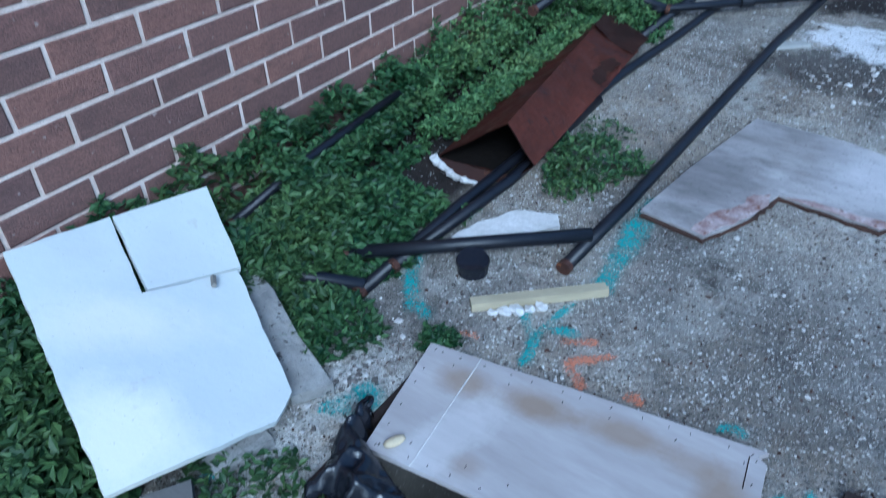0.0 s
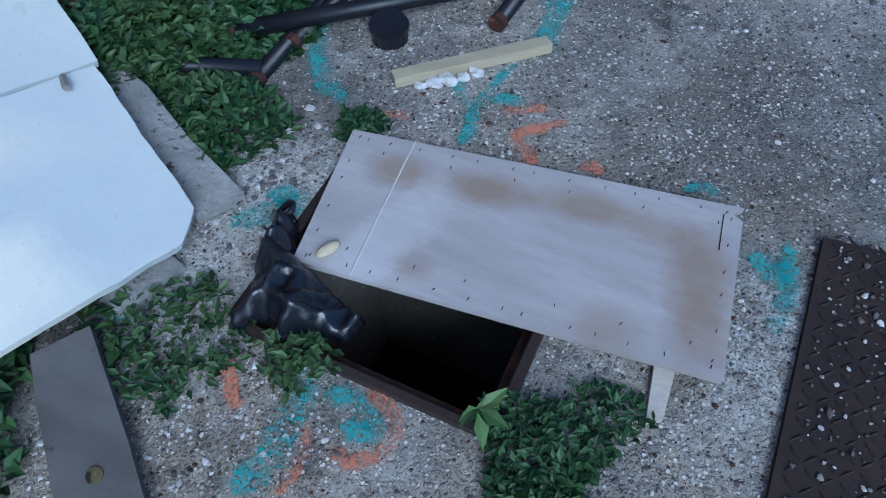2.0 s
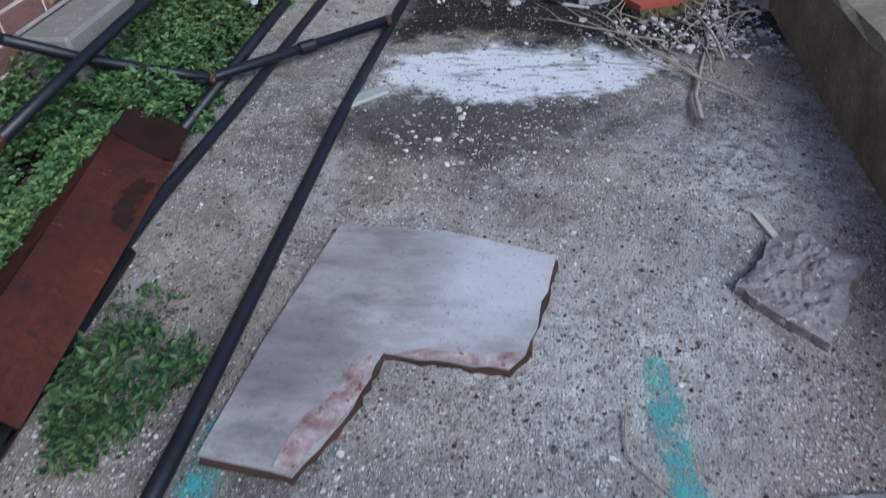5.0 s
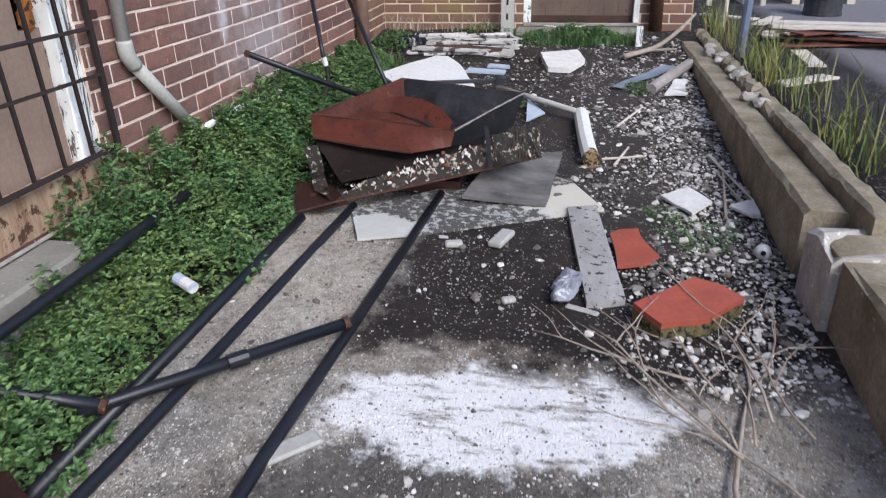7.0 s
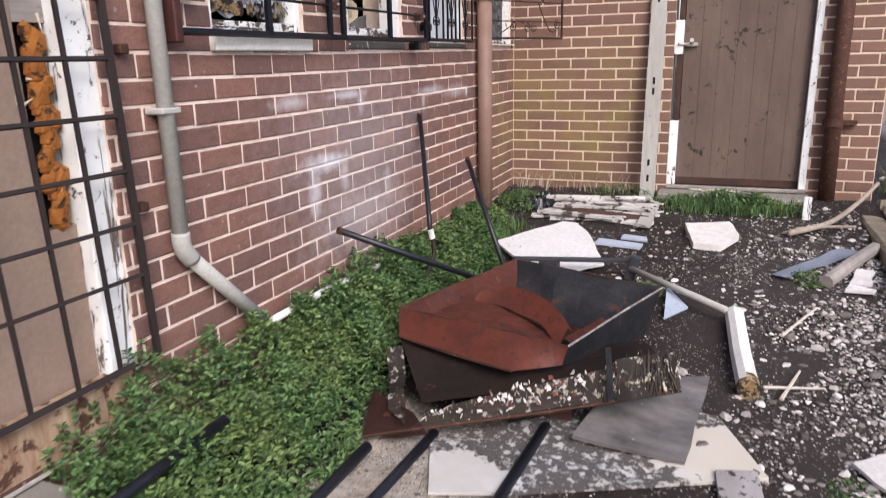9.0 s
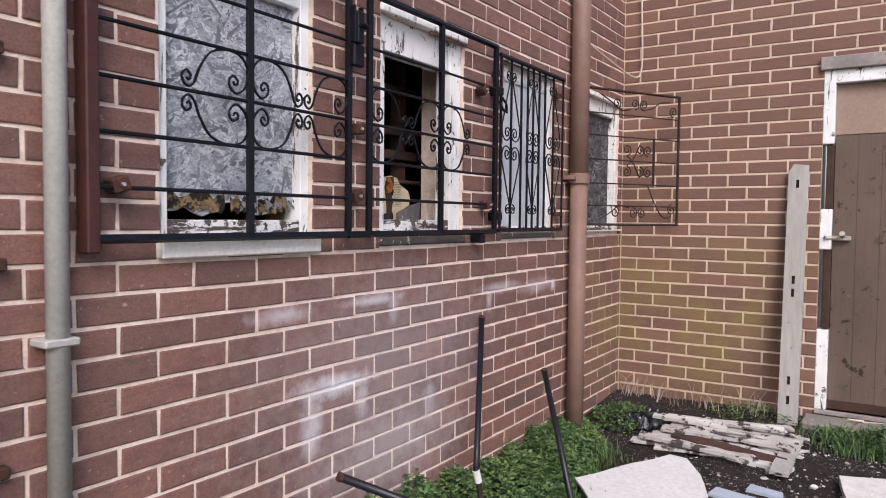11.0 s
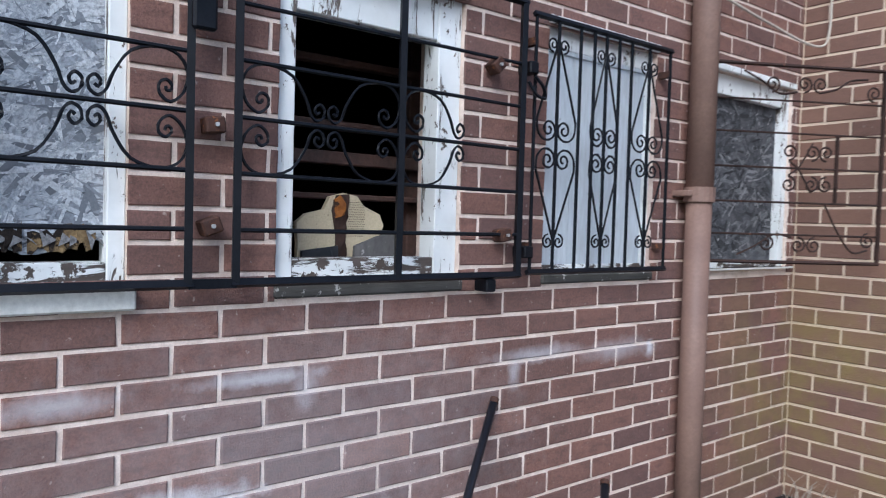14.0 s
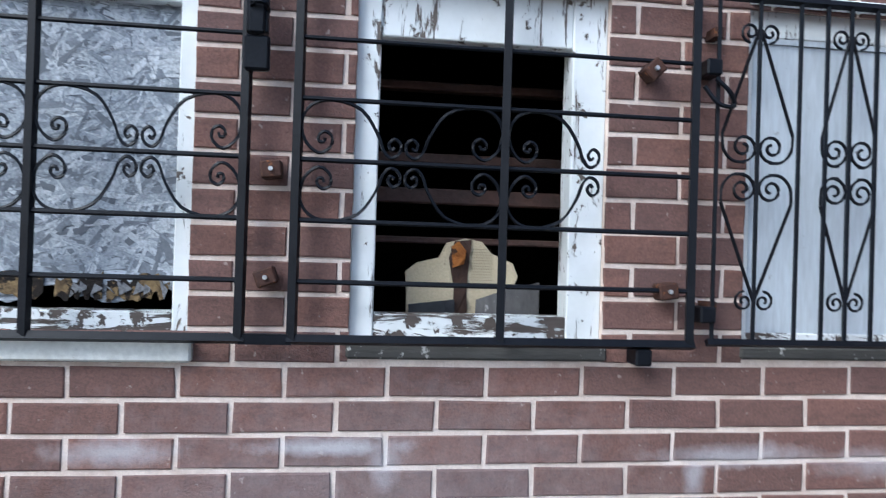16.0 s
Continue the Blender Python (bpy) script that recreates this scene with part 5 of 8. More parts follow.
bench = thing("table_frame", "bare pale timber table frame on the lot", "table frame", at=(1.85, 10.3, 0.44))
for x in (1.55, 2.1):
    part("leg", boxed(x, x + 0.05, 10.25, 10.3, 0.44, 1.2), PALE_SPLINT, bench)
part("top_rail", boxed(1.5, 2.2, 10.24, 10.31, 1.2, 1.26), PALE_SPLINT, bench)
for i, (x, y, s) in enumerate(((1.55, 6.35, 0.22), (1.75, 7.1, 0.3), (1.6, 9.3, 0.3), (2.3, 8.6, 0.4), (1.9, 9.0, 0.3))):
    sc = thing("scrap_board", "bleached scrap board lying on the lot", "board", "scrap boards on the lot", at=(x, y, 0.44))
    m = Matrix.Translation((x, y, 0.455)) @ Matrix.Rotation(0.6 + i * 0.9, 4, "Z")
    part("board", slab(bmesh.new(), [m @ Vector(p) for p in ((-s, -0.06, 0), (s, -0.05, 0), (s * 0.9, 0.06, 0), (-s, 0.05, 0))], 0.014), PALE_SPLINT, sc)
fence = tagged(thing("far_fence", "weathered board fence along the far side of the lot", "fence", at=(4, 15, 0.4)), kind="structure")
for i in range(46):
    part("paling", boxed(0.4 + 0.16 * i, 0.54 + 0.16 * i, 15.0, 15.03, 0.4, 2.1 + 0.04 * (i * 7 % 5)), OLD_WOOD, fence)

# ---- the drain pit ----
pit = thing("drain_pit", "open drain pit with a rusty iron rim set in the concrete", "drain pit", at=(-0.48, 0.72, 0.0))
hx0, hx1, hy0, hy1 = HOLE
for a in ((hx0 - 0.1, hx0, hy0, hy1), (hx1, hx1 + 0.1, hy0, hy1), (hx0 - 0.1, hx1 + 0.1, hy0 - 0.1, hy0), (hx0 - 0.1, hx1 + 0.1, hy1, hy1 + 0.1)):
    part("pit_wall", boxed(*a, -0.75, 0.0), CONCRETE, pit)
part("pit_floor", boxed(hx0 - 0.1, hx1 + 0.1, hy0 - 0.1, hy1 + 0.1, -0.85, -0.751), SHADE_BLACK, pit)
for x0, x1, y0, y1 in ((hx0 - 0.012, hx1 + 0.012, hy0 - 0.02, hy0), (hx0 - 0.012, hx1 + 0.012, hy1, hy1 + 0.02), (hx0 - 0.02, hx0, hy0, hy1), (hx1, hx1 + 0.02, hy0, hy1)):
    part("rim", boxed(x0, x1, y0, y1, -0.05, g((y0 + y1) / 2) + 0.008, bevel=0.003), DARK_PLATE, pit, "rusty iron rim")
for x0, x1, y0, y1 in ((hx0, hx1, hy0, hy0 + 0.018), (hx1 - 0.018, hx1, hy0 + 0.018, hy1)):
    part("ledge", boxed(x0, x1, y0, y1, -0.06, 0.005), RUST_IRON, pit, "speckled inner ledge")

# ---- boards and sheets on the drive ----


def inside_by(x, y, ring):
    """How far a spot lies inside an outline; negative outside."""
    hit, best = False, 9.0
    for (ax, ay), (bx, by) in zip(ring, ring[1:] + ring[:1]):
        if (ay > y) != (by > y) and x < (bx - ax) * (y - ay) / (by - ay) + ax:
            hit = not hit
        k = max(0.0, min(1.0, ((x - ax) * (bx - ax) + (y - ay) * (by - ay)) / ((bx - ax) ** 2 + (by - ay) ** 2)))
        best = min(best, math.hypot(x - ax - k * (bx - ax), y - ay - k * (by - ay)))
    return best if hit else -best


def crust(ring, cell, rise, wobble=0.008, thick=0.0015):
    """A rough sheet inside an outline; rise gives the height above the ground from place and depth inside."""
    bm, made = bmesh.new(), {}
    x0, y0 = min(p[0] for p in ring) - 0.02, min(p[1] for p in ring) - 0.02
    nx, ny = int((max(p[0] for p in ring) + 0.02 - x0) / cell), int((max(p[1] for p in ring) + 0.02 - y0) / cell)
    for i in range(nx):
        for j in range(ny):
            x, y = x0 + i * cell, y0 + j * cell
            d = inside_by(x, y, ring) + wobble * noise.noise(Vector((x * 40, y * 40, 2)))
            if d > -0.002:
                made[i, j] = bm.verts.new(on(x, y, rise(x, y, max(0.0, d))))
    for i, j in list(made):
        q = [made.get(k) for k in ((i, j), (i + 1, j), (i + 1, j + 1), (i, j + 1))]
        if all(q):
            bm.faces.new(q)
    bmesh.ops.delete(bm, geom=[v for v in bm.verts if not v.link_faces], context="VERTS")
    bmesh.ops.solidify(bm, geom=bm.faces[:], thickness=thick)
    return bm


board = thing("plywood_board", "stapled grey plywood board with brown stains over the pit", "plywood board", at=(-0.34, 0.85, 0.05))
corners = [on(-0.733, 0.958, 0.034), on(0.011, 1.074, 0.034), on(0.053, 0.728, 0.034), on(-0.68, 0.644, 0.034)]
c0, c1, c2, c3 = corners
notch = [c0, *[c0.lerp(c1, t) for t in (0.25, 0.5, 0.75, 0.93)], c1.lerp(c2, 0.0), c1.lerp(c2, 0.06) + Vector((-0.02, 0, 0)), c1.lerp(c2, 0.09), c1.lerp(c2, 0.5), c2, *[c2.lerp(c3, t) for t in (0.3, 0.6)], c3]
part("sheet", slab(bmesh.new(), notch, 0.014), PLYWOOD, board)
staple = bpy.data.meshes.new("staple")
bm = box(bmesh.new(), -0.0007, 0.0007, -0.0035, 0.0035, 0, 0.0012)
bm.to_mesh(staple)
bm.free()
staple.materials.append(IRON)
for k, (p, q, inset) in enumerate(((c0, c1, 0.018), (c3, c2, 0.018), (c0, c3, 0.02), (c1, c2, 0.02), (c0, c1, 0.045), (c3, c2, 0.05))):
    n = 13 if k in (0, 1) else 6
    other = (c3 - c0).normalized() if k in (0, 4) else (c0 - c3).normalized() if k in (1, 5) else (c1 - c0).normalized() * (1 if k == 2 else -1)
    for i in range(n):
        t = (i + 0.5 + random.uniform(-0.25, 0.25)) / n
        ob = new("staple", staple)
        ob.parent = board
        ob.location = p.lerp(q, t) + other * inset + Vector((0, 0, 0.0002)) - board.location
        ob.rotation_euler = (0, 0, random.uniform(-0.4, 0.4) - 0.1)
up2 = Vector((0, 0, 0.0005))
part("seam", tube(bmesh.new(), [c0.lerp(c1, 0.172) + up2, c3.lerp(c2, 0.147) + up2], 0.0016, 4), CHIPS, board, "pale scored line")
a = c0.lerp(c1, 0.955)
b = c3.lerp(c2, 0.955)
part("split", tube(bmesh.new(), [a.lerp(b, 0.07) + up2, a.lerp(b, 0.3) + up2], 0.0012, 4), DARK_PLATE, board, "dark split")
part("prop", tube(bmesh.new(), [on(0.0, 0.9, 0.0), on(0.0, 0.9, 0.02)], 0.02, 6), OLD_WOOD, board)
part("prop", tube(bmesh.new(), [on(-0.7, 0.97, -0.0), on(-0.7, 0.945, 0.02)], 0.015, 6), OLD_WOOD, board)
bit = thing("foam_crumb", "small cream foam crumb on the plywood", "crumb", at=c3 + Vector((0.05, 0.04, 0)))
bm = bmesh.new()
bmesh.ops.create_icosphere(bm, subdivisions=2, radius=0.017, matrix=Matrix.Translation(c3 + Vector((0.05, 0.04, 0.009))) @ Matrix.Rotation(1.1, 4, "Z") @ Matrix.Diagonal((1.5, 0.7, 0.55, 1)))
part("crumb", bm, CREAM, bit, smooth=True)
lath = thing("lath", "short pale wooden lath sticking out under the plywood", "lath", at=on(-0.03, 0.68))
part("stick", slab(bmesh.new(), [on(-0.055, 0.76, 0.012), on(-0.018, 0.765, 0.012), on(-0.012, 0.64, 0.012), on(-0.035, 0.625, 0.012)], 0.012), PALE_SPLINT, lath)

panel = thing("cracked_wallboard", "large cracked white wallboard with a broken corner lying on weeds", "wallboard", at=(-1.2, 0.6, 0.12))
p_tl, p_tr, p_r, p_c, p_b = Vector((-1.54, 0.457, 0.328)), Vector((-1.45, 0.944, 0.274)), Vector((-0.876, 0.644, 0.108)), Vector((-0.85, 0.572, 0.103)), Vector((-0.949, 0.251, 0.152))
k1 = p_tl.lerp(p_tr, 0.49)
k2 = k1.lerp(p_b.lerp(p_r, 0.54), 0.38)
k3 = p_tr.lerp(p_r, 0.45)
nrm = (p_tr - p_tl).cross(p_b - p_tl).normalized()
nrm = nrm if nrm.z > 0 else -nrm
part("main_piece", slab(bmesh.new(), ragged([p_tl, k1 - Vector((0.005, 0.002, 0)), k2 + Vector((0.001, -0.011, 0)), k3 + Vector((0, -0.01, 0)), p_r, p_c, p_b], 0.03, 0.0028, 2), 0.018, nrm), WHITE_PANEL, panel)
part("broken_corner", slab(bmesh.new(), ragged([k1 + Vector((0.003, 0.001, 0.002)), p_tr, k3 + Vector((0, 0.002, 0.003)), k2 + Vector((0.003, 0.003, 0.001))], 0.06, 0.002, 3), 0.018, nrm), WHITE_PANEL, panel, "cracked-off white corner")
part("chip", tube(bmesh.new(), [p_tr.lerp(p_b, 0.3) + nrm * 0.003 + Vector((0.1, 0.0, -0.02)), p_tr.lerp(p_b, 0.33) + nrm * 0.004 + Vector((0.11, 0, -0.02))], 0.007, 5), CONCRETE, panel, "grey scab")
under = thing("grey_slab", "speckled grey cement slab under the white panel", "slab", at=on(-1.05, 0.65))
q = [on(-0.845, 0.735, 0.035), on(-0.9, 0.655, 0.035), on(-1.3, 0.7, 0.11), on(-1.29, 0.9, 0.12)]
part("slab", slab(bmesh.new(), ragged(q, 0.07, 0.006, 5), 0.03), SPECKLED, under)
under2 = thing("grey_slab", "broken grey cement piece beside the white panel", "slab", at=on(-0.93, 0.5))
part("slab", slab(bmesh.new(), ragged([on(-0.9, 0.435, 0.025), on(-0.86, 0.56, 0.025), on(-1.1, 0.6, 0.03), on(-1.1, 0.45, 0.03)], 0.06, 0.005, 6), 0.025), SPECKLED, under2)
gplank = thing("old_plank", "short grey weathered plank with a knot on the weeds", "plank", at=on(-0.8, 0.22))
part("board", slab(bmesh.new(), ragged([on(-0.955, 0.305, 0.06), on(-0.9, 0.385, 0.062), on(-0.56, 0.135, 0.03), on(-0.6, 0.0, 0.028)], 0.09, 0.003, 7), 0.022), DARK_PLANK, gplank)
part("knot", tube(bmesh.new(), [on(-0.74, 0.2, 0.04), on(-0.739, 0.199, 0.047)], 0.013, 10), MOSSY_FOAM, gplank, "yellowish knot")
scrap2 = thing("wood_scrap", "reddish grey scrap of board on the gravel", "scrap", at=on(-0.95, 0.05))
part("board", slab(bmesh.new(), ragged([on(-1.1, 0.1, 0.02), on(-0.98, 0.17, 0.02), on(-0.84, 0.04, 0.02), on(-0.95, -0.1, 0.02)], 0.05, 0.004, 8), 0.018), GREY_PLY, scrap2)

plate = thing("steel_plate", "dark brown diamond-tread steel plate littered with paint chips", "steel plate", at=on(0.45, 0.7))
px0, px1, py0, py1 = 0.155, 0.76, 0.1, 1.1
part("sheet", slab(bmesh.new(), [on(px0, py1 - 0.015, 0.014), on(px0, py0, 0.014), on(px1, py0, 0.014), on(px1, py1 + 0.045, 0.014)], 0.014), DARK_PLATE, plate)
verts, faces = [], []
for j in range(int((py1 - py0) / 0.025)):
    for i in range(int((px1 - px0) / 0.025)):
        x, y = px0 + 0.022 + i * 0.025, py0 + 0.02 + j * 0.025
        s = 1 if (i + j) % 2 else -1
        k = len(verts)
        d, e = Vector((0.7, 0.7 * s, 0)) * 0.0135, Vector((-0.7 * s, 0.7, 0)) * 0.0036
        o = on(x, y, 0.014)
        verts += [o - d, o - e, o + d, o + e, o - d * 0.6 + Vector((0, 0, 0.003)), o + d * 0.6 + Vector((0, 0, 0.003))]
        faces += [(k, k + 1, k + 4), (k + 1, k + 5, k + 4), (k + 1, k + 2, k + 5), (k + 2, k + 3, k + 5), (k + 3, k + 4, k + 5), (k + 3, k, k + 4)]
me = bpy.data.meshes.new("treads")
me.from_pydata([v - plate.location for v in verts], [], faces)
me.materials.append(DARK_PLATE)
treads = new("treads", me)
treads.parent = plate
tagged(treads, kind="stuff")

torn = thing("torn_plywood", "grey weathered L-shaped piece of torn plywood", "plywood", at=on(-0.15, 2.1))
q = [on(-0.4, 2.44, 0.022), on(-0.1, 2.42, 0.024), on(0.165, 2.345, 0.022), on(0.125, 2.15, 0.02), on(0.095, 2.03, 0.018), on(0.06, 1.985, 0.016), on(-0.214, 2.012, 0.02), on(-0.25, 1.87, 0.02), on(-0.335, 1.7, 0.018), on(-0.375, 1.708, 0.02), on(-0.53, 1.73, 0.02), on(-0.485, 2.03, 0.022)]
part("sheet", slab(bmesh.new(), ragged(q, 0.035, 0.006, 9, (0, 1, 9, 10, 11)), 0.007), TORN_PLY, torn)
part("under_ply", slab(bmesh.new(), ragged([p + Vector((0.004, -0.011, -0.0075)) for p in q], 0.02, 0.007, 19, (0, 9, 10, 11)), 0.009), CHAR_WOOD, torn, "dark rotten under-layer")
q = [on(-0.225, 1.94, 0.0225), on(-0.25, 1.87, 0.0225), on(-0.335, 1.705, 0.0215), on(-0.375, 1.715, 0.0225), on(-0.35, 1.82, 0.0225), on(-0.3, 1.89, 0.0225), on(-0.275, 1.97, 0.0225), on(-0.235, 2.0, 0.0225)]
part("torn_layer", slab(bmesh.new(), ragged(q, 0.025, 0.007, 10), 0.002), TORN_LAYER, torn, "exposed reddish torn veneer")
q = [on(-0.19, 2.005, 0.0225), on(0.0, 1.99, 0.02), on(0.06, 1.983, 0.018), on(0.09, 2.03, 0.02), on(0.0, 2.015, 0.022), on(-0.12, 2.025, 0.0225)]
part("torn_layer", slab(bmesh.new(), ragged(q, 0.025, 0.005, 12), 0.002), TORN_LAYER, torn, "exposed reddish torn veneer")
lump = thing("concrete_chunk", "rough grey flat chunk of broken render", "chunk", at=on(0.75, 2.28))
CHUNK = [(0.575, 2.26), (0.66, 2.36), (0.69, 2.43), (0.781, 2.478), (0.84, 2.4), (0.91, 2.37), (0.83, 2.27), (0.8, 2.18), (0.735, 2.09), (0.66, 2.16)]
part("chunk", slab(bmesh.new(), ragged([on(x, y, 0.026) for x, y in CHUNK], 0.02, 0.006, 13), 0.024), BROKEN_RENDER, lump)
part("crust", crust(CHUNK, 0.007, lambda x, y, d: 0.0255 + min(1.0, d / 0.03) * (0.008 + 0.013 * noise.noise(Vector((x * 26, y * 26, 1))) + 0.009 * noise.noise(Vector((x * 70, y * 70, 5)))), 0.003, 0.001), BROKEN_RENDER, lump, "crumbly pitted surface")
sliver = thing("wood_sliver", "small pale sliver of wood", "sliver", at=on(0.7, 2.5))
part("stick", slab(bmesh.new(), [on(0.678, 2.56, 0.01), on(0.7, 2.555, 0.01), on(0.73, 2.455, 0.01), on(0.708, 2.46, 0.01)], 0.009), PALE_SPLINT, sliver)
sheet3 = thing("grey_sheet", "flat pale grey weathered sheet beside the drive", "sheet", at=on(0.75, 1.5))
part("sheet", slab(bmesh.new(), [on(0.583, 1.715, 0.014), on(0.62, 1.735, 0.014), on(0.98, 1.79, 0.014), on(1.0, 1.3, 0.014), on(0.64, 1.3, 0.014), on(0.612, 1.33, 0.014)], 0.012), GREY_PLY, sheet3)
chunk2 = thing("plaster_chunk", "white flat chunk of plaster on the concrete", "plaster", at=on(-0.8, 1.45))
part("chunk", slab(bmesh.new(), ragged([on(-0.925, 1.325, 0.028), on(-0.9, 1.42, 0.03), on(-0.83, 1.53, 0.032), on(-0.72, 1.575, 0.03), on(-0.69, 1.53, 0.028), on(-0.76, 1.44, 0.03)], 0.03, 0.006, 14), 0.026), CHIPS, chunk2)
stick = thing("wooden_batten", "pale yellow planed wooden batten", "batten", at=on(-0.6, 1.26))
a, b = on(-0.74, 1.14, 0.018), on(-0.472, 1.372, 0.02)
side_v = (b - a).cross(Vector((0, 0, 1))).normalized() * 0.019
part("batten", slab(bmesh.new(), [a - side_v, b - side_v, b + side_v, a + side_v], 0.018), PALE_WOOD, stick)
part("fillet", slab(bmesh.new(), [a + side_v * 0.2 + Vector((0, 0, 0.006)), b + side_v * 0.2 + Vector((0, 0, 0.006)), b + side_v * 0.95 + Vector((0, 0, 0.006)), a + side_v * 0.95 + Vector((0, 0, 0.006))], 0.006), PALE_WOOD, stick)
for i in range(5):
    c = a.lerp(b, 0.14 + 0.09 * i) + side_v * 1.9
    cr = thing("foam_lump", "white foam crumb beside the batten", "crumb", "crumbs by the batten", at=on(c.x, c.y))
    bm = bmesh.new()
    bmesh.ops.create_icosphere(bm, subdivisions=2, radius=0.013 + 0.003 * (i % 3), matrix=Matrix.Translation(on(c.x, c.y, 0.007)) @ Matrix.Diagonal((1.2, 0.9, 0.5, 1)))
    for v in bm.verts:
        v.co += 0.008 * noise.noise_vector(v.co * 90)
    part("crumb", bm, CHIPS, cr)

# ---- black bag by the pit ----
bag = thing("plastic_bag", "crumpled shiny black plastic bag hanging into the pit", "plastic bag", at=on(-0.65, 0.6))
FOLDS = [(-0.765, 0.72), (-0.72, 0.73), (-0.68, 0.655), (-0.624, 0.635), (-0.555, 0.612), (-0.505, 0.59), (-0.52, 0.55), (-0.572, 0.541), (-0.617, 0.505), (-0.658, 0.53), (-0.7, 0.485), (-0.722, 0.508), (-0.71, 0.553), (-0.745, 0.614)]




def bag_rise(x, y, d):
    p = Vector((x * 11, y * 11, 0.0))
    crease = (1 - 2.2 * abs(noise.noise(p + Vector((4, 1, 7))))) * 0.6 + (1 - 2.2 * abs(noise.noise(p * 2.3 + Vector((1, 9, 3))))) * 0.3 + (1 - 2 * abs(noise.noise(p * 5.0))) * 0.09
    return 0.014 + min(1.0, d / 0.03) ** 0.6 * (0.03 + 0.055 * crease)


bm = crust(FOLDS, 0.0055, bag_rise)
part("film", bm, BLACK_BAG, bag, smooth=True)
bm = tube(bmesh.new(), catmull([on(-0.76, 0.725, 0.03), on(-0.75, 0.75, 0.035), on(-0.735, 0.735, 0.04), on(-0.74, 0.71, 0.035)], 4), 0.006, 5)
part("tie", bm, BLACK_BAG, bag, "knotted neck of the bag")

# ---- black pipes ----


def pipe(label, pts, r=0.019, fitting=(), end=True):
    o = thing("steel_pipe", label, "pipe", "black pipes on the ground", at=pts[0])
    part("tube", tube(bmesh.new(), pts, r, 12), BLACK_PIPE, o, smooth=True)
    for t in fitting:
        p = Vector(pts[0]).lerp(Vector(pts[-1]), t)
        d = (Vector(pts[-1]) - Vector(pts[0])).normalized() * 0.03
        part("coupling", tube(bmesh.new(), [p - d, p + d], r * 1.3, 12), BLACK_PIPE, o)
    if end:
        d = (Vector(pts[1]) - Vector(pts[0])).normalized()
        part("end_ring", tube(bmesh.new(), [Vector(pts[0]) - d * 0.004, Vector(pts[0]) + d * 0.014], r * 1.12, 12), RUST_IRON, o, "rusty cut end")
    return o


pipe("long black steel pipe lying along the concrete", [on(-0.6, 1.38, 0.02), on(-0.575, 1.75, 0.02), on(-0.517, 3.07, 0.02), on(-0.38, 4.83, 0.02)])
pipe("long black pipe beside the rusted duct", [on(-1.005, 1.01, 0.018), on(-1.0, 1.5, 0.018), on(-0.945, 2.55, 0.018), on(-0.89, 3.02, 0.018), on(-0.775, 4.36, 0.018), on(-0.75, 4.66, 0.018)], 0.018)
pipe("black pipe along the weedy concrete edge", [on(-1.02, 2.85, 0.02), on(-0.955, 4.15, 0.02), on(-0.94, 4.5, 0.02)], 0.02)
pipe("short black pipe under the duct", [on(-0.995, 1.14, 0.02), on(-0.935, 1.68, 0.02), on(-0.93, 2.3, 0.02)], 0.018)
pipe("black pipe lying across other pipes", [on(-1.118, 1.09, 0.05), on(-0.585, 1.51, 0.052)], 0.02)
pipe("black pipe half hidden in weeds", [on(-1.42, 0.88, 0.045), on(-1.31, 0.915, 0.04), on(-1.0, 1.035, 0.03)], 0.02)
pipe("black pipe crossing the drive with a tee joint", [on(-0.47, 3.665, 0.055), on(-1.0, 3.19, 0.055), on(-1.06, 3.13, 0.055)], 0.019, (0.45,))
pipe("black pipe running from the tee towards the wall", [on(-1.0, 3.165, 0.057), (-1.15, 3.13, 0.22), (-1.36, 3.03, 0.31), (-1.46, 2.83, 0.46)], 0.019)
pipe("black pipe lying on top of the weeds", [(-1.32, 2.48, 0.317), (-1.325, 3.0, 0.338), (-1.3, 3.2, 0.362), (-1.28, 3.62, 0.38), (-1.25, 4.15, 0.415)], 0.019)
pipe("black pipe half buried in weeds", [on(-1.4, 0.95, 0.12), on(-1.42, 1.3, 0.15), on(-1.43, 1.75, 0.16)], 0.014)
pipe("black steel rod leaning on the brick", [(-1.54, 6.4, 1.19), (-1.335, 6.02, 0.69), (-1.3, 5.955, 0.6)], 0.0135)
bent = thing("bent_bar", "bent dark bar with a white sleeve below the rod", "bar", at=(-1.3, 5.96, 0.4))
part("bar", tube(bmesh.new(), catmull([(-1.3, 5.955, 0.61), (-1.29, 5.97, 0.53), (-1.285, 5.95, 0.46), (-1.27, 5.82, 0.4), (-1.24, 5.68, 0.34)], 4), 0.012, 8), DARK_IRON, bent, smooth=True)
part("sleeve", tube(bmesh.new(), [(-1.3, 5.955, 0.615), (-1.293, 5.966, 0.565)], 0.016, 8), WHITE_PLASTIC, bent, "white sleeve")
pipe("black steel rod standing in the weeds", [(-1.39, 6.795, 0.88), (-1.2, 6.56, 0.62), (-0.985, 6.29, 0.33)], 0.015)
pipe("black steel rod sloping out of the tub to the wall", [(-1.485, 5.31, 0.746), (-1.2, 5.68, 0.52), (-1.0, 5.95, 0.36)], 0.016)
ball = thing("pipe_cap", "round black rubber pipe cap on the concrete", "pipe cap", at=on(-0.81, 1.25))
part("cap", tube(bmesh.new(), [on(-0.812, 1.262, 0.0), on(-0.812, 1.262, 0.03), on(-0.81, 1.258, 0.046)], 0.042, 16), BLACK_BAG, ball)
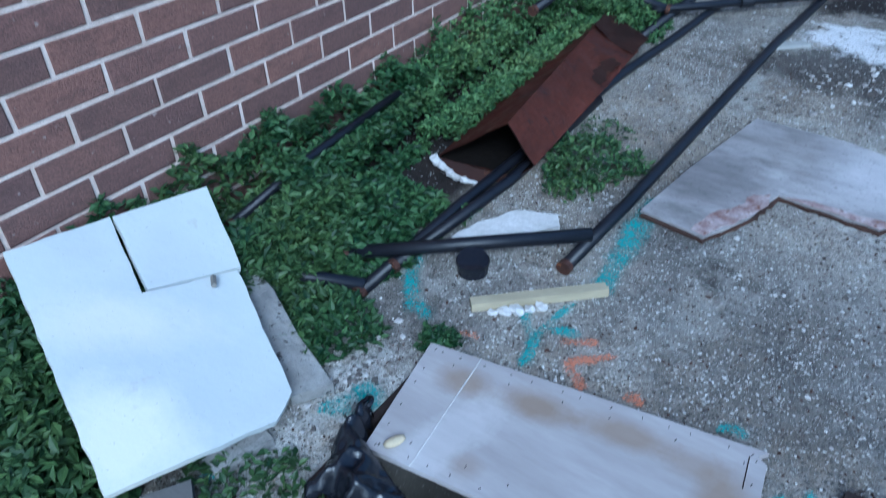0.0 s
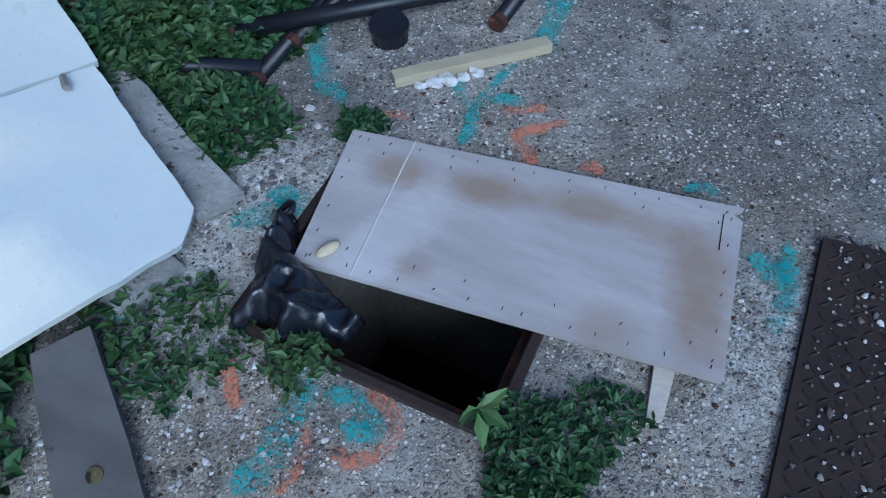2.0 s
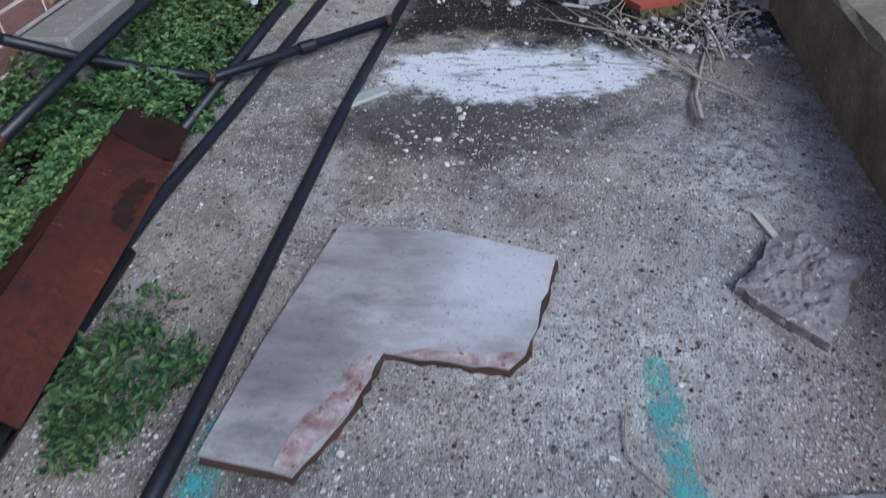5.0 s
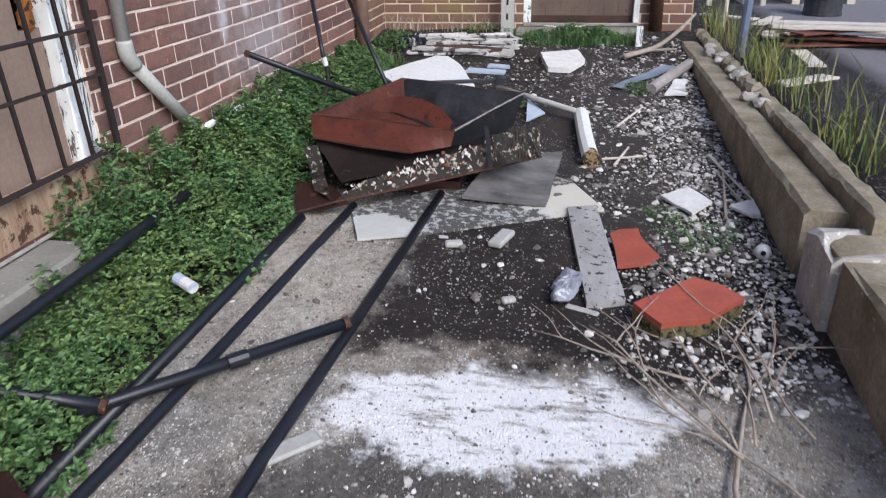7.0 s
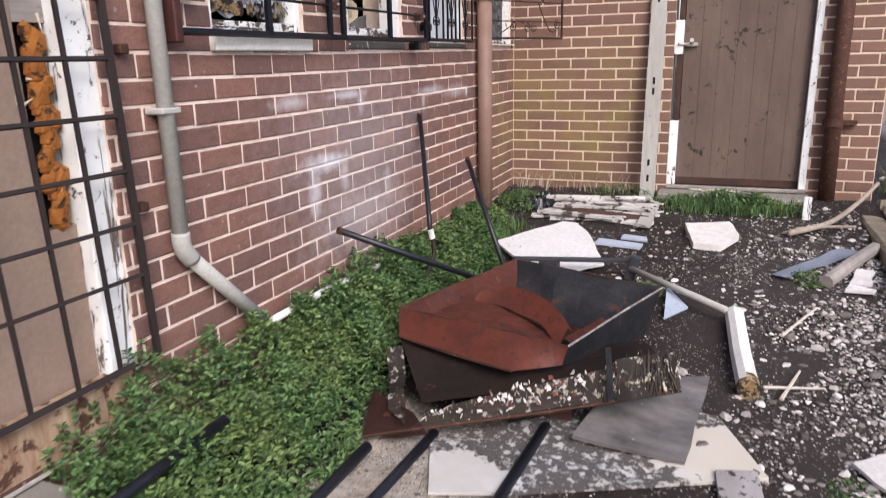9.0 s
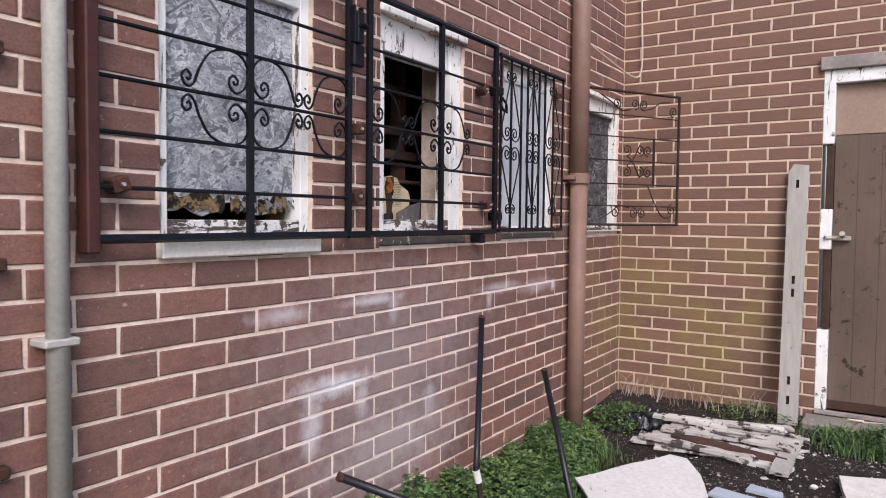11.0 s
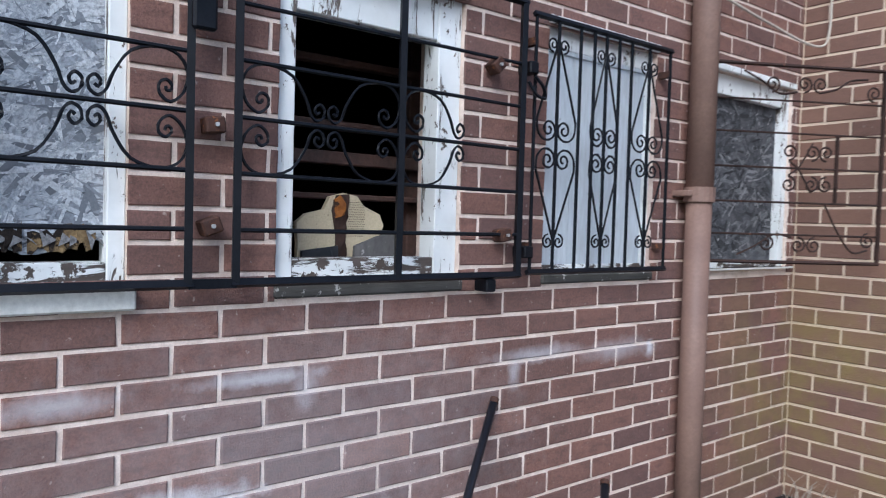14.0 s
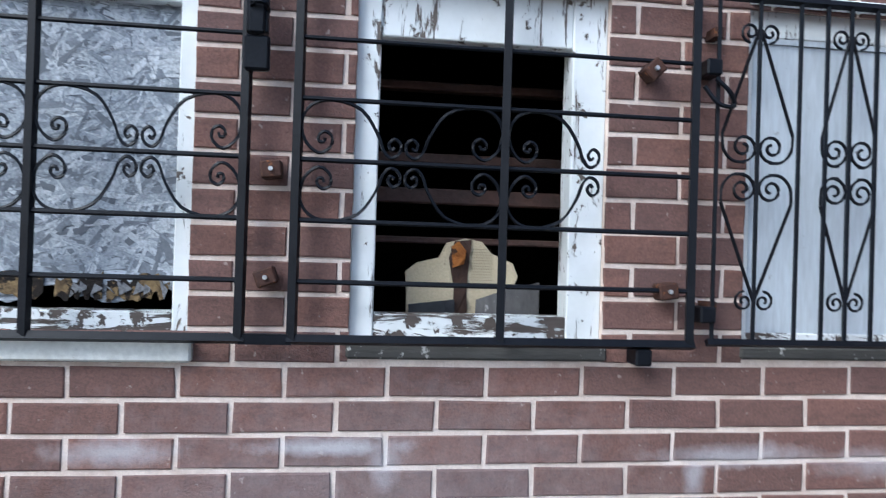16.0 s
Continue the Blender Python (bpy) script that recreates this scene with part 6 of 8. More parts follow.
part("rim", tube(bmesh.new(), [on(-0.812, 1.262, 0.03), on(-0.812, 1.262, 0.04)], 0.046, 16), BLACK_BAG, ball)

# ---- rusted duct ----
duct = thing("rusted_duct", "open-ended rusty sheet-steel duct lying at the edge of the weeds", "duct", at=on(-1.0, 2.2))
near = [on(-1.215, 1.665, 0.02), on(-0.93, 1.7, 0.015), on(-0.885, 1.735, 0.055), on(-0.985, 1.725, 0.18)]
far = [on(-1.27, 2.75, 0.03), on(-0.98, 2.72, 0.01), on(-0.965, 2.75, 0.03), on(-1.2, 2.9, 0.075)]


def plate_between(a, b, c, d, thick, n=7, dent=0.006, seed=0):
    """A dented sheet stretched between four corners."""
    bm = bmesh.new()
    nr = (b - a).cross(d - a).normalized()
    grid = []
    for i in range(n + 1):
        row = []
        for j in range(n + 1):
            p = a.lerp(b, i / n).lerp(d.lerp(c, i / n), j / n)
            row.append(bm.verts.new(p + nr * dent * noise.noise(p * 7 + Vector((seed, 0, 0)))))
        grid.append(row)
    for i in range(n):
        for j in range(n):
            bm.faces.new((grid[i][j], grid[i + 1][j], grid[i + 1][j + 1], grid[i][j + 1]))
    bmesh.ops.solidify(bm, geom=bm.faces[:], thickness=thick)
    return bm


for i, nm in enumerate(("bottom_sheet", "side_sheet", "top_sheet", "side_sheet")):
    j = (i + 1) % 4
    part(nm, plate_between(near[i], near[j], far[j], far[i], 0.003, 8, 0.008, i), RUST, duct)
mid = sum(near, Vector()) / 4
# near-black inner sheets are added so the duct's inside reads as deep shade
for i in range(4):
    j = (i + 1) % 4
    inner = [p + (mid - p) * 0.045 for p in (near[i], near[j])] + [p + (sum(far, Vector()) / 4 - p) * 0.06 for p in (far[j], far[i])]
    part("dark_lining", plate_between(*inner, 0.001, 8, 0.008, i), SHADE_BLACK, duct, "near-black sheets added to darken the inside")
part("end_flange", plate_between(far[3].lerp(near[3], 0.13) + Vector((0, 0, 0.012)), far[2].lerp(near[2], 0.07) + Vector((0, 0, 0.012)), far[2] + Vector((0.01, 0.07, 0.02)), far[3] + Vector((0.0, 0.08, 0.025)), 0.003, 8, 0.03, 9), DARK_RUST, duct, "torn dark rusted end")
for i in range(5):
    p = near[2].lerp(far[2], 0.6 + 0.04 * i) + Vector((-0.02 - 0.012 * (i % 2), 0, 0.012 + 0.004 * (i % 3)))
    part("torn_edge", plate_between(p, p + Vector((-0.05, 0.02, 0.012)), p + Vector((-0.03, 0.05, 0.02)), p + Vector((0.015, 0.04, 0.006)), 0.003, 4, 0.02, 40 + i), DARK_RUST, duct, "ragged torn rust hole")
part("lower_lip", slab(bmesh.new(), ragged([near[0], near[1], on(-0.96, 1.665, 0.016), on(-1.02, 1.62, 0.016), on(-1.13, 1.615, 0.016)], 0.03, 0.003, 71), 0.004), DARK_RUST, duct, "bent dark lower lip")
bm = tube(bmesh.new(), catmull([near[0] + Vector((-0.01, -0.005, 0.0)), on(-1.175, 1.635, 0.016), on(-1.1, 1.607, 0.016), on(-1.02, 1.61, 0.016), on(-0.98, 1.65, 0.012)], 9), 0.014, 7, 0.005)
for v in bm.verts:
    v.co += 0.011 * noise.noise_vector(v.co * 55)
part("lining", bm, CHIPS, duct, "white crumbling edge")

# ---- rusted tub of folded sheet ----
tub = thing("rusted_tub", "crushed rusty sheet-steel tub with sooty sides on broken boards", "tub", at=(-0.5, 5.1, 0.2))
A, B_, C, D = Vector((-1.085, 5.1, 0.485)), Vector((-0.8, 5.87, 0.515)), Vector((-0.076, 5.81, 0.458)), Vector((-0.334, 4.962, 0.468))
M = A.lerp(D, 0.6) + Vector((0, 0, 0.008))
L1, L2, DL = Vector((-1.042, 4.997, 0.4)), Vector((-0.52, 4.855, 0.385)), Vector((-0.352, 4.95, 0.395))
a2, b2, cc2, d2 = Vector((-0.98, 5.05, 0.31)), Vector((-0.75, 5.68, 0.29)), Vector((-0.14, 5.62, 0.27)), Vector((-0.36, 5.0, 0.29))
part("front_sheet", plate_between(A, M, L2, L1, 0.003, 10, 0.008, 1), TUB_RED, tub, "red-brown rusted front sheet")
part("front_sheet", plate_between(M, D, DL, L2, 0.003, 8, 0.006, 2), TUB_RED, tub, "red-brown rusted front sheet")
part("left_sheet", plate_between(A, B_, b2, a2, 0.003, 10, 0.03, 4), RUST, tub)
part("back_sheet", plate_between(B_, C, cc2, b2, 0.003, 10, 0.025, 5), DARK_STEEL, tub, "sooty blue-black sheet")
part("right_sheet", plate_between(C, D, DL, cc2, 0.003, 8, 0.008, 6), DARK_STEEL, tub, "sooty blue-black sheet")
part("base_sheet", plate_between(a2, b2, cc2, d2, 0.003, 8, 0.01, 7), DARK_RUST, tub)
# a red sheet folded over inside, with a dark hollow below its curled lip
lip = catmull([(-0.85, 5.45, 0.47), (-0.736, 5.48, 0.5), (-0.62, 5.44, 0.503), (-0.533, 5.396, 0.49), (-0.45, 5.32, 0.465), (-0.395, 5.247, 0.43)], 3)
bm = bmesh.new()
back_row = [bm.verts.new(p + Vector((-0.03, -0.07, -0.075)) + Vector((0, 0, 0.008)) * math.sin(i * 0.7)) for i, p in enumerate(lip)]
lip_row = [bm.verts.new(p) for p in lip]
curl_row = [bm.verts.new(p + Vector((0.012, 0.03, -0.03))) for p in lip]
for u, v in ((back_row, lip_row), (lip_row, curl_row)):
    for i in range(len(lip) - 1):
        bm.faces.new((u[i], u[i + 1], v[i + 1], v[i]))
bmesh.ops.solidify(bm, geom=bm.faces[:], thickness=0.003)
part("flap", bm, TUB_RED, tub, "folded red flap")
part("inner_sheet", plate_between(Vector((-1.0, 5.2, 0.43)), Vector((-0.85, 5.5, 0.45)), Vector((-0.42, 5.28, 0.36)), Vector((-0.45, 5.03, 0.38)), 0.003, 8, 0.012, 31), RUST, tub, "rusty sheet inside")
part("inner_sheet", plate_between(Vector((-0.4, 5.2, 0.4)), Vector((-0.3, 5.5, 0.4)), Vector((-0.2, 5.45, 0.37)), Vector((-0.3, 5.1, 0.38)), 0.003, 6, 0.01, 33), RUST, tub, "rusty sheet inside")
for p, q in ((A, B_), (B_, C), (A, M), (M, D)):
    part("rim", tube(bmesh.new(), [p, p.lerp(q, 0.3) + Vector((0, 0, 0.003)), p.lerp(q, 0.7) + Vector((0, 0, -0.003)), q], 0.0035, 5), DARK_RUST, tub)
part("rim", tube(bmesh.new(), [D, D.lerp(C, 0.5) + Vector((0, 0, 0.004)), C], 0.0045, 5), BROKEN_RENDER, tub, "pale scraped rim")
part("rim", tube(bmesh.new(), [L1, L1.lerp(L2, 0.5) + Vector((0, 0, -0.006)), L2], 0.004, 5), DARK_RUST, tub)
f0, f1 = Vector((-0.82, 4.59, 0.235)), Vector((0.072, 4.93, 0.37))
t0, t1 = Vector((-0.69, 4.66, 0.315)), Vector((0.035, 4.99, 0.485))
part("front_flange", plate_between(f0, f1, t1, t0, 0.006, 18, 0.014, 8), FLAKED, tub, "sooty front flange flaked with white")
part("under_sheet", plate_between(t0 + Vector((-0.12, 0.03, -0.03)), t1 + Vector((0, 0.03, -0.06)), Vector((-0.1, 5.4, 0.34)), L1 + Vector((-0.01, 0.03, -0.02)), 0.003, 10, 0.012, 10), DARK_PLATE, tub, "brown-black sooty sheet")
part("left_fold", plate_between(Vector((-0.93, 4.66, 0.25)), f0 + Vector((-0.01, 0, 0)), L1 + Vector((0.03, -0.03, -0.03)), Vector((-1.06, 4.93, 0.34)), 0.003, 12, 0.06, 11), FLAKED, tub, "crumpled sooty fold")
part("left_fold", plate_between(Vector((-0.99, 4.56, 0.19)), f0 + Vector((0.08, -0.005, -0.015)), f0 + Vector((0.0, 0.05, 0.03)), Vector((-1.06, 4.78, 0.26)), 0.003, 8, 0.02, 14), DARK_RUST, tub, "bent rusty foot sheet")
part("lip", tube(bmesh.new(), [Vector((-0.99, 4.555, 0.188)), f0 + Vector((0, -0.004, -0.004)), f0.lerp(f1, 0.5) + Vector((0, -0.008, -0.006)), f1], 0.006, 6), RUST_IRON, tub)
part("torn_lining", plate_between(Vector((-0.13, 4.83, 0.345)), f1 + Vector((0.0, -0.014, 0.0)), t1 + Vector((0.01, -0.016, 0.01)), Vector((-0.15, 4.885, 0.475)), 0.008, 10, 0.05, 12), FLAKED, tub, "torn pale fibrous lining")
part("bent_tab", plate_between(Vector((-0.16, 4.81, 0.35)), Vector((-0.14, 4.815, 0.352)), Vector((-0.165, 4.86, 0.53)), Vector((-0.185, 4.86, 0.525)), 0.004, 4, 0.01, 13), DARK_STEEL, tub, "bent dark tab")
r = random.Random(91)
bm, bm2 = bmesh.new(), bmesh.new()
for i in range(190):
    u, v = min(1.0, max(0.0, r.gauss(0.45, 0.2))) if i % 3 else r.random(), r.uniform(0.05, 1.0)
    p = f0.lerp(f1, u).lerp(t0.lerp(t1, u), v) + Vector((0, -0.012, 0.014))
    e = Vector((r.uniform(-1, 1), r.uniform(-0.6, 0.6), r.uniform(-0.5, 1))).normalized() * r.uniform(0.005, 0.022)
    k = Vector((r.uniform(-0.5, 0.5), r.uniform(-0.4, 0.4), r.uniform(0.4, 1))).normalized() * r.uniform(0.006, 0.02)
    slab(bm if i % 4 else bm2, [p, p + e, p + e * 0.7 + k, p + k * 0.8], 0.0015, (0, -0.6, 0.8))
tagged(part("paint_flakes", bm, CHIPS, tub, "peeling white flakes"), kind="stuff")
tagged(part("rust_flakes", bm2, RUST, tub, "orange rust flakes"), kind="stuff")
bm = bmesh.new()
for i in range(60):
    u = r.uniform(0.72, 1.0)
    p = f0.lerp(f1, u) + Vector((r.uniform(-0.01, 0.01), -0.01, r.uniform(0.0, 0.02)))
    q = t0.lerp(t1, u) + Vector((r.uniform(-0.04, 0.05), 0.0, r.uniform(0.0, 0.035)))
    tube(bm, [p, p.lerp(q, 0.5) + Vector((r.uniform(-0.01, 0.01), -0.03, 0.012)), q], r.uniform(0.002, 0.005), 4, 0.001)
tagged(part("fibre_fringe", bm, FLAKED, tub, "torn fibres of grey lining"), kind="stuff")
part("support", boxed(-0.7, -0.3, 4.9, 5.4, 0.17, 0.24), DARK_RUST, tub)

# ---- boards under and round the tub ----
under3 = thing("white_board", "dirty white laminated board lying under the tub", "board", at=on(-0.2, 4.6))
part("board", slab(bmesh.new(), [on(-0.75, 4.62, 0.016), on(-0.64, 4.34, 0.016), on(-0.4, 4.42, 0.016), on(0.36, 4.76, 0.016), on(0.2, 5.1, 0.016), on(-0.1, 5.15, 0.016)], 0.014), DIRTY_WHITE, under3)
gb = thing("grey_board", "grey cement board propped under the tub", "board", at=on(-0.05, 4.8))
part("board", slab(bmesh.new(), ragged([on(-0.27, 4.75, 0.05), on(0.105, 4.74, 0.032), on(0.16, 5.25, 0.1), on(-0.16, 5.05, 0.13)], 0.09, 0.005, 20), 0.014), SOOTY_SHADED_PLY, gb)
rp = thing("plank", "wide grey weathered plank speckled with dirt", "plank", at=on(0.3, 4.35))
part("board", slab(bmesh.new(), [on(0.2, 4.73, 0.03), on(0.325, 4.765, 0.03), on(0.415, 3.98, 0.03), on(0.285, 3.93, 0.03)], 0.028), DIRTY_PLANK, rp)
log = thing("timber_post", "short split timber post lying on the rubble", "post", at=on(0.28, 5.7))
lm = [on(0.3, 5.32, 0.045), on(0.275, 5.6, 0.045), on(0.245, 6.02, 0.05)]
part("post", tube(bmesh.new(), lm, 0.043, 9), SILL, log)
part("frayed_end", tube(bmesh.new(), [on(0.303, 5.29, 0.043), on(0.298, 5.36, 0.045)], 0.044, 9), FOAM, log, "yellow frayed end")
rail = thing("round_pole", "pale round wooden pole leaning over the rubble", "pole", at=on(0, 6.2))
part("pole", tube(bmesh.new(), [on(-0.31, 6.47, 0.07), on(0.21, 5.97, 0.085)], 0.017, 10), OLD_PALE, rail, smooth=True)
dark = thing("black_bracket", "black metal bracket and channel behind the tub", "bracket", at=on(-0.5, 6.4))
part("channel", box(bmesh.new(), -0.36, 0.3, -0.02, 0.02, 0, 0.02, Matrix.Translation(on(-0.6, 6.42, 0.1)) @ Matrix.Rotation(0.25, 4, "Z"), 0.003), DARK_STEEL, dark)
part("upright", box(bmesh.new(), -0.03, 0.03, -0.03, 0.03, 0, 0.14, Matrix.Translation(on(-0.31, 6.48, 0.0)) @ Matrix.Rotation(0.25, 4, "Y"), 0.005), DARK_STEEL, dark)
part("foot", box(bmesh.new(), -0.05, 0.05, -0.05, 0.05, 0, 0.1, Matrix.Translation(on(-0.75, 6.4, 0.0))), DARK_STEEL, dark)
ws = thing("white_sheet", "bright white sheet of board lying on weeds and rubble", "sheet", at=on(-0.8, 6.8))
part("sheet", slab(bmesh.new(), ragged([on(-1.19, 6.75, 0.07), on(-0.87, 7.3, 0.05), on(-0.78, 7.3, 0.045), on(-0.67, 7.14, 0.04), on(-0.47, 6.6, 0.035), on(-0.74, 6.33, 0.035), on(-0.89, 6.42, 0.045)], 0.11, 0.008, 22), 0.014), BRIGHT, ws)
part("packing", boxed(-0.9, -0.75, 6.7, 6.85, g(6.7) - 0.02, g(6.7) + 0.02), SHADE_BLACK, ws)
sl = thing("white_slab", "broken white slab lying on black soil", "slab", at=on(0.1, 7.25))
part("slab", slab(bmesh.new(), ragged([on(-0.075, 7.43, 0.05), on(0.2, 7.52, 0.05), on(0.262, 7.28, 0.045), on(0.16, 7.06, 0.04), on(0.0, 7.07, 0.04)], 0.07, 0.007, 23), 0.04), CHIPS, sl)
for i, pts in enumerate(([(-0.6, 6.99), (-0.31, 6.95), (-0.3, 7.03), (-0.58, 7.08)], [(-0.45, 7.12), (-0.28, 7.1), (-0.29, 7.16), (-0.44, 7.19)], [(-0.58, 6.27), (-0.5, 6.42), (-0.62, 6.45), (-0.7, 6.34)])):
    st = thing("board_strip", "narrow pale strip of board on the soil", "strip", "pale strips", at=on(*pts[0]))
    part("strip", slab(bmesh.new(), [on(x, y, 0.025) for x, y in pts], 0.014), GLAZED if i < 2 else CHIPS, st)
bl = thing("blue_scrap", "small pale blue scrap behind the tub", "scrap", at=on(-0.03, 6.1))
part("scrap", slab(bmesh.new(), [on(-0.09, 6.3, 0.05), on(0.03, 6.12, 0.02), on(-0.07, 5.93, 0.03)], 0.01), GLAZED, bl)
bg = thing("bent_metal_sheet", "long blue-grey bent metal sheet on the rubble", "metal sheet", at=on(0.7, 6.9))
part("panel", plate_between(on(0.43, 6.68, 0.02), on(0.5, 6.62, 0.03), on(0.94, 7.12, 0.05), on(0.82, 7.2, 0.03), 0.008, 6, 0.02, 30), GLAZED, bg)
gl = thing("grey_log", "grey weathered round timber on the rubble", "log", at=on(0.85, 6.9))
part("log", tube(bmesh.new(), [on(0.69, 6.6, 0.035), on(0.85, 6.92, 0.04), on(1.0, 7.2, 0.04)], 0.038, 9), OLD_WOOD, gl)
for i, pts in enumerate(([(0.8, 6.62), (0.9, 6.6), (0.95, 6.86), (0.86, 6.83)], [(0.77, 6.52), (0.9, 6.5), (0.92, 6.57), (0.8, 6.6)], [(0.61, 4.91), (0.74, 5.0), (0.825, 4.86), (0.72, 4.7)], [(0.89, 4.83), (1.0, 4.89), (1.0, 4.73), (0.96, 4.71)])):
    wb = thing("plaster_shard", "flat white plaster shard on the rubble", "shard", "plaster shards", at=on(*pts[0]))
    part("shard", slab(bmesh.new(), ragged([on(x, y, 0.03 + 0.01 * (j % 2)) for j, (x, y) in enumerate(pts)], 0.05, 0.006, 40 + i), 0.012), CHIPS, wb)
for i, (a, b) in enumerate((((0.86, 4.72), (0.93, 5.25)), ((0.97, 4.75), (0.9, 5.2)), ((0.45, 5.9), (0.62, 6.25)), ((0.36, 5.38), (0.58, 5.42)), ((0.42, 5.3), (0.5, 5.55)), ((0.9, 5.5), (1.0, 4.9)))):
    ss = thing("stick", "thin grey splintered stick on the rubble", "stick", "thin sticks", at=on(*a))
    part("stick", tube(bmesh.new(), [on(*a, 0.02), on(*b, 0.03)], 0.008, 5, 0.005), SAPWOOD if i < 2 else PALE_SPLINT, ss)
red1 = thing("red_plastic_sheet", "flat faded orange-red plastic sheet on the rubble", "plastic sheet", at=on(0.45, 4.4))
part("sheet", slab(bmesh.new(), ragged([on(0.375, 4.49, 0.03), on(0.41, 4.525, 0.03), on(0.49, 4.55, 0.03), on(0.495, 4.46, 0.035), on(0.555, 4.31, 0.03), on(0.5, 4.235, 0.03), on(0.395, 4.2, 0.03), on(0.39, 4.36, 0.03)], 0.07, 0.004, 24), 0.008), RED_PLASTIC, red1)
red2 = thing("red_cushion", "orange-red foam slab with a yellow edge", "foam slab", at=on(0.6, 3.95))
q = [on(0.43, 3.87, 0.08), on(0.64, 4.06, 0.085), on(0.72, 4.03, 0.08), on(0.79, 3.97, 0.07), on(0.66, 3.82, 0.075), on(0.51, 3.77, 0.07)]
part("cover", slab(bmesh.new(), ragged(q, 0.05, 0.004, 25), 0.02), RED_PLASTIC, red2)
part("padding", slab(bmesh.new(), [p - Vector((0, 0, 0.021)) for p in q], 0.045), MOSSY_FOAM, red2, "mossy yellow padding")
pb = thing("plastic_bottle", "crushed clouded plastic bottle on the soil", "bottle", at=on(0.2, 4.05))
bm = bmesh.new()
bmesh.ops.create_icosphere(bm, subdivisions=3, radius=1, matrix=Matrix.Translation(on(0.215, 4.03, 0.035)) @ Matrix.Rotation(-0.2, 4, "Z") @ Matrix.Diagonal((0.045, 0.11, 0.03, 1)))
for v in bm.verts:
    v.co += 0.02 * noise.noise_vector(v.co * 34)
    v.co.z = max(v.co.z, g(v.co.y) + 0.002)
part("body", bm, CLEAR_BAG, pb, smooth=False)
litter = thing("drink_can", "small blue and white can dropped in the weeds", "can", at=on(-1.06, 3.7, 0.1))
part("body", tube(bmesh.new(), [on(-1.0, 3.68, 0.13), on(-1.08, 3.72, 0.14)], 0.02, 12), GLAZED, litter)
part("band", tube(bmesh.new(), [on(-1.0, 3.68, 0.13), on(-1.045, 3.7025, 0.1355)], 0.0205, 12), CHIPS, litter)
ballw = thing("white_ball", "small white plastic float on the rubble", "ball", at=on(0.94, 4.4))
bm = bmesh.new()
bmesh.ops.create_uvsphere(bm, u_segments=14, v_segments=10, radius=0.03, matrix=Matrix.Translation(on(0.94, 4.4, 0.028)))
part("shell", bm, WHITE_PLASTIC, ballw, smooth=True)
part("hole", tube(bmesh.new(), [on(0.935, 4.372, 0.035), on(0.934, 4.366, 0.037)], 0.01, 8), SHADE_BLACK, ballw, "dark hole")
for i, (x, y, sx, sy, rz) in enumerate(((-0.055, 4.42, 0.03, 0.075, -0.3), (-0.24, 4.35, 0.035, 0.02, 0.2), (0.02, 3.95, 0.025, 0.015, 0.4), (-0.48, 3.13, 0.03, 0.1, -0.8), (0.27, 3.92, 0.06, 0.015, -0.4))):
    bk = thing("wood_block", "short pale scrap of timber on the ground", "block", "timber scraps", at=on(x, y))
    m = Matrix.Translation(on(x, y, 0.0)) @ Matrix.Rotation(rz, 4, "Z")
    part("block", box(bmesh.new(), -sx, sx, -sy, sy, 0, 0.026 - 0.003 * i, m, 0.006), OLD_PALE, bk)
ob_ = thing("orange_scrap", "small orange plastic scrap on the concrete", "scrap", at=on(0.28, 1.585))
part("scrap", slab(bmesh.new(), [on(0.245, 1.6, 0.01), on(0.255, 1.613, 0.012), on(0.315, 1.58, 0.012), on(0.31, 1.562, 0.01)], 0.008), ORANGE_SCRAP, ob_)
tw = thing("twig", "thin dry twig on the concrete", "twig", at=on(0.3, 1.85))
part("stem", tube(bmesh.new(), catmull([on(0.295, 1.9, 0.01), on(0.29, 1.8, 0.008), on(0.33, 1.75, 0.01), on(0.385, 1.7, 0.006)], 3), 0.0022, 5), SAPWOOD, tw)

# ---- pile of splintered painted planks by the corner ----
pile = thing("splintered_planks", "heap of burnt splintered planks with flaking white paint", "planks", at=on(-0.75, 7.7))
r = random.Random(31)
for i in range(44):
    x, y = r.uniform(-1.15, -0.7), r.uniform(7.42, 7.97)
    ln, w = r.uniform(0.22, 0.7), r.uniform(0.01, 0.034)
    x1 = min(x + ln, -0.3)
    dz = 0.02 + 0.085 * r.random() * (1 - abs(y - 7.7) / 0.4)
    dy = r.gauss(-0.03, 0.09)
    q = [on(x, y - w, dz), on(x1, y + dy - w * 0.6, dz + r.uniform(-0.02, 0.025)), on(x1 + r.uniform(-0.05, 0.06), y + dy + w * 0.5, dz + r.uniform(-0.01, 0.02)), on(x, y + w, dz + 0.006)]
    part("plank", slab(bmesh.new(), ragged(q, 0.05, 0.006, 60 + i, (3,)), r.uniform(0.008, 0.02)), CHAR_WOOD if i % 6 == 5 else BURNT_WHITE, pile)
for i in range(2):
    x = -0.34 + 0.03 * i
    part("end_plank", slab(bmesh.new(), ragged([on(x - 0.04, 7.33, 0.05 - 0.004 * i), on(x + 0.02, 7.33, 0.05 - 0.004 * i), on(x + 0.03, 7.85, 0.06), on(x - 0.03, 7.85, 0.06)], 0.06, 0.004, 95 + i), 0.015), OLD_PALE, pile)
scrap_bag = thing("black_sheeting", "crumpled black plastic sheeting at the end of the planks", "plastic sheeting", at=on(-1.2, 7.8))
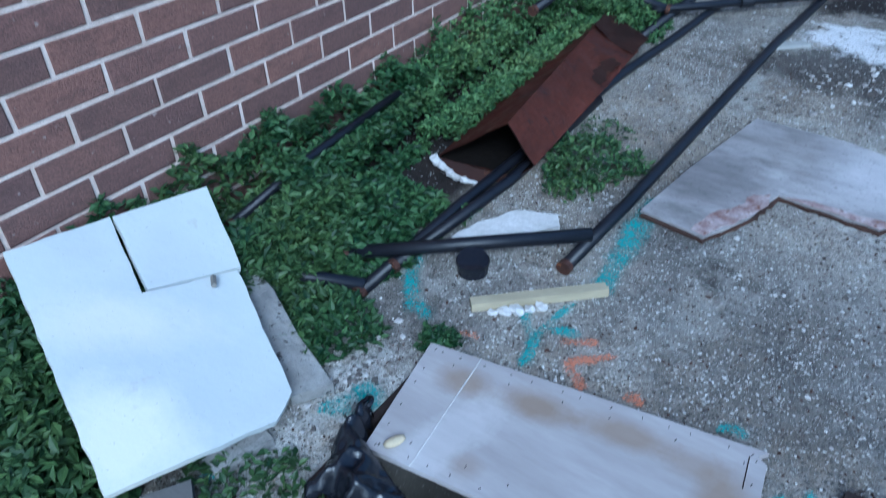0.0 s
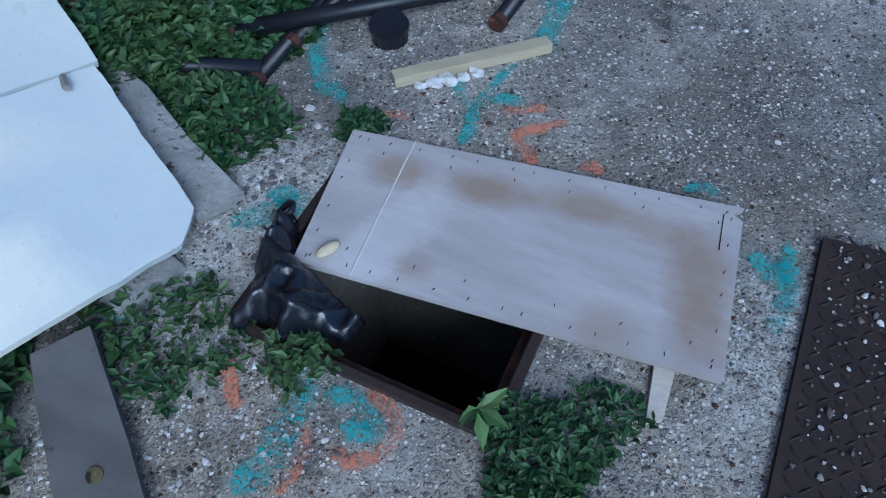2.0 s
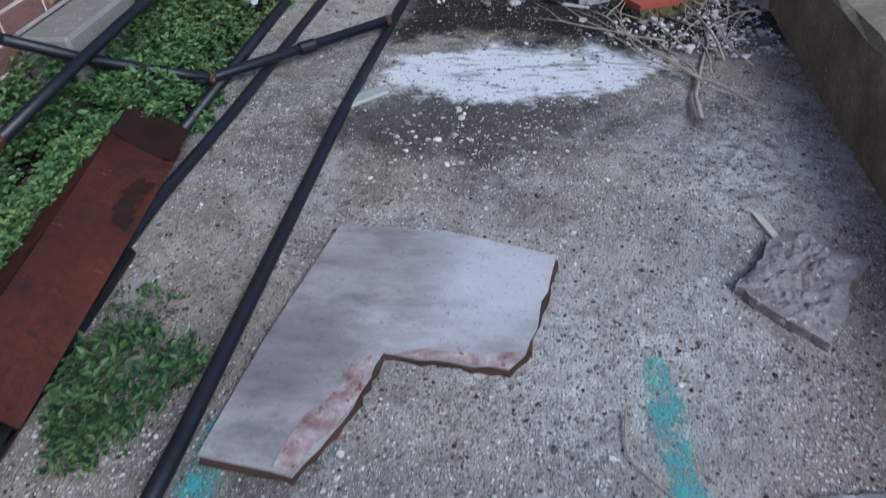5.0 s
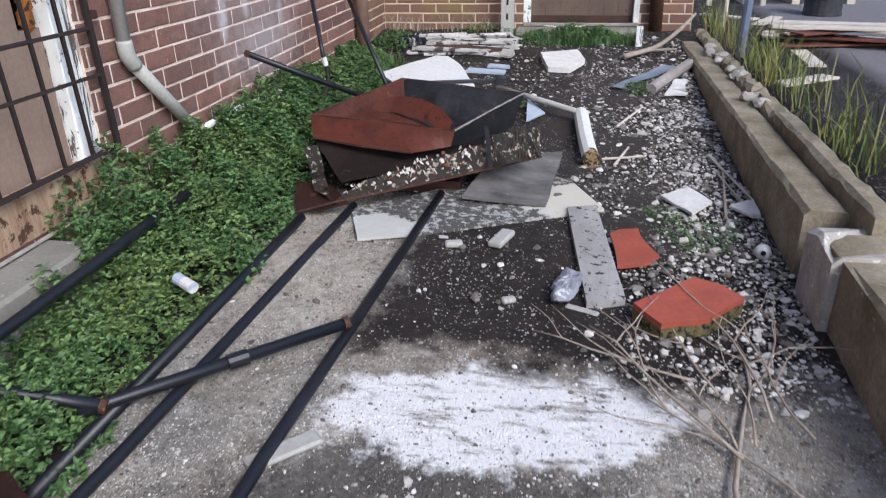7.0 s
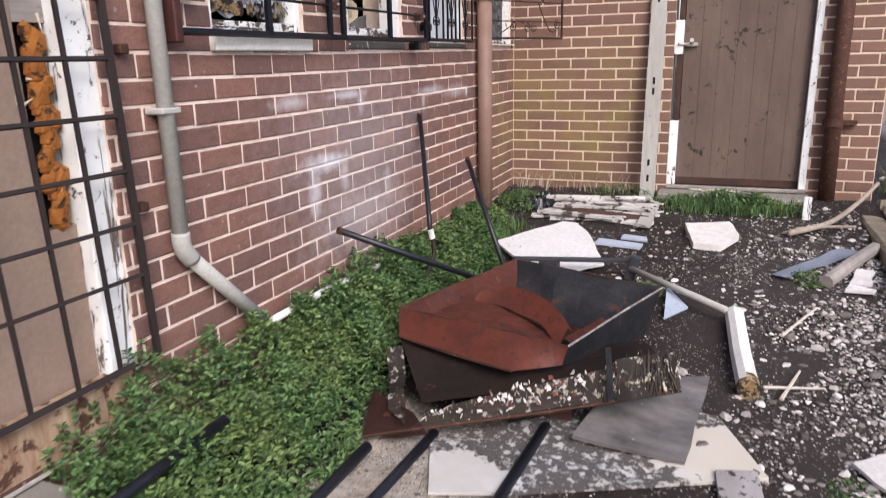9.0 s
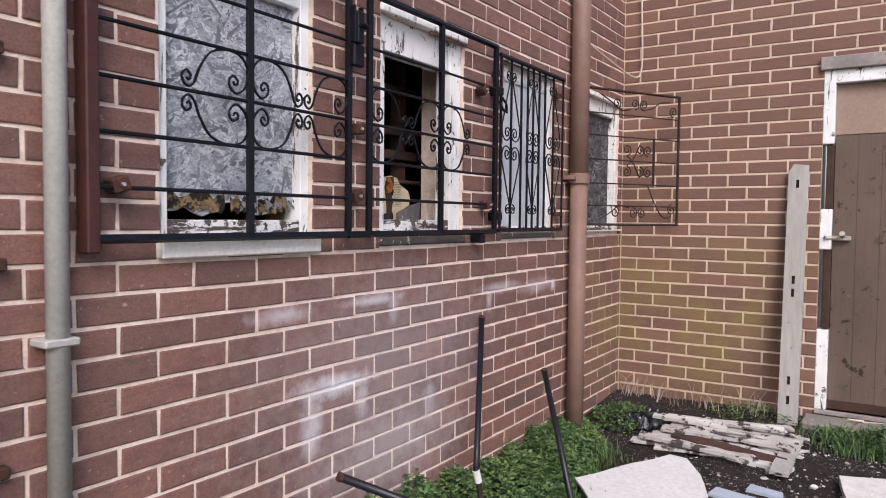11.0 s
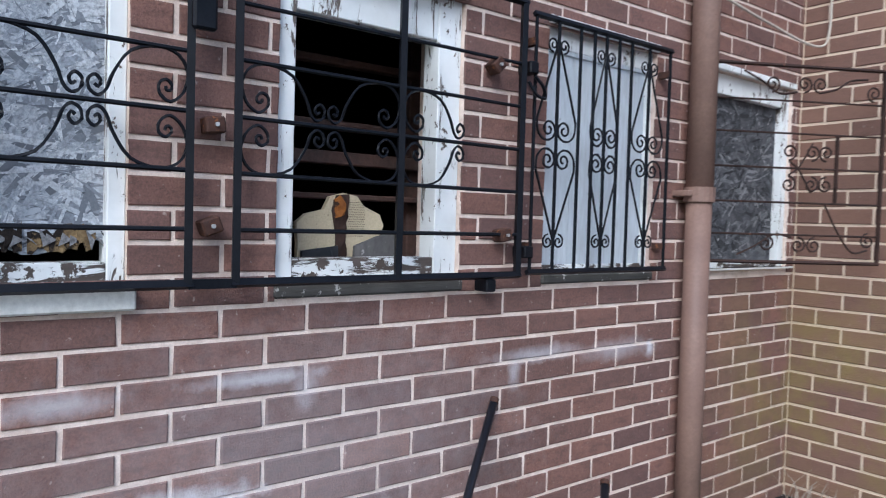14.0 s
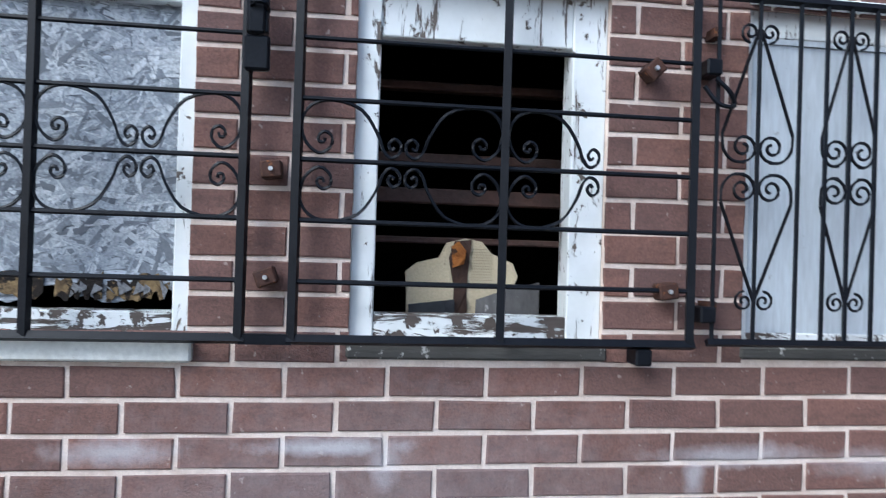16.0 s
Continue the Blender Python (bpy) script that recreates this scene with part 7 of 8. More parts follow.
part("sheet", crust([(-1.33, 7.72), (-1.2, 7.95), (-1.08, 7.93), (-1.02, 7.8), (-1.1, 7.66), (-1.24, 7.62)], 0.012, lambda x, y, d: 0.012 + min(1.0, d / 0.04) * (0.04 + 0.07 * (0.6 - abs(noise.noise(Vector((x * 13, y * 13, 4)))) * 2)), 0.02), BLACK_BAG, scrap_bag)
stub = thing("white_stub", "short white painted stub of board by the step", "stub", at=on(0.68, 7.78))
part("stub", boxed(0.655, 0.705, 7.8, 7.825, g(7.8), g(7.8) + 0.16, bevel=0.004), WHITE_PAINT, stub)
bough = thing("dead_branch", "bleached dead branch lying by the kerb end", "branch", at=on(0.7, 7.6))
part("limb", tube(bmesh.new(), catmull([on(0.55, 7.4, 0.03), on(0.8, 7.62, 0.05), on(1.0, 7.95, 0.1), on(1.15, 8.25, 0.16)], 4), 0.02, 7, 0.013), SAPWOOD, bough, smooth=True)
part("limb", tube(bmesh.new(), catmull([on(0.6, 7.5, 0.03), on(0.75, 7.55, 0.04), on(0.95, 7.6, 0.04)], 4), 0.014, 6, 0.008), SAPWOOD, bough)

# ---- dry shrub of bare twigs on the rubble ----
shrub = thing("dry_branches", "bare dry branches fanned out on the rubble", "branches", at=on(0.6, 3.4))
r = random.Random(77)


def twig(p, d, length, rad, depth):
    pts, q, dd = [Vector(p)], Vector(p), Vector(d).normalized()
    for i in range(5):
        dd = (dd + Vector((r.uniform(-0.25, 0.25), r.uniform(-0.25, 0.25), r.uniform(-0.12, 0.14)))).normalized()
        q = q + dd * length / 5
        q.z = min(max(q.z, g(q.y) + 0.012), g(q.y) + 0.09)
        pts.append(q.copy())
    part("twig" if depth else "limb", tube(bmesh.new(), pts, rad, 6, rad * 0.5), SAPWOOD, shrub, smooth=True)
    if depth < 2:
        for i in (2, 3, 4):
            if r.random() < 0.85:
                side_d = (dd + Vector((r.uniform(-0.9, 0.9), r.uniform(-0.6, 0.6), r.uniform(-0.05, 0.3)))).normalized()
                twig(pts[i], side_d, length * r.uniform(0.45, 0.7), rad * 0.55, depth + 1)


for px, py, dx, dy, ln, rad, depth in ((0.62, 3.0, -0.12, 1, 0.72, 0.0085, 0), (0.66, 3.25, -0.8, 0.9, 0.6, 0.005, 1), (0.76, 3.4, 0.15, 1, 0.55, 0.005, 1), (0.58, 3.55, -1, 0.5, 0.5, 0.0045, 1), (0.8, 3.1, -0.5, 0.8, 0.5, 0.0045, 1), (0.7, 3.3, 0.3, 1, 0.5, 0.004, 1), (0.5, 3.4, -0.3, 0.9, 0.45, 0.004, 1), (0.64, 3.5, -0.1, 1, 0.45, 0.004, 1), (0.85, 3.35, -0.3, 1, 0.5, 0.004, 1)):
    twig(on(px, py, 0.03), (dx, dy, 0.06), ln, rad, depth)

# ---- marking paint on the concrete ----


def stroke(label, material, pts, width, seed=0):
    """A sprayed stroke: a thin strip that hugs the concrete."""
    pts = catmull([on(x, y) for x, y in pts], 6)
    bm = bmesh.new()
    uv = bm.loops.layers.uv.new("UVMap")
    rows = []
    for i, p in enumerate(pts):
        d = (pts[min(i + 1, len(pts) - 1)] - pts[max(i - 1, 0)]).normalized()
        s = d.cross(Vector((0, 0, 1))).normalized()
        w = width * (0.8 + 0.35 * noise.noise(p * 9 + Vector((seed, 0, 0))))
        rows.append([(bm.verts.new(on((p + s * w * k).x, (p + s * w * k).y, 0.004)), 1 - abs(k)) for k in (-1, -0.5, 0, 0.5, 1)])
    for i, (a, b) in enumerate(zip(rows, rows[1:])):
        for j in range(4):
            f = bm.faces.new((a[j][0], a[j + 1][0], b[j + 1][0], b[j][0]))
            fade = [min(1.0, 0.35 + 0.35 * k) if k < 2 else min(1.0, 0.35 * (len(rows) - 1 - k) + 0.3) for k in (i, i, i + 1, i + 1)]
            for lp, q, m in zip(f.loops, (a[j], a[j + 1], b[j + 1], b[j]), fade):
                lp[uv].uv = (q[1] * m, 0)
    o = thing("paint_mark", label, "paint mark", "marking paint", at=on(pts[0].x, pts[0].y))
    part("stroke", bm, material, o)


for i, (pts, w) in enumerate((([(-0.48, 1.33), (-0.5, 1.5), (-0.51, 1.74), (-0.51, 1.85)], 0.06), ([(-0.985, 1.25), (-0.93, 1.14), (-0.86, 1.07), (-0.79, 1.035)], 0.035), ([(-0.62, 1.2), (-0.585, 1.16), (-0.545, 1.12), (-0.525, 1.02)], 0.032), ([(-0.52, 1.3), (-0.54, 1.2), (-0.55, 1.12)], 0.026), ([(-0.55, 1.16), (-0.5, 1.185), (-0.45, 1.195)], 0.03), ([(-0.85, 0.67), (-0.8, 0.73), (-0.76, 0.77), (-0.83, 0.78)], 0.045), ([(-0.56, 0.5), (-0.545, 0.43), (-0.535, 0.36), (-0.56, 0.25)], 0.045), ([(-0.52, 0.46), (-0.46, 0.475), (-0.41, 0.44), (-0.47, 0.42)], 0.032), ([(0.365, 2.06), (0.375, 1.92), (0.385, 1.78), (0.4, 1.6)], 0.05), ([(0.4, 1.62), (0.38, 1.5), (0.385, 1.38), (0.37, 1.22)], 0.045), ([(0.3, 1.55), (0.36, 1.5), (0.42, 1.55)], 0.05), ([(-0.1, 1.1), (-0.06, 1.12), (-0.03, 1.11)], 0.028), ([(0.05, 1.02), (0.09, 0.98), (0.12, 1.02)], 0.045), ([(0.1, 1.06), (0.12, 0.95), (0.11, 0.85)], 0.03), ([(-1.05, 0.5), (-0.95, 0.45), (-0.9, 0.42)], 0.03), ([(-0.95, 1.55), (-0.98, 1.4), (-0.99, 1.3)], 0.03))):
    stroke("worn teal spray-paint mark on the concrete", TEAL, pts, w * (1.9 if pts[0][0] > 0.2 else 1.5), i)
for i, (pts, w) in enumerate((([(-0.5, 1.15), (-0.45, 1.175), (-0.41, 1.2)], 0.022), ([(-0.35, 1.185), (-0.4, 1.14), (-0.44, 1.1), (-0.4, 1.06), (-0.375, 1.04)], 0.025), ([(-0.3, 1.07), (-0.27, 1.085), (-0.25, 1.07)], 0.026), ([(-0.46, 0.49), (-0.4, 0.48), (-0.375, 0.43), (-0.42, 0.385), (-0.47, 0.39)], 0.025), ([(-0.52, 0.42), (-0.49, 0.35), (-0.5, 0.28)], 0.018), ([(-0.72, 1.04), (-0.68, 1.06), (-0.66, 1.05)], 0.02), ([(-0.7, 0.46), (-0.65, 0.4), (-0.62, 0.38)], 0.02))):
    stroke("worn orange spray-paint mark on the concrete", ORANGE, pts, w * 1.45, 20 + i)

# ---- weeds, grass and rubble ----
rng = np.random.default_rng(5)


def g_all(y):
    return np.interp(y, GY, GZ)


def leaves(name, label, category, pos, up, size, slim, material, droop=0.35):
    """Many small folded leaves, each six points and four faces."""
    n = len(pos)
    ang = rng.uniform(0, 2 * np.pi, n)
    tilt = rng.uniform(-0.2, droop * 2.6, n)
    d = np.stack([np.cos(ang) * np.cos(tilt), np.sin(ang) * np.cos(tilt), np.sin(tilt)], 1)
    nrm = up + rng.normal(0, 0.35, (n, 3))
    s = np.cross(d, nrm)
    s /= np.linalg.norm(s, axis=1, keepdims=True)
    u = np.cross(s, d)
    L, w = size[:, None], size[:, None] * slim
    v = np.stack([pos, pos + d * L * 0.45 + s * w + u * w * 0.35, pos + d * L * 0.4, pos + d * L * 0.45 - s * w + u * w * 0.35, pos + d * L * 0.8 + s * w * 0.45 - u * w * 0.1, pos + d * L - u * L * 0.12, pos + d * L * 0.8 - s * w * 0.45 - u * w * 0.1], 1).reshape(-1, 3)
    k = np.arange(n)[:, None] * 7
    f = np.concatenate([k + np.array(q) for q in ((0, 2, 1), (0, 3, 2), (1, 2, 4), (2, 3, 6), (2, 5, 4), (2, 6, 5))])
    me = bpy.data.meshes.new(name)
    me.from_pydata(v.tolist(), [], f.tolist())
    me.materials.append(material)
    return tagged(new(name, me), label, category, kind="stuff")


def bed_edge(y):
    return np.interp(y, [-0.5, 0.2, 0.8, 1.3, 2.0, 2.8, 3.4, 4.4, 4.9, 6.0, 7.2, 7.6], [-1.2, -1.12, -1.08, -1.0, -1.0, -1.0, -1.02, -1.0, -1.08, -1.05, -1.2, -1.4]) + 0.05 * np.sin(y * 9) * np.sin(y * 4.1 + 1)


def bed_height(x, y):
    wall_h = np.interp(y, [-0.5, 0, 1, 2.6, 3.3, 3.8, 4.15, 4.5, 5.1, 5.7, 6.5, 7.2, 7.6], [0.2, 0.26, 0.28, 0.26, 0.26, 0.42, 0.46, 0.42, 0.42, 0.37, 0.26, 0.17, 0.08])
    e = bed_edge(y)
    s = np.clip((e - x) / (e + 1.563), 0, 1)
    lump = 0.82 + 0.25 * np.sin(x * 17 + y * 9) * np.sin(y * 13 - x * 5)
    return wall_h * (0.22 + 0.78 * s ** 0.8) * lump * np.clip(s * 8, 0.25, 1)


def board_z(x, y):
    return 0.108 - (0.097 * (x + 0.876) + 0.0161 * (y - 0.644)) / 0.3066


def under_board(x, y):
    """True beneath the cracked wallboard and a little round it."""
    pts = [(-1.56, 0.44), (-1.45, 0.97), (-0.85, 0.66), (-0.82, 0.57), (-0.94, 0.22)]
    inside = np.ones(len(x), bool)
    for (ax, ay), (bx, by) in zip(pts, pts[1:] + pts[:1]):
        inside &= (bx - ax) * (y - ay) - (by - ay) * (x - ax) <= 0
    return inside


n = 17500
y = rng.uniform(-0.4, 7.6, n)
x = -1.555 + rng.random(n) ** 0.9 * (bed_edge(y) + 0.03 + 1.555)
keep = ~((y > 3.0) & (y < 3.7 + 0.04 * np.sin(x * 40)) & (x < -1.4 + 0.03 * np.sin(y * 20) - 0.1 * np.clip(y - 3.4, 0, 1)))
keep &= ~((x > -1.2) & (x < -0.9) & (y > 1.66) & (y < 2.88))
keep &= ~((x > -1.28) & (y > 1.48) & (y < 1.74))
keep &= rng.random(n) < np.interp(x - bed_edge(y), [-0.2, 0.03], [1, 0.35])
x, y = x[keep], y[keep]
on_plank = (np.abs((x + 0.93) * 0.59 + (y - 0.34) * 0.81) < 0.07) & (x > -0.97)
x, y = x[~on_plank], y[~on_plank]
h = bed_height(x, y)
top = np.where(rng.random(len(x)) < 0.72, rng.uniform(0.8, 1.06, len(x)), rng.uniform(0.25, 0.8, len(x)))
z = g_all(y) + h * top + 0.004
# keep the leaves below the white panel that lies on them
z = np.where((np.abs(x + 1.29) < 0.04) & (y > 2.45) & (y < 4.0), np.minimum(z, np.interp(y, [2.45, 3.2, 4.0], [0.29, 0.335, 0.375])), z)
shown = (np.abs(x + 1.415) < 0.07) & (y > 0.85) & (y < 1.85) & ~((y > 1.14) & (y < 1.26))
z = np.where(shown, np.minimum(z, g_all(y) + np.interp(y, [0.95, 1.3, 1.75], [0.105, 0.135, 0.143])), z)
z = np.where((x > -1.33) & (y > 1.3) & (y < 1.74), np.minimum(z, g_all(y) + 0.01 + 0.03 * rng.random(len(z))), z)
z = np.where((x > -1.33) & (y >= 1.74) & (y < 2.9), np.minimum(z, g_all(y) + 0.07), z)
z = np.where(under_board(x, y), np.minimum(z, board_z(x, y) - 0.045), z)
# each shoot ends in a whorl of small leaves, with a few lower down its stem
x, y, z = np.repeat(x, 9), np.repeat(y, 9), np.repeat(z, 9)
tier = np.tile([0.0, 0.0, 0.0, 0.002, 0.004, 0.01, 0.018, 0.028, 0.04], len(x) // 9)
x, y, z = x + rng.normal(0, 0.0025, len(x)), y + rng.normal(0, 0.0025, len(x)), np.maximum(z - tier, g_all(y) + 0.003)
grown = rng.uniform(0.014, 0.029, len(x)) * (1 + 6 * tier)
# towards the pit the leaves are larger and their dark look is coloured in
near_end = y + 0.15 * np.sin(x * 14) < 1.75
lean_up = np.array([0.1, -0.05, 1.0])
leaves("weeds", "dense low green weeds along the foot of the wall", "weeds", np.stack([x, y, z], 1)[~near_end], lean_up, grown[~near_end], 0.27, LEAF, 0.3)
leaves("near_weeds", "larger-leaved weeds round the cracked wallboard, their green darkened", "weeds", np.stack([x, y, z], 1)[near_end], lean_up, grown[near_end] * 1.35, 0.25, LEAF_DARKENED, 0.3)

clumps = ((-1.0, 0.87, 0.13, 0.09, 900, 0.03), (-0.735, 0.985, 0.05, 0.04, 220, 0.022), (-0.17, 0.51, 0.09, 0.05, 650, 0.02), (-0.09, 0.61, 0.06, 0.03, 220, 0.018), (-0.12, 0.4, 0.08, 0.04, 360, 0.022), (-0.58, 0.49, 0.055, 0.04, 150, 0.024), (-0.8, 0.43, 0.13, 0.035, 420, 0.024), (-1.15, 0.25, 0.28, 0.1, 1500, 0.042), (-0.95, 0.2, 0.12, 0.06, 320, 0.04), (-0.78, 1.9, 0.16, 0.055, 900, 0.026), (-0.77, 1.75, 0.09, 0.03, 260, 0.022), (-0.82, 2.1, 0.1, 0.03, 160, 0.02), (-0.2, 6.25, 0.08, 0.07, 260, 0.03), (-1.3, 7.75, 0.2, 0.12, 900, 0.03), (-0.6, 8.15, 0.25, 0.08, 500, 0.025), (0.74, 4.55, 0.17, 0.015, 500, 0.016), (0.6, 4.75, 0.1, 0.015, 260, 0.016), (0.62, 6.65, 0.1, 0.06, 200, 0.03), (0.15, 8.0, 0.18, 0.13, 900, 0.03), (-0.12, 8.02, 0.13, 0.08, 420, 0.026), (0.36, 8.0, 0.13, 0.12, 620, 0.03), (0.55, 7.95, 0.12, 0.06, 240, 0.026), (-1.45, 4.93, 0.12, 0.4, 1100, 0.034), (-1.46, 5.17, 0.12, 0.38, 700, 0.034), (-1.45, 5.42, 0.13, 0.4, 1100, 0.034), (-1.44, 5.78, 0.12, 0.34, 800, 0.034), (-1.4, 3.95, 0.13, 0.46, 900, 0.034))
P, S = [], []
for cx, cy, rad, hh, k, size in clumps:
    a, q = rng.uniform(0, 2 * np.pi, k), np.sqrt(rng.random(k))
    px, py = cx + rad * q * np.cos(a) * (1 + 0.25 * np.sin(3 * a)), cy + rad * q * np.sin(a)
    P.append(np.stack([px, py, g_all(py) + hh * (1 - q ** 2 * 0.8) * np.sqrt(rng.random(k)) + 0.004], 1))
    S.append(rng.uniform(0.7, 1.25, k) * size)
P, S = np.concatenate(P), np.concatenate(S)
P[:, 2] = np.where(under_board(P[:, 0], P[:, 1]), np.minimum(P[:, 2], board_z(P[:, 0], P[:, 1]) - 0.05), P[:, 2])
side = (P[:, 0] + 0.93) * 0.59 + (P[:, 1] - 0.34) * 0.81
clear = (np.abs(side + 0.02) < 0.085) & (P[:, 0] > -0.97) & (P[:, 0] < -0.55) & (P[:, 1] < 0.4)
P, S = P[~clear], S[~clear]
ok = ~((P[:, 1] > 8.17) & (P[:, 0] > -0.34) & (P[:, 0] < 0.74))
P, S = P[ok], S[ok]
# clumps short of 2.3 m take the darkened green too
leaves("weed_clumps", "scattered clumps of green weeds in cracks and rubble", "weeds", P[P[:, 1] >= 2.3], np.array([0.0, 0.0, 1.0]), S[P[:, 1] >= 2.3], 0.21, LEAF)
leaves("darkened_weed_clumps", "weed clumps round the drain pit, their green darkened", "weeds", P[P[:, 1] < 2.3], np.array([0.0, 0.0, 1.0]), S[P[:, 1] < 2.3], 0.25, LEAF_DARKENED)
# broad leaves of one seedling at the pit
k = 6
a = np.linspace(0, 2 * np.pi, k, endpoint=False)
seed_pos = np.stack([-0.27 + 0.004 * np.cos(a), 0.515 + 0.004 * np.sin(a), np.full(k, 0.09)], 1)
leaves("seedling", "broad-leaved seedling growing at the edge of the pit", "seedling", seed_pos, np.array([0, 0, 1.0]), np.full(k, 0.055), 0.22, LEAF, 0.3)


def blades(name, label, pos, height, material):
    n = len(pos)
    lean = rng.normal(0, 0.35, (n, 2))
    hgt = height[:, None]
    top = pos + np.concatenate([lean * hgt, hgt], 1)
    mid = pos + np.concatenate([lean * hgt * 0.3, hgt * 0.6], 1)
    a = rng.uniform(0, np.pi, n)
    s = np.stack([np.cos(a), np.sin(a), np.zeros(n)], 1) * 0.0035
    v = np.stack([pos - s, pos + s, mid - s * 0.8, mid + s * 0.8, top], 1).reshape(-1, 3)
    k = np.arange(n)[:, None] * 5
    faces = [tuple(q) for q in np.concatenate([k + np.array((0, 1, 3)), k + np.array((0, 3, 2)), k + np.array((2, 3, 4))])]
    me = bpy.data.meshes.new(name)
    me.from_pydata(v.tolist(), [], faces)
    me.materials.append(material)
    return tagged(new(name, me), label, "grass", kind="stuff")


n = 900
y = rng.uniform(4.6, 9.0, n)
x = 1.27 + np.abs(rng.normal(0, 0.14, n))
keep = rng.random(n) < 0.35 + 0.65 * (np.sin(y * 3.1) > -0.2)
x, y = x[keep], y[keep]
blades("kerb_grass", "tall yellow-green grass growing behind the kerb", np.stack([x, y, np.full(len(x), 0.43)], 1), rng.uniform(0.06, 0.32, len(x)), STRAW)
n = 2600
y = np.concatenate([rng.uniform(7.8, 8.15, 1500), rng.uniform(5.9, 7.3, 1100)])
x = np.concatenate([rng.normal(0.2, 0.24, 1500).clip(-0.33, 0.66), rng.normal(-1.25, 0.08, 1100)])
blades("step_grass", "short green grass before the door step", np.stack([x, y, g_all(y)], 1), rng.uniform(0.02, 0.1, n), LEAF)

n = 90
y = rng.uniform(8.2, 8.38, n)
x = -1.5 + rng.random(n) ** 1.4 * 1.1
blades("dry_stems", "thin dry grass stems at the foot of the back wall", np.stack([x, y, g_all(y) - 0.01], 1), rng.uniform(0.05, 0.2, n), SAPWOOD)


def stones(name, label, x, y, size, lift=0.0, material=RUBBLE):
    """Angular chips: jittered octahedra resting on the ground."""
    n = len(x)
    p = (1 + 5 ** 0.5) / 2
    base = np.array([(-1, p, 0), (1, p, 0), (-1, -p, 0), (1, -p, 0), (0, -1, p), (0, 1, p), (0, -1, -p), (0, 1, -p), (p, 0, -1), (p, 0, 1), (-p, 0, -1), (-p, 0, 1)]) / 1.9
    tris = ((0, 11, 5), (0, 5, 1), (0, 1, 7), (0, 7, 10), (0, 10, 11), (1, 5, 9), (5, 11, 4), (11, 10, 2), (10, 7, 6), (7, 1, 8), (3, 9, 4), (3, 4, 2), (3, 2, 6), (3, 6, 8), (3, 8, 9), (4, 9, 5), (2, 4, 11), (6, 2, 10), (8, 6, 7), (9, 8, 1))
    size = np.minimum(size, 0.036)
    v = base[None] * rng.uniform(0.6, 1.2, (n, 12, 1)) * size[:, None, None]
    v[..., 0] *= rng.uniform(0.7, 1.5, n)[:, None]
    a = rng.uniform(0, 2 * np.pi, n)
    c, s = np.cos(a)[:, None], np.sin(a)[:, None]
    v[..., 0], v[..., 1] = v[..., 0] * c - v[..., 1] * s, v[..., 0] * s + v[..., 1] * c
    v[..., 2] *= rng.uniform(0.35, 0.8, n)[:, None]
    z = g_all(y) + lift + size * 0.25
    v += np.stack([x, y, z], 1)[:, None]
    k = np.arange(n)[:, None] * 12
    f = np.concatenate([k + np.array(q) for q in tris])
    me = bpy.data.meshes.new(name)
    me.from_pydata(v.reshape(-1, 3).tolist(), [], f.tolist())
    me.materials.append(material)
    return tagged(new(name, me), label, "rubble", kind="stuff")


def in_hole(x, y):
    return (x > HOLE[0] - 0.03) & (x < HOLE[1] + 0.03) & (y > HOLE[2] - 0.03) & (y < HOLE[3] + 0.03)


n = 15000
x, y = rng.uniform(-1.0, 1.0, n), rng.uniform(-0.3, 4.7, n)
ok = ~in_hole(x, y) & ~((x < -0.5) & (x > -0.78) & (y > 0.47) & (y < 0.74))
stones("grit", "loose grit and paint chips on the concrete", x[ok], y[ok], rng.lognormal(-6.0, 0.45, ok.sum()))
n = 15000
x, y = rng.uniform(-1.0, 1.02, n), rng.uniform(3.4, 8.1, n)
ok = rng.random(n) < np.clip(0.25 + 0.75 * (x > 0.3 - 0.1 * np.sin(y * 4)) + 0.3 * (y > 6.4), 0, 1) * np.clip((y - 3.3) * 1.2, 0.1, 1)
x, y = x[ok], y[ok]
stones("rubble", "white and grey plaster rubble over black soil", x, y, np.minimum(rng.lognormal(-5.3, 0.55, len(x)), 0.022))
n = 7500
x, y = 1.0 - np.abs(rng.normal(0, 0.3, n)).clip(0, 0.75), rng.uniform(3.5, 7.2, n)
stones("rubble_bank", "dense bank of pale plaster rubble along the kerb", x, y, np.minimum(rng.lognormal(-5.3, 0.55, n), 0.02), 0.002, PALE_CHIPS)
n = 170
x, y = np.clip(rng.normal(0.72, 0.25, n), -0.3, 1.0), rng.uniform(3.4, 7.6, n)
stones("rubble_lumps", "larger lumps of broken plaster and stone", x, y, rng.uniform(0.01, 0.028, n))
n = 26000
x, y = rng.uniform(-0.98, 1.0, n), rng.uniform(-0.2, 3.3, n)
ok = ~in_hole(x, y) & ~((x < -0.5) & (x > -0.78) & (y > 0.47) & (y < 0.74)) & (rng.random(n) < 0.35 + 0.65 * (np.sin(x * 7 + 1) * np.sin(y * 5) > -0.1))
stones("drive_chips", "pale chips and flakes strewn on the concrete drive", x[ok], y[ok], np.minimum(rng.lognormal(-6.25, 0.5, ok.sum()), 0.008), 0.0, PALE_CHIPS)
n = 9000
x, y = rng.uniform(-0.9, 0.95, n), rng.uniform(0.2, 3.0, n)
ok = ~in_hole(x, y)
stones("dark_grit", "black specks of charred grit on the concrete drive", x[ok], y[ok], np.minimum(rng.lognormal(-6.3, 0.45, ok.sum()), 0.006), 0.0, CHAR_WOOD)
n = 150
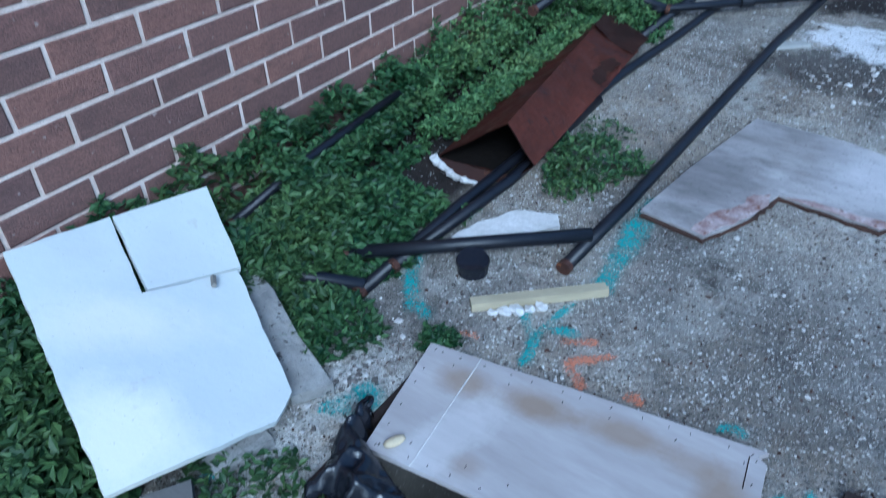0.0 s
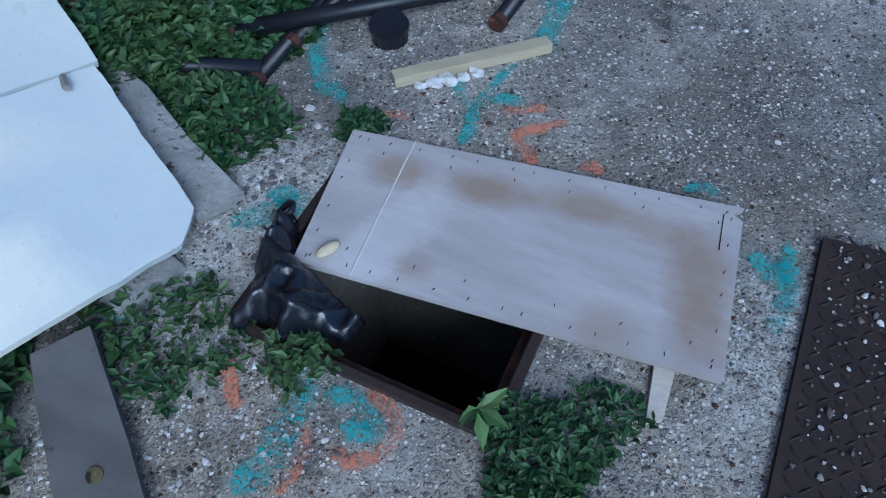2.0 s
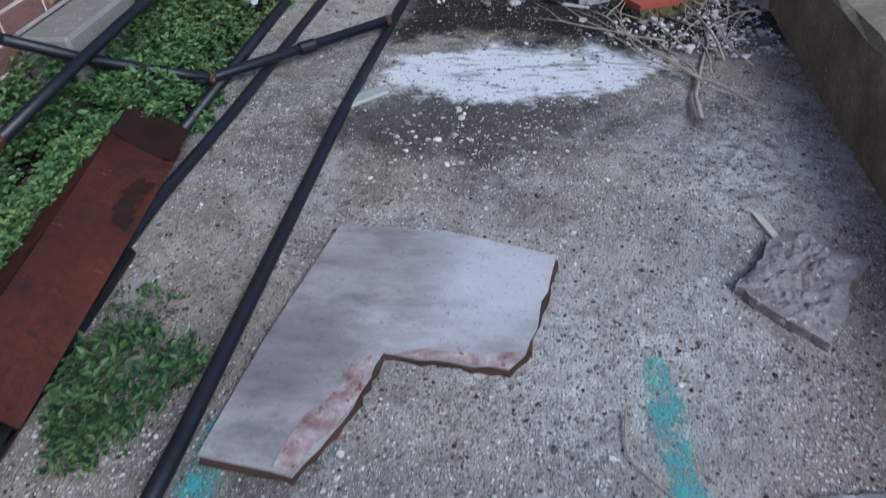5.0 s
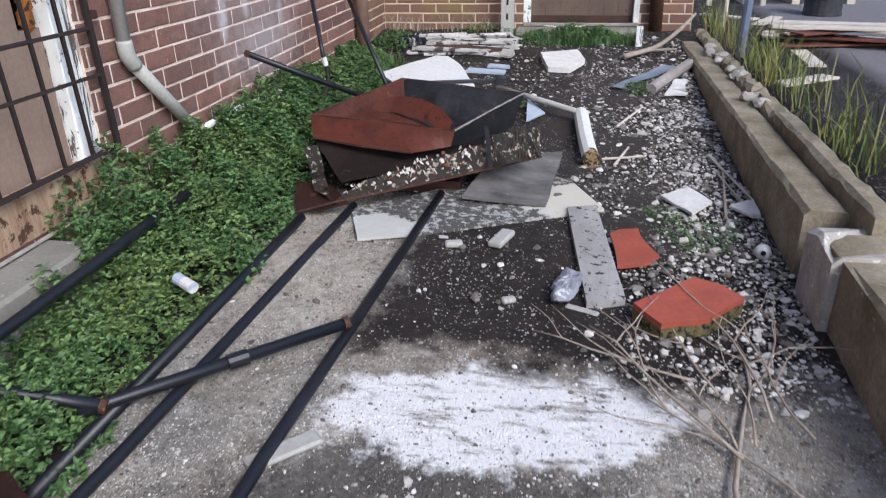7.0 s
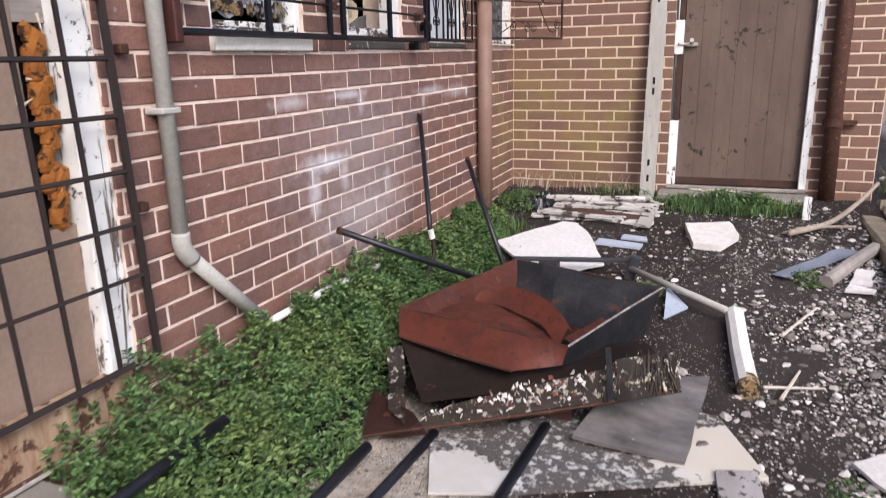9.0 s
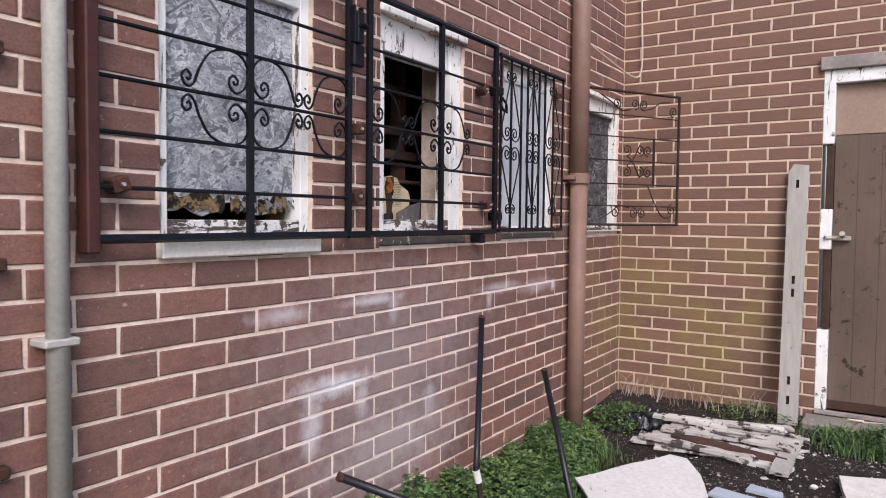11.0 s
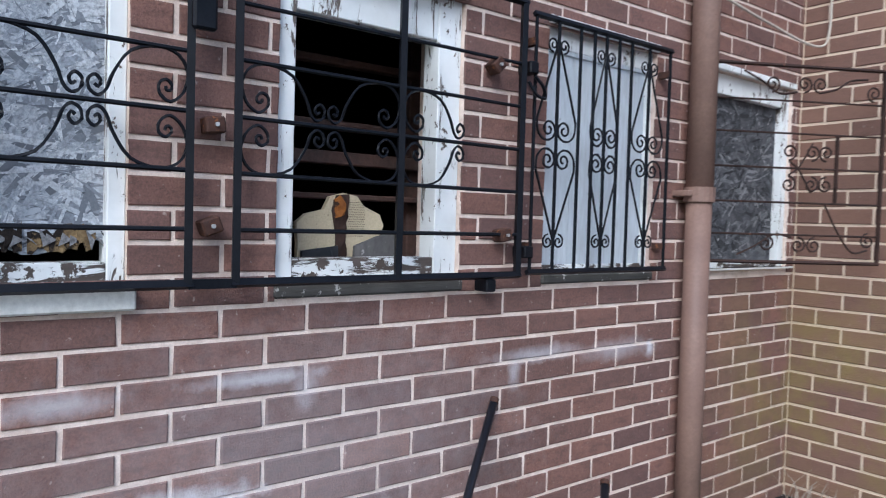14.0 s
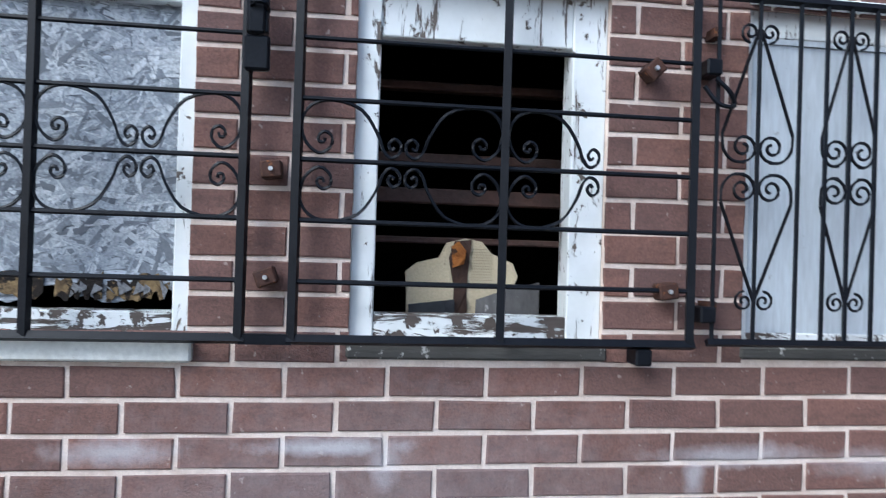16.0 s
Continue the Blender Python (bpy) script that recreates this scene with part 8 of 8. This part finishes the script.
x, y = rng.normal(-0.85, 0.07, n), rng.normal(0.78, 0.12, n)
stones("plaster_crumbs", "white plaster crumbs beside the panel", x, y, rng.lognormal(-5.2, 0.45, n))
n = 1200
x, y = rng.uniform(0.17, 0.75, n), rng.uniform(0.12, 1.1, n)
stones("paint_chips", "white paint chips scattered on the tread plate", x, y, np.minimum(rng.lognormal(-5.9, 0.45, n), 0.008), 0.016)
n = 260
x, y = rng.normal(-0.2, 0.12, n), rng.normal(2.85, 0.12, n)
stones("dark_crumbs", "crumbs of soil and plaster along the spill", x, y, rng.lognormal(-5.4, 0.5, n))

# ---- bricks of the two walls, last ----


def lay_bricks(wall, place, turn, spans, near):
    single = [s for s in spans if near(*s)][:300]
    chosen = set(single)
    shared = {}
    for a, b, c, d in single:
        key = (round(b - a, 3), round(d - c, 3), random.randrange(5))
        if key not in shared:
            hl, hh = key[0] / 2, key[1] / 2
            me = bpy.data.meshes.new("brick")
            o, t, e = 0.0045, -0.004, 0.003
            j = random.uniform
            cor = [(u + j(-0.0018, 0.0018), w + j(-0.0016, 0.0016)) for u, w in ((-hl, -hh), (hl, -hh), (hl, hh), (-hl, hh))]
            ins = [(u * (1 - j(0.7, 1.8) * e / hl), w * (1 - j(0.7, 1.6) * e / hh)) for u, w in ((-hl, -hh), (hl, -hh), (hl, hh), (-hl, hh))]
            vs = [(u, -t, w) for u, w in cor] + [(u, -o + 0.002, w) for u, w in cor] + [(u, -o, w) for u, w in ins]
            fs = [(8, 9, 10, 11)] + [(q + i, q + (i + 1) % 4, q + 4 + (i + 1) % 4, q + 4 + i) for q in (0, 4) for i in range(4)]
            me.from_pydata(vs, [], fs)
            me.materials.append(BRICK)
            shared[key] = me
        ob = new("brick", shared[key])
        ob.parent = wall
        ob.matrix_local = Matrix.Translation(place((a + b) / 2, random.uniform(-0.001, 0.0012), (c + d) / 2)) @ Matrix.Rotation(turn, 4, "Z") @ Matrix.Rotation(random.gauss(0, 0.004), 4, "Y")
    joined_bricks("bricks", [s for s in spans if s not in chosen], place, wall)


lay_bricks(wall_west, west_place, radians(90), list(brick_spans(-2.0, BY - 0.001, 0.0, TOP, west_holes, 5.961)), lambda a, b, c, d: a > 4.3 and b < 7.5 and 0.85 < c < 2.55)
lay_bricks(wall_north, back_place, 0.0, list(brick_spans(WX + 0.002, 1.15, 0.2, TOP, [BACK_DOOR], -1.2, 0.022)), lambda a, b, c, d: b < -0.2 and c < 2.7)
